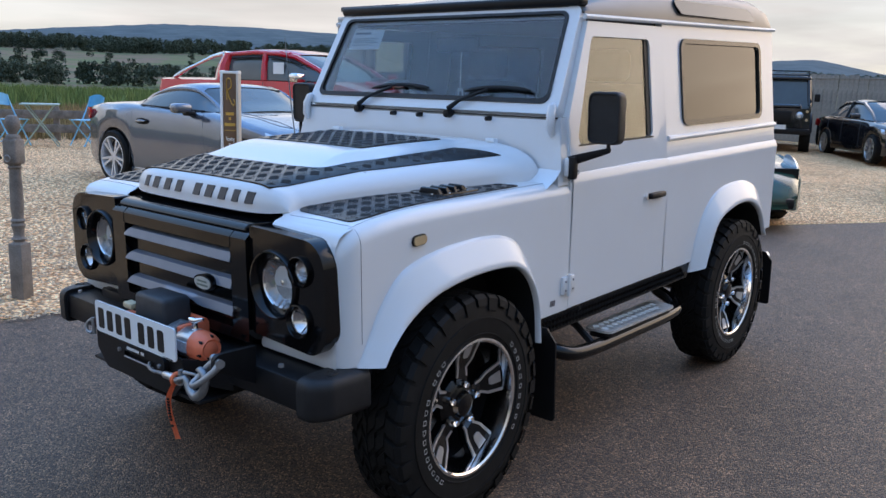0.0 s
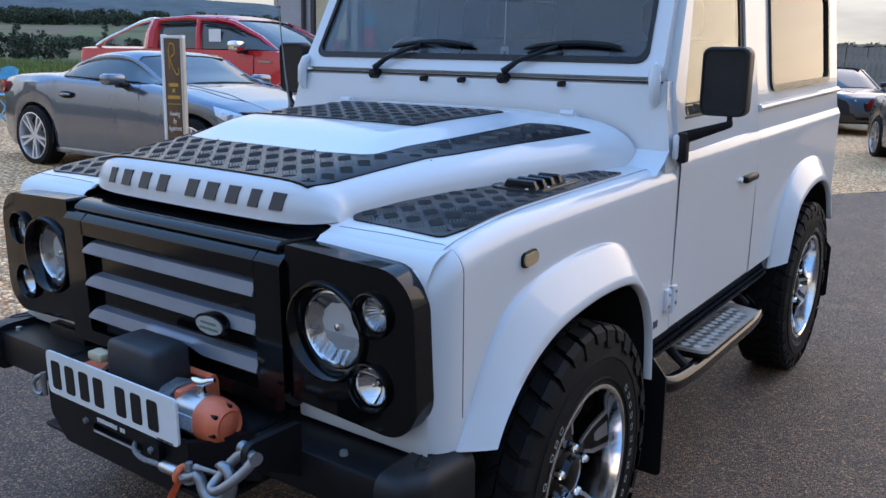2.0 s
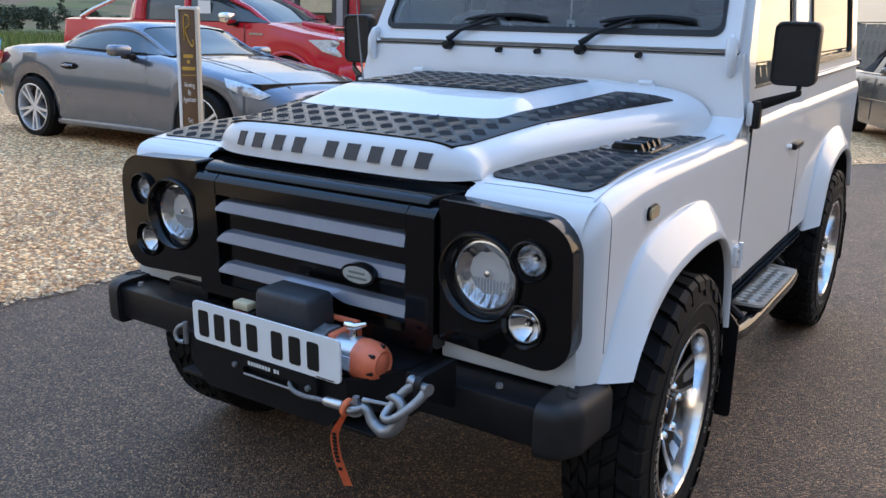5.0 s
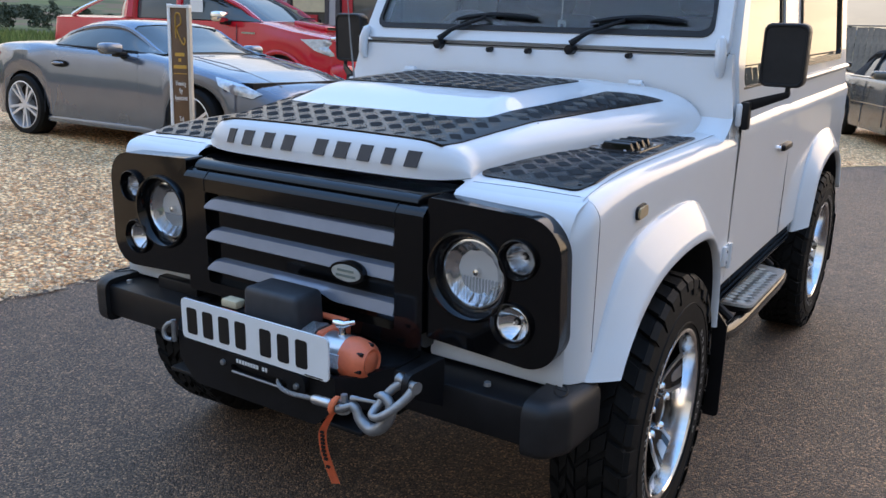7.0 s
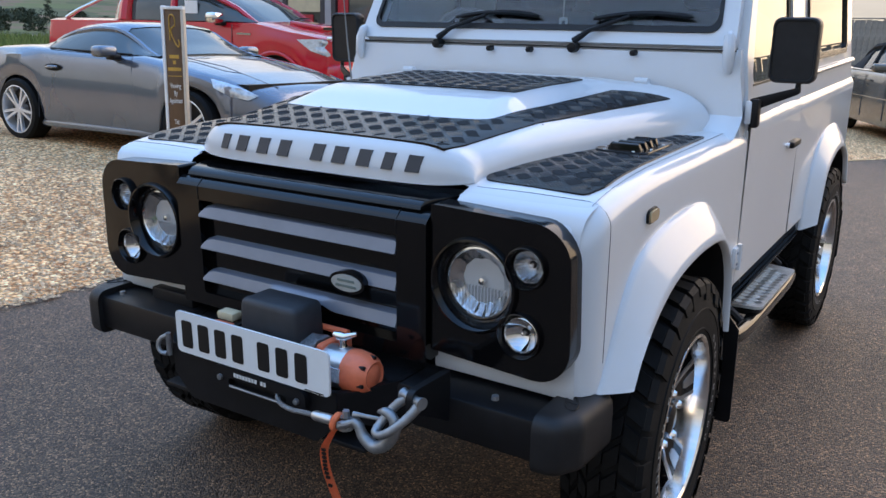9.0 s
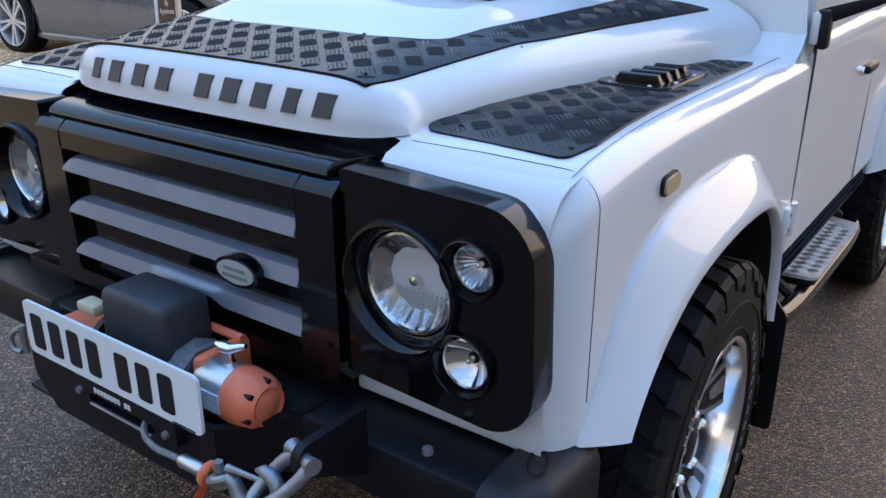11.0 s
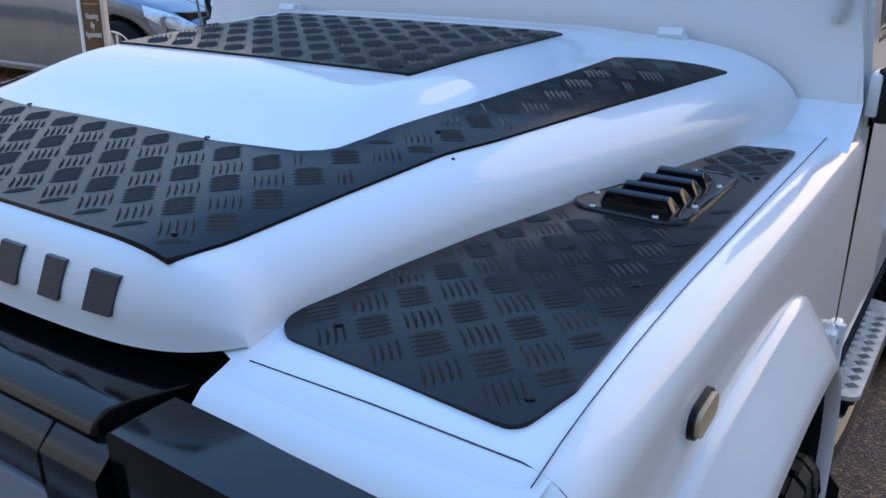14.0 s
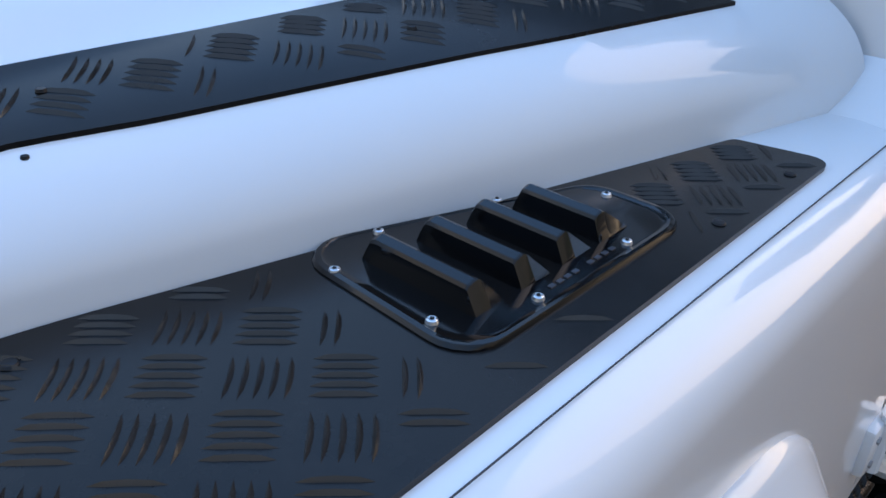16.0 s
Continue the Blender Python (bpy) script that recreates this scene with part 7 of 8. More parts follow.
def low_sports():
    """A rounded rear-engined sports car, seen from its nose."""
    ob = thing("green_sports_car", "dark green rounded sports car with oval lamps", "car")
    L, xs, r = 4.3, (0.9, 3.3), 0.32
    deck = [(0, 0.45), (0.1, 0.70), (0.7, 0.90), (1.5, 0.90), (2.6, 0.88), (3.2, 0.80), (3.8, 0.68), (4.15, 0.52), (4.3, 0.36)]
    half = [(0, 0.60), (0.4, 0.84), (0.9, 0.89), (2.0, 0.84), (3.3, 0.87), (3.9, 0.78), (4.2, 0.58), (4.3, 0.42)]
    low = [(0, 0.3), (0.4, 0.19), (4.0, 0.18), (4.3, 0.24)]
    part("body", car_shell(L, 90, deck, half, low, xs, 0.36, 0.05, 0.90), PAINT_GREEN, ob, smooth=60)
    gh = [(0.5, 0.62, 0.86, 0.3, 0.90), (1.2, 0.74, 0.90, 0.52, 1.20), (1.8, 0.76, 0.90, 0.56, 1.29), (2.2, 0.75, 0.89, 0.54, 1.24), (2.75, 0.68, 0.88, 0.58, 0.92)]
    part("cabin_glass", grid(greenhouse(gh), caps=True), CARGLASS, ob, smooth=60)
    part("roof", grid([[row[k] for k in range(2, 9)] for row in greenhouse(gh, 0.01)[:4]]), PAINT_GREEN, ob, smooth=60)
    for sd in (-1, 1):
        part("headlamp", lamp_patch([(3.83 + 0.16 * math.cos(a) - 0.05 * math.sin(a), sd * (0.66 + 0.02 * math.sin(a)), 0.665 + 0.13 * math.sin(a) - 0.05 * math.cos(a)) for a in [k * math.pi / 9 for k in range(18)]], HEADCLEAR, (0.05, sd * 0.05, 0.02)), HEADCLEAR, ob, "oval clear headlamp")
        part("door_mirror", box(2.5, 2.62, sd * 0.93 - 0.1, sd * 0.93 + 0.1, 0.90, 1.0, 0.04, 3), CHROME, ob)
    part("lower_grille", box(4.18, 4.30, -0.5, 0.5, 0.24, 0.36, 0.03), SATIN, ob)
    part("underbody", box(0.3, 4.0, -0.68, 0.68, 0.18, 0.66), SATIN, ob)
    put_wheels(ob, xs, 0.77, r, 0.22, 5, ALLOY)
    return ob


gs = low_sports()
gs.matrix_world = pose(-4.06, 9.75, ground_z(-1.3, 7.2), 0, 0, -42)


def old_off_roader():
    """A second boxy off-road car, black, with a roof rack."""
    ob = thing("black_off_road_car", "black boxy off-road car with roof rack near fence", "car")
    L, xs, r = 3.9, (0.65, 3.05), 0.39
    low_b = slab([(0, 0.55), (0.15, 0.55), (0.2, 0.8), (0.45, 0.95), (0.9, 0.95), (1.1, 0.8), (1.15, 0.55), (2.55, 0.55), (2.6, 0.8), (2.8, 0.95), (3.3, 0.95), (3.5, 0.8), (3.55, 0.6), (3.8, 0.6), (3.8, 1.12), (2.55, 1.16), (0, 1.16)], [], lambda x, z: (x, -0.80, z), (0, 1.6, 0))
    part("body", low_b, PAINT_BLACK, ob)
    part("bonnet", box(2.6, 3.78, -0.58, 0.58, 1.12, 1.22, 0.05, 3), PAINT_BLACK, ob)
    rows = [[(x, -y, z) for y, z in ((0.78, 1.16), (0.70, 1.86))] + [(x, y, z) for y, z in ((0.70, 1.86), (0.78, 1.16))] for x in (0.02, 2.35)]
    rows.append([(2.62, -0.78, 1.16), (2.36, -0.70, 1.86), (2.36, 0.70, 1.86), (2.62, 0.78, 1.16)])
    part("cabin_glass", grid(rows, caps=True), CARGLASS, ob)
    part("roof", box(-0.02, 2.45, -0.74, 0.74, 1.84, 1.95, 0.05, 3), PAINT_BLACK, ob)
    for s in (-1, 1):
        part("pillar", tube([(2.60, s * 0.76, 1.18), (2.38, s * 0.69, 1.86)], 0.05, 6), PAINT_BLACK, ob)
        part("pillar", tube([(1.55, s * 0.79, 1.16), (1.5, s * 0.71, 1.86)], 0.06, 6), PAINT_BLACK, ob)
        part("headlamp", revolve([(0.0001, 3.86), (0.06, 3.85), (0.09, 3.82), (0.10, 3.79)], "x", 20, (0, s * 0.55, 0.95)), HEADCLEAR, ob, "round clear headlamp")
        for z in (1.05, 0.84):
            part("side_lamp", revolve([(0.0001, 3.84), (0.035, 3.83), (0.04, 3.79)], "x", 12, (0, s * 0.72, z)), AMBER, ob)
        part("wheel_arch", tube([(3.05 + 0.46 * math.cos(a), s * 0.82, 0.52 + 0.46 * math.sin(a)) for a in [math.pi * k / 10 for k in range(11)]], 0.05, 6), SATIN, ob)
        part("wheel_arch", tube([(0.65 + 0.46 * math.cos(a), s * 0.82, 0.52 + 0.46 * math.sin(a)) for a in [math.pi * k / 10 for k in range(11)]], 0.05, 6), SATIN, ob)
        part("door_mirror", box(2.5, 2.55, s * 0.93 - 0.07, s * 0.93 + 0.07, 1.30, 1.50, 0.02), SATIN, ob)
        part("rack_rail", tube([(0.1, s * 0.68, 2.08), (2.4, s * 0.68, 2.08)], 0.018, 6), SATIN, ob)
        part("rack_rail", tube([(0.1, s * 0.68, 2.00), (2.4, s * 0.68, 2.00)], 0.014, 6), SATIN, ob)
        for k in range(6):
            part("rack_post", tube([(0.2 + k * 0.42, s * 0.68, 1.94), (0.2 + k * 0.42, s * 0.68, 2.08)], 0.012, 6), SATIN, ob)
    for k in range(7):
        part("rack_bar", tube([(0.15 + k * 0.37, -0.68, 2.0), (0.15 + k * 0.37, 0.68, 2.0)], 0.014, 6), STEEL, ob)
    part("rack_rail", tube([(2.4, -0.68, 2.08), (2.4, 0.68, 2.08)], 0.018, 6), SATIN, ob)
    part("grille", box(3.78, 3.83, -0.36, 0.36, 0.72, 1.05, 0.02), SATIN, ob)
    part("front_bumper", box(3.80, 3.98, -0.82, 0.82, 0.48, 0.62, 0.02), SATIN, ob)
    part("number_plate", box(3.98, 3.99, -0.26, 0.26, 0.60, 0.71), PLATEW, ob)
    put_wheels(ob, xs, 0.72, r, 0.26, 5, SATIN)
    return ob


bo = old_off_roader()
bo.matrix_world = pose(-6.42, 23.3, ground_z(-4.5, 18), 0, 0, -72)

# ---- sign, post, table and chairs ----
WOOD = mat("weathered_grey_wood", (0.26, 0.23, 0.20), 0.75, dark=(0.13, 0.115, 0.10), scale=9, bump=0.35, bump_scale=90, fine=0.25)
BROWN = mat("brown_sign_face", (0.13, 0.075, 0.04), 0.5, vary=0.12, scale=6)
GOLD = mat("gold_lettering", (0.55, 0.33, 0.06), 0.4, vary=0.1)
BLUE = mat("pale_blue_enamel", (0.22, 0.55, 0.80), 0.45, vary=0.1, scale=14, bump=0.05)


def lettering(words, size, at, material, parent, squeeze=1.0):
    """Flat raised words facing -y, centred at a point."""
    cu = bpy.data.curves.new("lettering", "FONT")
    cu.body, cu.size, cu.extrude, cu.align_x, cu.align_y = words, size, 0.0015, "CENTER", "CENTER"
    tmp = bpy.data.objects.new("lettering", cu)
    me = bpy.data.meshes.new_from_object(tmp)
    bpy.data.objects.remove(tmp)
    bpy.data.curves.remove(cu)
    b = bmesh.new()
    b.from_mesh(me)
    bpy.data.meshes.remove(me)
    b.transform(Matrix.Translation(at) @ Matrix.Rotation(radians(90), 4, "X") @ Matrix.Diagonal((squeeze, 1, 1, 1)))
    part("lettering", b, material, parent, smooth=0)


def board_sign():
    ob = thing("sign_board", "tall brown board sign with gold and cream lettering", "sign")
    part("panel", box(-0.12, 0.12, -0.02, 0.02, 0.10, 1.40, 0.004), BROWN, ob)
    for s in (-1, 1):
        part("post", box(s * 0.142 - 0.022, s * 0.142 + 0.022, -0.028, 0.028, 0.0, 1.43, 0.006), PLATEW if s < 0 else mat("cream_post", (0.55, 0.5, 0.42), 0.5, vary=0.1), ob, "pale sign post")
    part("cap", box(-0.165, 0.165, -0.03, 0.03, 1.40, 1.425, 0.004), PLATEW, ob)
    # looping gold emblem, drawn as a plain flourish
    part("emblem", tube(smooth_path([(-0.045, -0.023, 1.16), (-0.045, -0.023, 1.34), (0.02, -0.023, 1.35), (0.03, -0.023, 1.28), (-0.03, -0.023, 1.24), (0.02, -0.023, 1.15), (0.07, -0.023, 1.11), (0.09, -0.023, 1.14), (0.075, -0.023, 1.165)], 6), 0.007, 6), GOLD, ob, "looping gold emblem")
    for z, w in ((1.03, 0.14), (0.985, 0.04), (0.93, 0.19)):
        part("print_bar", box(-w / 2, w / 2, -0.0225, -0.019, z - 0.014, z + 0.014), GOLD, ob)
    part("rule", box(-0.10, 0.10, -0.0225, -0.019, 0.872, 0.878), GOLD, ob)
    for z, words in ((0.795, "Viewing"), (0.735, "By"), (0.675, "Appointment"), (0.50, "Tel:")):
        lettering(words, 0.058, (0, -0.0215, z), WHITEINK, ob, 0.62 if len(words) > 9 else 0.85)
    for z, w in ((0.42, 0.12), (0.34, 0.13)):
        part("print_bar", box(-w / 2, w / 2, -0.0225, -0.019, z - 0.018, z + 0.018), WHITEINK, ob)
    return ob


sg = board_sign()
sg.matrix_world = pose(-4.16, 2.58, ground_z(-4.16, 2.58) + 0.01, 0, 0, 28) @ Matrix.Diagonal((0.56, 1, 0.98, 1))


def turned_post():
    ob = thing("bollard_post", "weathered grey turned wooden post with ball top", "post")
    w = 0.047
    part("foot", box(-w, w, -w, w, 0, 0.36, 0.006), WOOD, ob)
    part("shaft", revolve([(0.02, 0.355), (w * 0.98, 0.36), (w * 0.70, 0.372), (w * 0.98, 0.388), (w * 0.72, 0.402), (w * 0.66, 0.42), (w * 0.74, 0.45), (w * 0.92, 0.475), (w * 0.75, 0.49), (w * 0.92, 0.505), (w * 0.72, 0.52), (w * 0.85, 0.60), (w * 0.80, 0.72), (w * 0.72, 0.83), (w * 0.92, 0.842), (w * 0.76, 0.852), (w * 0.94, 0.862), (0.02, 0.866)], "z", 24), WOOD, ob)
    part("head", box(-w, w, -w, w, 0.862, 1.02, 0.014, 3), WOOD, ob)
    part("ball", revolve([(0.0001, 1.165), (0.028, 1.158), (0.042, 1.138), (0.047, 1.112), (0.043, 1.085), (0.027, 1.062), (0.024, 1.048), (0.042, 1.035), (0.044, 1.02)], "z", 24), WOOD, ob)
    part("rope_ring", tube([(0.0 + 0.02 * math.cos(a), -w - 0.015, 0.90 + 0.02 * math.sin(a)) for a in [k * math.pi / 8 for k in range(16)]], 0.004, 6, closed=True), STEEL, ob)
    return ob


ps = turned_post()
ps.matrix_world = pose(-2.98, 0.14, ground_z(-3.0, 0.14) + 0.005, 0, 0, 28)
copy_thing(ps, pose(-3.35, -3.0, ground_z(-3.35, -3.0) + 0.005, 0, 0, 10))
rope = thing("barrier_rope", "dark rope sagging between two wooden posts", "rope")
rp = [Vector((-3.0, 0.07, 0.93)).lerp(Vector((-3.35, -2.93, 0.93)), k / 20) - Vector((0, 0, 0.45 * 4 * (k / 20) * (1 - k / 20))) for k in range(21)]
part("cord", tube(rp, 0.013, 8), mat("dark_rope", (0.04, 0.033, 0.026), 0.9, vary=0.3, scale=90, bump=0.6, bump_scale=400), rope)


def folding_chair():
    ob = thing("folding_chair", "pale blue folding metal garden chair on the gravel", "chair", "chairs round the garden table")
    for s in (-1, 1):
        part("leg", tube([(s * 0.19, 0.20, 0.0), (s * 0.19, -0.06, 0.44), (s * 0.19, -0.20, 0.72), (s * 0.185, -0.24, 0.84)], 0.012, 6), BLUE, ob)
        part("leg", tube([(s * 0.165, -0.22, 0.0), (s * 0.165, 0.18, 0.445)], 0.012, 6), BLUE, ob)
    b = bmesh.new()
    rows = [[(lerp(-0.2, 0.2, k / 12), -0.205 - 0.05 * (z - 0.68) * 3 - 0.03 * (1 - (2 * k / 12 - 1) ** 2), z + 0.045 * (1 - (2 * k / 12 - 1) ** 2) * (1 if z > 0.75 else 0.4)) for k in range(13)] for z in (0.66, 0.74, 0.84)]
    g = grid(rows)
    bmesh.ops.solidify(g, geom=g.faces[:], thickness=0.012)
    part("backrest", g, BLUE, ob)
    for k in range(5):
        part("seat_slat", box(-0.19, 0.19, -0.18 + k * 0.08, -0.12 + k * 0.08, 0.438, 0.452, 0.003), BLUE, ob)
    part("crossbar", tube([(-0.165, -0.16, 0.07), (0.165, -0.16, 0.07)], 0.009, 6), BLUE, ob)
    return ob


def garden_table():
    ob = thing("garden_table", "small pale folding metal garden table", "table")
    PALE = mat("pale_green_enamel", (0.34, 0.44, 0.38), 0.5, vary=0.1, scale=14)
    part("tabletop", box(-0.32, 0.32, -0.30, 0.30, 0.69, 0.712, 0.006), PALE, ob)
    for s in (-1, 1):
        part("leg", tube([(s * 0.26, -0.27, 0.0), (s * 0.26, 0.22, 0.69)], 0.013, 6), PALE, ob)
        part("leg", tube([(s * 0.24, 0.27, 0.0), (s * 0.24, -0.22, 0.69)], 0.013, 6), PALE, ob)
        part("crossbar", tube([(-0.26, s * 0.20, 0.10), (0.26, s * 0.20, 0.10)], 0.009, 6), PALE, ob)
    return ob


def low_rail():
    """A low weathered board rail between the gravel and the rough grass."""
    ob = thing("low_rail", "low weathered timber board rail behind the garden table", "rail")
    a, b = Vector((-15.6, 1.6)), Vector((-9.6, 10.4))
    yaw = math.atan2(b.y - a.y, b.x - a.x)
    m_ = Matrix.Translation((a.x, a.y, ground_z(-13, 5))) @ Matrix.Rotation(yaw, 4, "Z")
    n = (b - a).length
    for z in (0.16, 0.42):
        part("board", box(0, n, -0.02, 0.02, z, z + 0.15, 0.006), WOOD, ob, m=m_)
    for k in range(6):
        part("post", box(n * k / 5 - 0.05, n * k / 5 + 0.05, 0.02, 0.12, 0, 0.64, 0.008), WOOD, ob, m=m_)


low_rail()
tb = garden_table()
TX, TY = -12.25, 4.30
tb.matrix_world = pose(TX + 0.05, TY + 0.10, ground_z(TX, TY) + 0.012, 0, 0, -27)
ch = folding_chair()
ch.matrix_world = pose(TX - 0.10, TY - 0.32, ground_z(TX, TY) + 0.012, 0, 0, -66)
copy_thing(ch, pose(TX + 0.37, TY + 0.74, ground_z(TX, TY) + 0.012, 0, 0, 190))


# ---- building ----
CLAD = mat("pale_grey_cladding", (0.42, 0.42, 0.43), 0.55, vary=0.06, scale=3, bump=0.05)
FRAME = mat("dark_grey_frame", (0.05, 0.052, 0.058), 0.4, vary=0.1, scale=8)
SHOPGLASS = mat("shop_glass", (0.10, 0.10, 0.085), 0.03, spec=0.8, vary=0.2, scale=1.5)
POSTER = mat("red_poster", (0.5, 0.03, 0.04), 0.5, vary=0.2, scale=12)
CREAM = mat("cream_blind", (0.62, 0.55, 0.36), 0.6, vary=0.1, scale=5)


def building():
    ob = thing("showroom", "single-storey pale grey showroom with dark framed glazing", "building")
    bx, by, gz = -11.85, 10.3, 0.16
    bl = bx + 0.78
    w = part("wall", slab([(bl, gz - 0.3), (bx + 6, gz - 0.3), (bx + 6, 2.96), (bl, 2.96)], [[(bx + 1.62, gz), (bx + 1.62, 2.75), (bx + 2.62, 2.75), (bx + 2.62, gz)], [(bx + 2.80, gz), (bx + 2.80, 2.75), (bx + 5.6, 2.75), (bx + 5.6, gz)]], lambda x, z: (x, by, z), (0, 0.2, 0)), CLAD, ob)
    part("wall", box(bl, bl + 0.2, by + 0.2, by + 8, gz - 0.3, 2.96), CLAD, ob)
    part("wall", box(bx + 5.8, bx + 6, by + 0.2, by + 8, gz - 0.3, 2.96), CLAD, ob)
    part("wall", box(bl, bx + 6, by + 8, by + 8.2, gz - 0.3, 2.96), CLAD, ob)
    part("roof", box(bl - 0.04, bx + 6.08, by - 0.06, by + 8.25, 2.96, 3.06, 0.02), FRAME, ob)
    d = part("door", box(bx + 1.68, bx + 2.56, by + 0.05, by + 0.09, gz + 0.02, 2.68), SHOPGLASS, ob, "glazed entrance door")
    for x in (bx + 1.65, bx + 2.59):
        part("frame", box(x - 0.05, x + 0.05, by - 0.01, by + 0.12, gz, 2.75), FRAME, d)
    part("frame", box(bx + 1.6, bx + 2.64, by - 0.012, by + 0.12, 2.68, 2.78), FRAME, d)
    part("door_handle", tube([(bx + 2.46, by - 0.04, gz + 0.85), (bx + 2.46, by - 0.04, gz + 1.45)], 0.02, 8), SATIN, d)
    part("blind", box(bx + 1.72, bx + 2.52, by + 0.02, by + 0.045, 1.75, 2.66), CREAM, d, "cream door blind")
    part("poster", box(bx + 2.10, bx + 2.34, by + 0.015, by + 0.04, 1.38, 1.70), POSTER, d)
    for k in range(2):
        x0 = bx + 2.90 + k * 1.38
        g = part("window", box(x0, x0 + 1.22, by + 0.06, by + 0.10, gz + 0.1, 2.68), SHOPGLASS, ob)
        part("frame", box(x0 - 0.10, x0, by - 0.01, by + 0.14, gz, 2.75), FRAME, g)
        part("frame", box(x0, x0 + 1.22, by - 0.01, by + 0.14, gz, gz + 0.14), FRAME, g)
        part("frame", box(x0, x0 + 1.22, by - 0.01, by + 0.14, 2.66, 2.75), FRAME, g)
    part("poster", box(bx + 2.92, bx + 3.16, by + 0.035, by + 0.055, 1.62, 1.98), POSTER, ob)
    part("poster", box(bx + 2.92, bx + 3.16, by + 0.035, by + 0.055, 1.98, 2.22), mat("blue_poster", (0.10, 0.30, 0.42), 0.5, vary=0.2, scale=12), ob)
    part("downpipe", tube([(bx + 1.45, by - 0.05, gz), (bx + 1.45, by - 0.05, 2.96)], 0.045, 8), FRAME, ob)
    return ob


building()


def ac_unit():
    ob = thing("air_conditioner", "off-white ribbed outdoor air conditioning unit on the showroom wall", "air conditioner")
    AC = mat("off_white_metal", (0.62, 0.61, 0.56), 0.5, vary=0.05, scale=6)
    part("case", box(-0.40, 0.0, 0.0, 0.80, 0.0, 0.48, 0.02, 2), AC, ob)
    for k in range(9):
        part("fin", box(-0.375 + k * 0.028, -0.36 + k * 0.028, -0.012, 0.004, 0.04, 0.44), AC, ob)
    part("panel", box(-0.11, -0.02, -0.006, 0.004, 0.05, 0.43, 0.002), AC, ob)
    part("fan_grille", revolve([(0.0001, -0.415), (0.06, -0.415), (0.19, -0.408), (0.205, -0.40)], "x", 28, (0, 0.36, 0.24)), FRAME, ob)
    for y in (0.1, 0.7):
        part("bracket", tube([(-0.40, y, -0.02), (0.02, y, -0.02), (0.02, y, -0.30)], 0.018, 6), FRAME, ob)
    part("pipe", tube([(0.0, 0.05, 0.10), (0.03, 0.04, 0.0), (0.03, 0.04, -0.9)], 0.02, 6), FRAME, ob)
    return ob


ac_unit().matrix_world = pose(-11.09, 10.5, 2.41)


# ---- fence ----
FENCEM = mat("grey_fence_boards", (0.36, 0.33, 0.285), 0.85, dark=(0.21, 0.196, 0.175), scale=5, bump=0.3, bump_scale=60, fine=0.2, coords="Object")


def fence():
    ob = thing("board_fence", "tall weathered grey close-board timber fence", "fence")
    rng = random.Random(8)
    a, b = Vector((-19.5, 27.5)), Vector((15, 20.5))
    d = (b - a).normalized()
    yaw = math.atan2(d.y, d.x)
    n = 235
    proto = []
    for w, h in ((0.142, 2.08), (0.140, 2.10), (0.143, 2.06)):
        bm = box(-w / 2, w / 2, -0.011, 0.011, 0, h, 0.003, 1)
        me = bpy.data.meshes.new("board")
        finish(bm, 30).to_mesh(me)
        bm.free()
        me.materials.append(FENCEM)
        proto.append(me)
    for k in range(n):
        p = a + d * (0.1468 * (k + 0.5))
        o = new("board", proto[rng.randrange(3)])
        o.parent = ob
        o.matrix_basis = pose(p.x, p.y, ground_z(p.x, p.y) - 0.02 + rng.uniform(-0.01, 0.012), 0, rng.uniform(-0.5, 0.5), math.degrees(yaw) + rng.uniform(-2.5, 2.5))
    gz = 0.03
    for z in (0.35, 1.65):
        part("rail", box(0, (b - a).length, 0.02, 0.07, z, z + 0.08), FENCEM, ob, m=Matrix.Translation((a.x, a.y, gz)) @ Matrix.Rotation(yaw, 4, "Z"))
    part("cap_rail", box(0, (b - a).length, -0.03, 0.06, 2.10, 2.135, 0.006), FENCEM, ob, m=Matrix.Translation((a.x, a.y, gz)) @ Matrix.Rotation(yaw, 4, "Z"))
    part("notice", box(0, 0.42, -0.035, -0.025, 0, 0.5), PLATEW, ob, "pale notice board", m=pose(-0.15, 23.45, gz + 1.2, 0, 0, math.degrees(yaw)))
    return ob


fence()

# ---- vegetation ----
LEAF = mat("leaf_green", (0.085, 0.105, 0.072), 0.9, dark=(0.060, 0.078, 0.056), scale=0.02, island=0.2, spec=0.1)
GRASSM = mat("rough_grass", (0.26, 0.24, 0.10), 0.85, dark=(0.32, 0.21, 0.11), scale=0.5, island=0.35)
CROPM = mat("green_crop", (0.19, 0.24, 0.07), 0.8, dark=(0.12, 0.18, 0.05), scale=0.35, island=0.3)


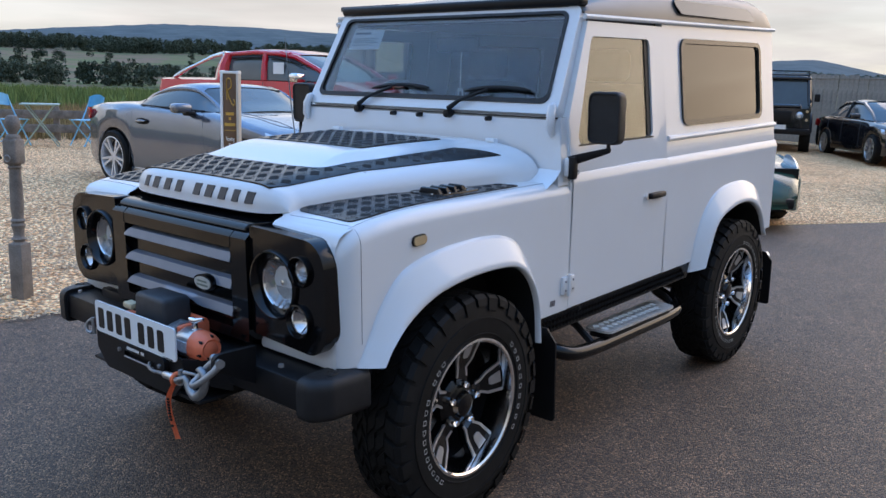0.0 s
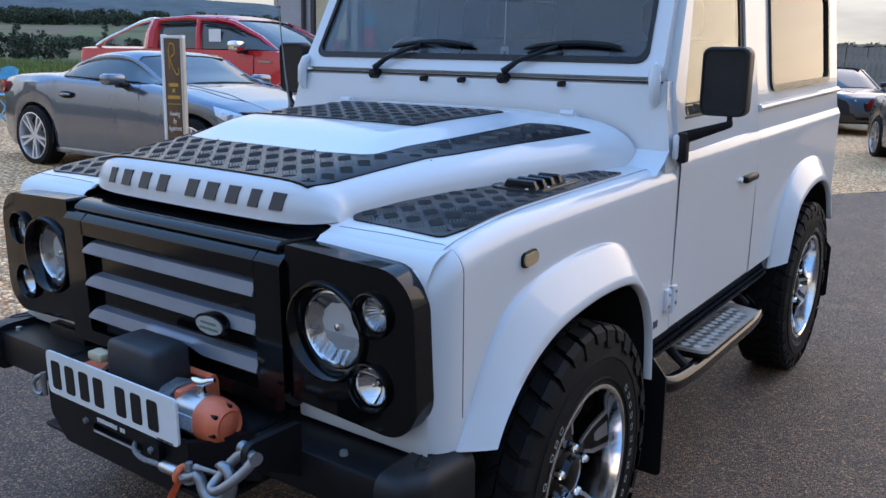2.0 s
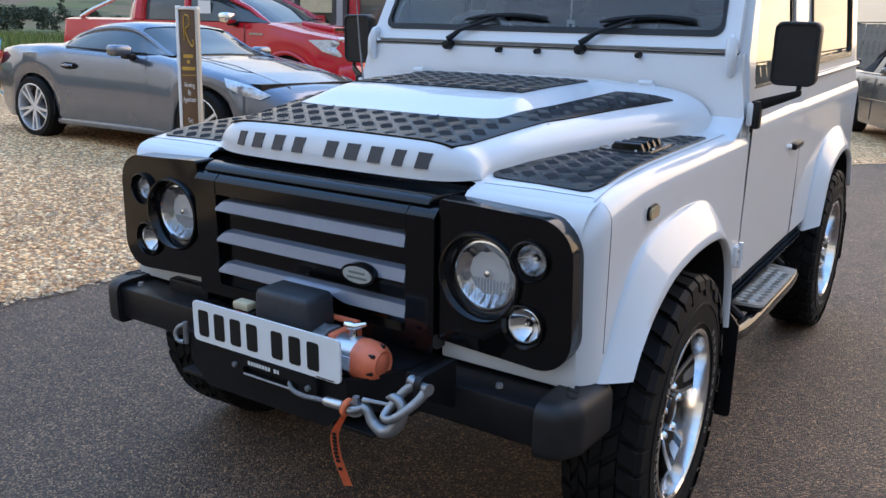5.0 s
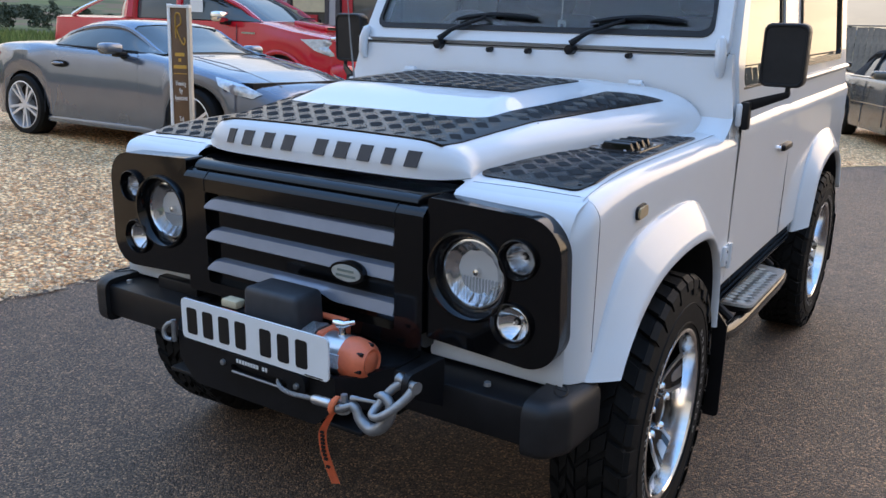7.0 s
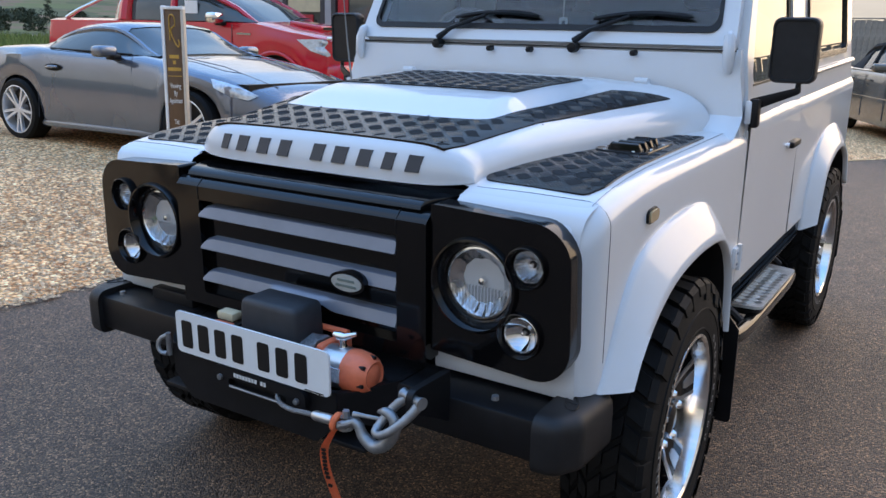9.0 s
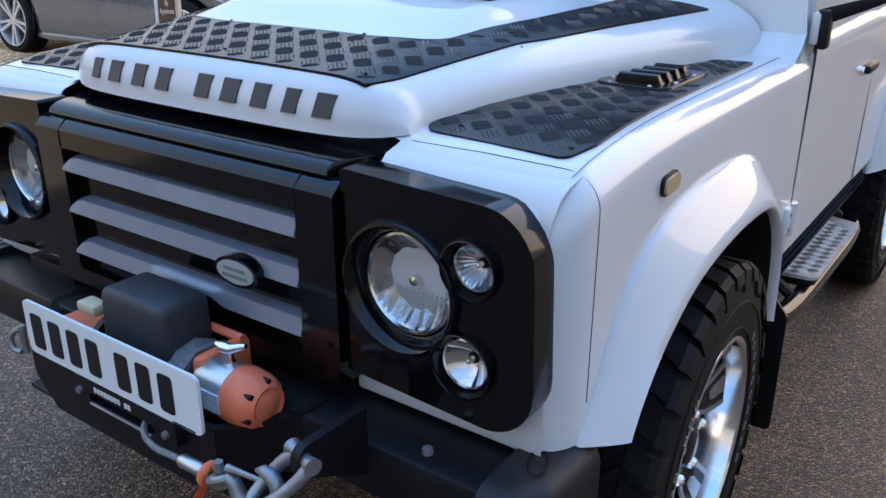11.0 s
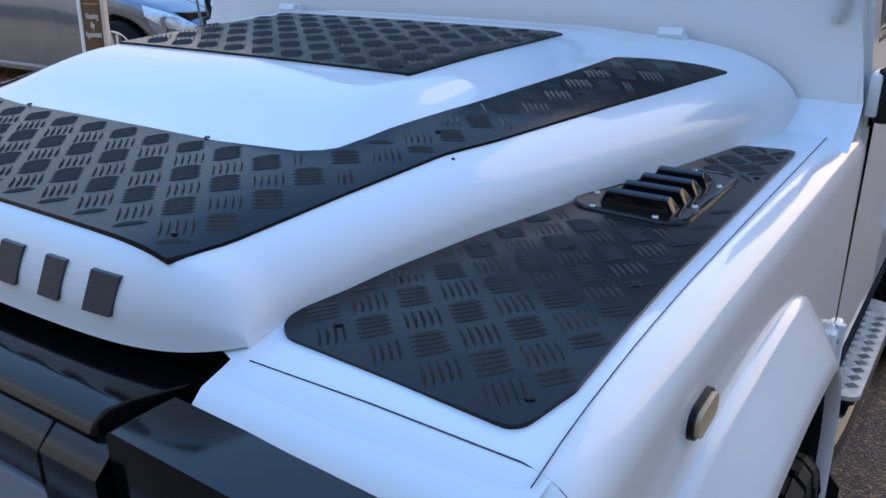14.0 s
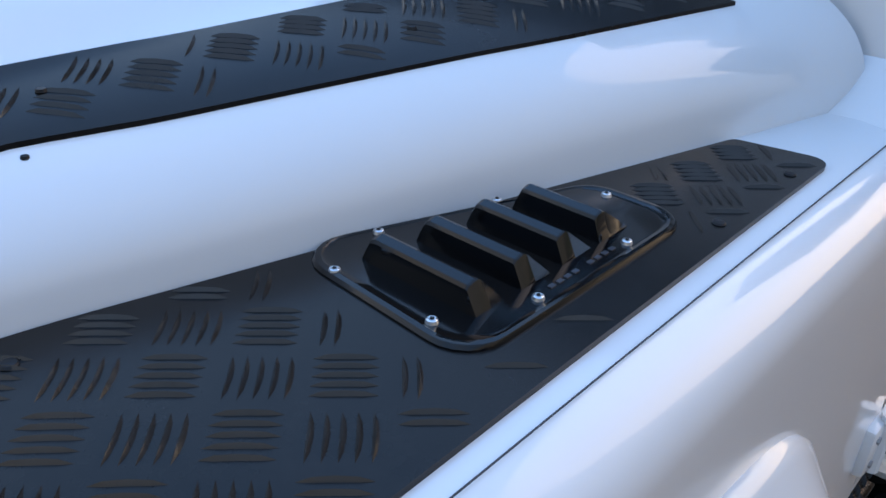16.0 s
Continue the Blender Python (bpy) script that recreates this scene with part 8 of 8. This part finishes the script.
def blades(count, place, h, w, rng):
    """Leaning grass blades as one mesh."""
    verts, faces = [], []
    for _ in range(count):
        x, y = place()
        z = max(terrain_z(x, y), ground_z(x, y) - 0.07) - 0.02
        a, lean, hh = rng.uniform(0, 6.283), rng.uniform(0.0, 0.45), h * rng.uniform(0.5, 1.15)
        c, s = math.cos(a) * w, math.sin(a) * w
        lx, ly = rng.uniform(-1, 1) * lean * hh, rng.uniform(-1, 1) * lean * hh
        k = len(verts)
        verts += [(x - c, y - s, z), (x + c, y + s, z), (x + c * 0.6 + lx * 0.4, y + s * 0.6 + ly * 0.4, z + hh * 0.6), (x + lx, y + ly, z + hh), (x - c * 0.6 + lx * 0.4, y - s * 0.6 + ly * 0.4, z + hh * 0.6)]
        faces.append((k, k + 1, k + 2, k + 3, k + 4))
    me = bpy.data.meshes.new("blades")
    me.from_pydata(verts, [], faces)
    return me


def stuff(name, me, material, label, category):
    me.materials.append(material)
    return tagged(new(name, me), label, category, kind="stuff")


rg = random.Random(12)


def band(r0, r1, a0, a1):
    def f():
        r = math.sqrt(rg.uniform(r0 * r0, r1 * r1))
        a = radians(rg.uniform(a0, a1))
        return r * math.sin(a), r * math.cos(a)
    return f


stuff("rough_grass", blades(26000, band(14.5, 26, -95, -48), 0.50, 0.022, rg), GRASSM, "dry brown and green rough grass at the lot's edge", "grass")
stuff("crop_field", blades(26000, band(26, 60, -95, -42), 0.80, 0.06, rg), CROPM, "even green standing crop beyond the rough grass", "crop")


def tree_mesh(rng, n, h, leafsize):
    """Crown of many small leaf clumps gathered on limbs, with gaps."""
    verts, faces = [], []
    lobes = [(rng.uniform(-0.34, 0.34) * h, rng.uniform(-0.34, 0.34) * h, rng.uniform(0.14, 0.82) * h, rng.uniform(0.17, 0.28) * h) for _ in range(11)]
    for _ in range(n):
        lx, ly, lz, lr = lobes[rng.randrange(11)]
        v = Vector((rng.gauss(0, 1), rng.gauss(0, 1), rng.gauss(0, 0.8))).normalized() * lr * rng.uniform(0.65, 1.05)
        p = Vector((lx, ly, lz)) + v
        u = Vector((rng.gauss(0, 1), rng.gauss(0, 1), rng.gauss(0, 1))).normalized() * leafsize * rng.uniform(0.6, 1.3)
        w = u.cross(Vector((rng.gauss(0, 1), rng.gauss(0, 1), rng.gauss(0, 1)))).normalized() * leafsize * rng.uniform(0.5, 1.0)
        k = len(verts)
        verts += [p - u, p - w * 0.7, p + u, p + w]
        faces.append((k, k + 1, k + 2, k + 3))
    return verts, faces


def far_trees():
    """Hedgerow trees and woods across the valley."""
    rng = random.Random(21)
    kinds = [tree_mesh(rng, 420, 1.0, 0.070) for _ in range(5)]
    verts, faces = [], []

    def add(x, y, h):
        vs, fs = kinds[rng.randrange(5)]
        z = terrain_z(x, y) - 0.04 * h
        a = rng.uniform(0, 6.28)
        c, s = math.cos(a) * h, math.sin(a) * h
        k = len(verts)
        verts.extend((x + p[0] * c - p[1] * s, y + p[0] * s + p[1] * c, z + p[2] * h) for p in vs)
        faces.extend(tuple(k + i for i in f) for f in fs)
    for r0, r1, count, h0, h1, a0, a1 in ((380, 440, 120, 6, 11, -84, -34), (620, 680, 80, 6, 11, -84, -30), (820, 900, 22, 14, 20, -84, -66), (860, 1250, 46, 7, 12, -84, -15), (1450, 1560, 380, 14, 22, -84, -10), (1600, 1820, 420, 16, 26, -84, -8), (700, 900, 40, 8, 12, -20, 6)):
        for _ in range(count):
            r, a = rng.uniform(r0, r1), radians(rng.uniform(a0, a1))
            add(r * math.sin(a), r * math.cos(a), rng.uniform(h0, h1))
    me = bpy.data.meshes.new("far_woods")
    me.from_pydata(verts, [], faces)
    stuff("far_woods", me, LEAF, "dark hedgerow trees and woods across the valley", "trees")


far_trees()


def pebbles():
    rng = random.Random(33)
    verts, faces = [], []
    base = [(1, 0, 0), (0, 1, 0), (-1, 0, 0), (0, -1, 0), (0.1, 0.1, 0.9), (0, 0, -0.5)]
    tri = [(0, 1, 4), (1, 2, 4), (2, 3, 4), (3, 0, 4)]
    for _ in range(26000):
        y = rng.uniform(-1.6, 5.5)
        x = edge_x(y) + 0.10 - abs(rng.gauss(0, 1.9))
        s = rng.uniform(0.006, 0.017)
        a = rng.uniform(0, 6.28)
        z = ground_z(x, y) + 0.013
        k = len(verts)
        sx, sy, sz = s * rng.uniform(0.7, 1.4), s * rng.uniform(0.6, 1.0), s * rng.uniform(0.5, 0.9)
        for px, py, pz in base[:5]:
            px, py = px * sx + rng.uniform(-0.2, 0.2) * s, py * sy + rng.uniform(-0.2, 0.2) * s
            verts.append((x + px * math.cos(a) - py * math.sin(a), y + px * math.sin(a) + py * math.cos(a), z + pz * sz))
        faces += [tuple(k + i for i in f) for f in tri]
    me = bpy.data.meshes.new("pebbles")
    me.from_pydata(verts, [], faces)
    stuff("gravel_stones", me, mat("gravel_stone", (0.72, 0.52, 0.33), 0.8, dark=(0.40, 0.27, 0.15), scale=30, island=0.45), "loose buff gravel stones spilling onto the asphalt edge", "gravel")


pebbles()
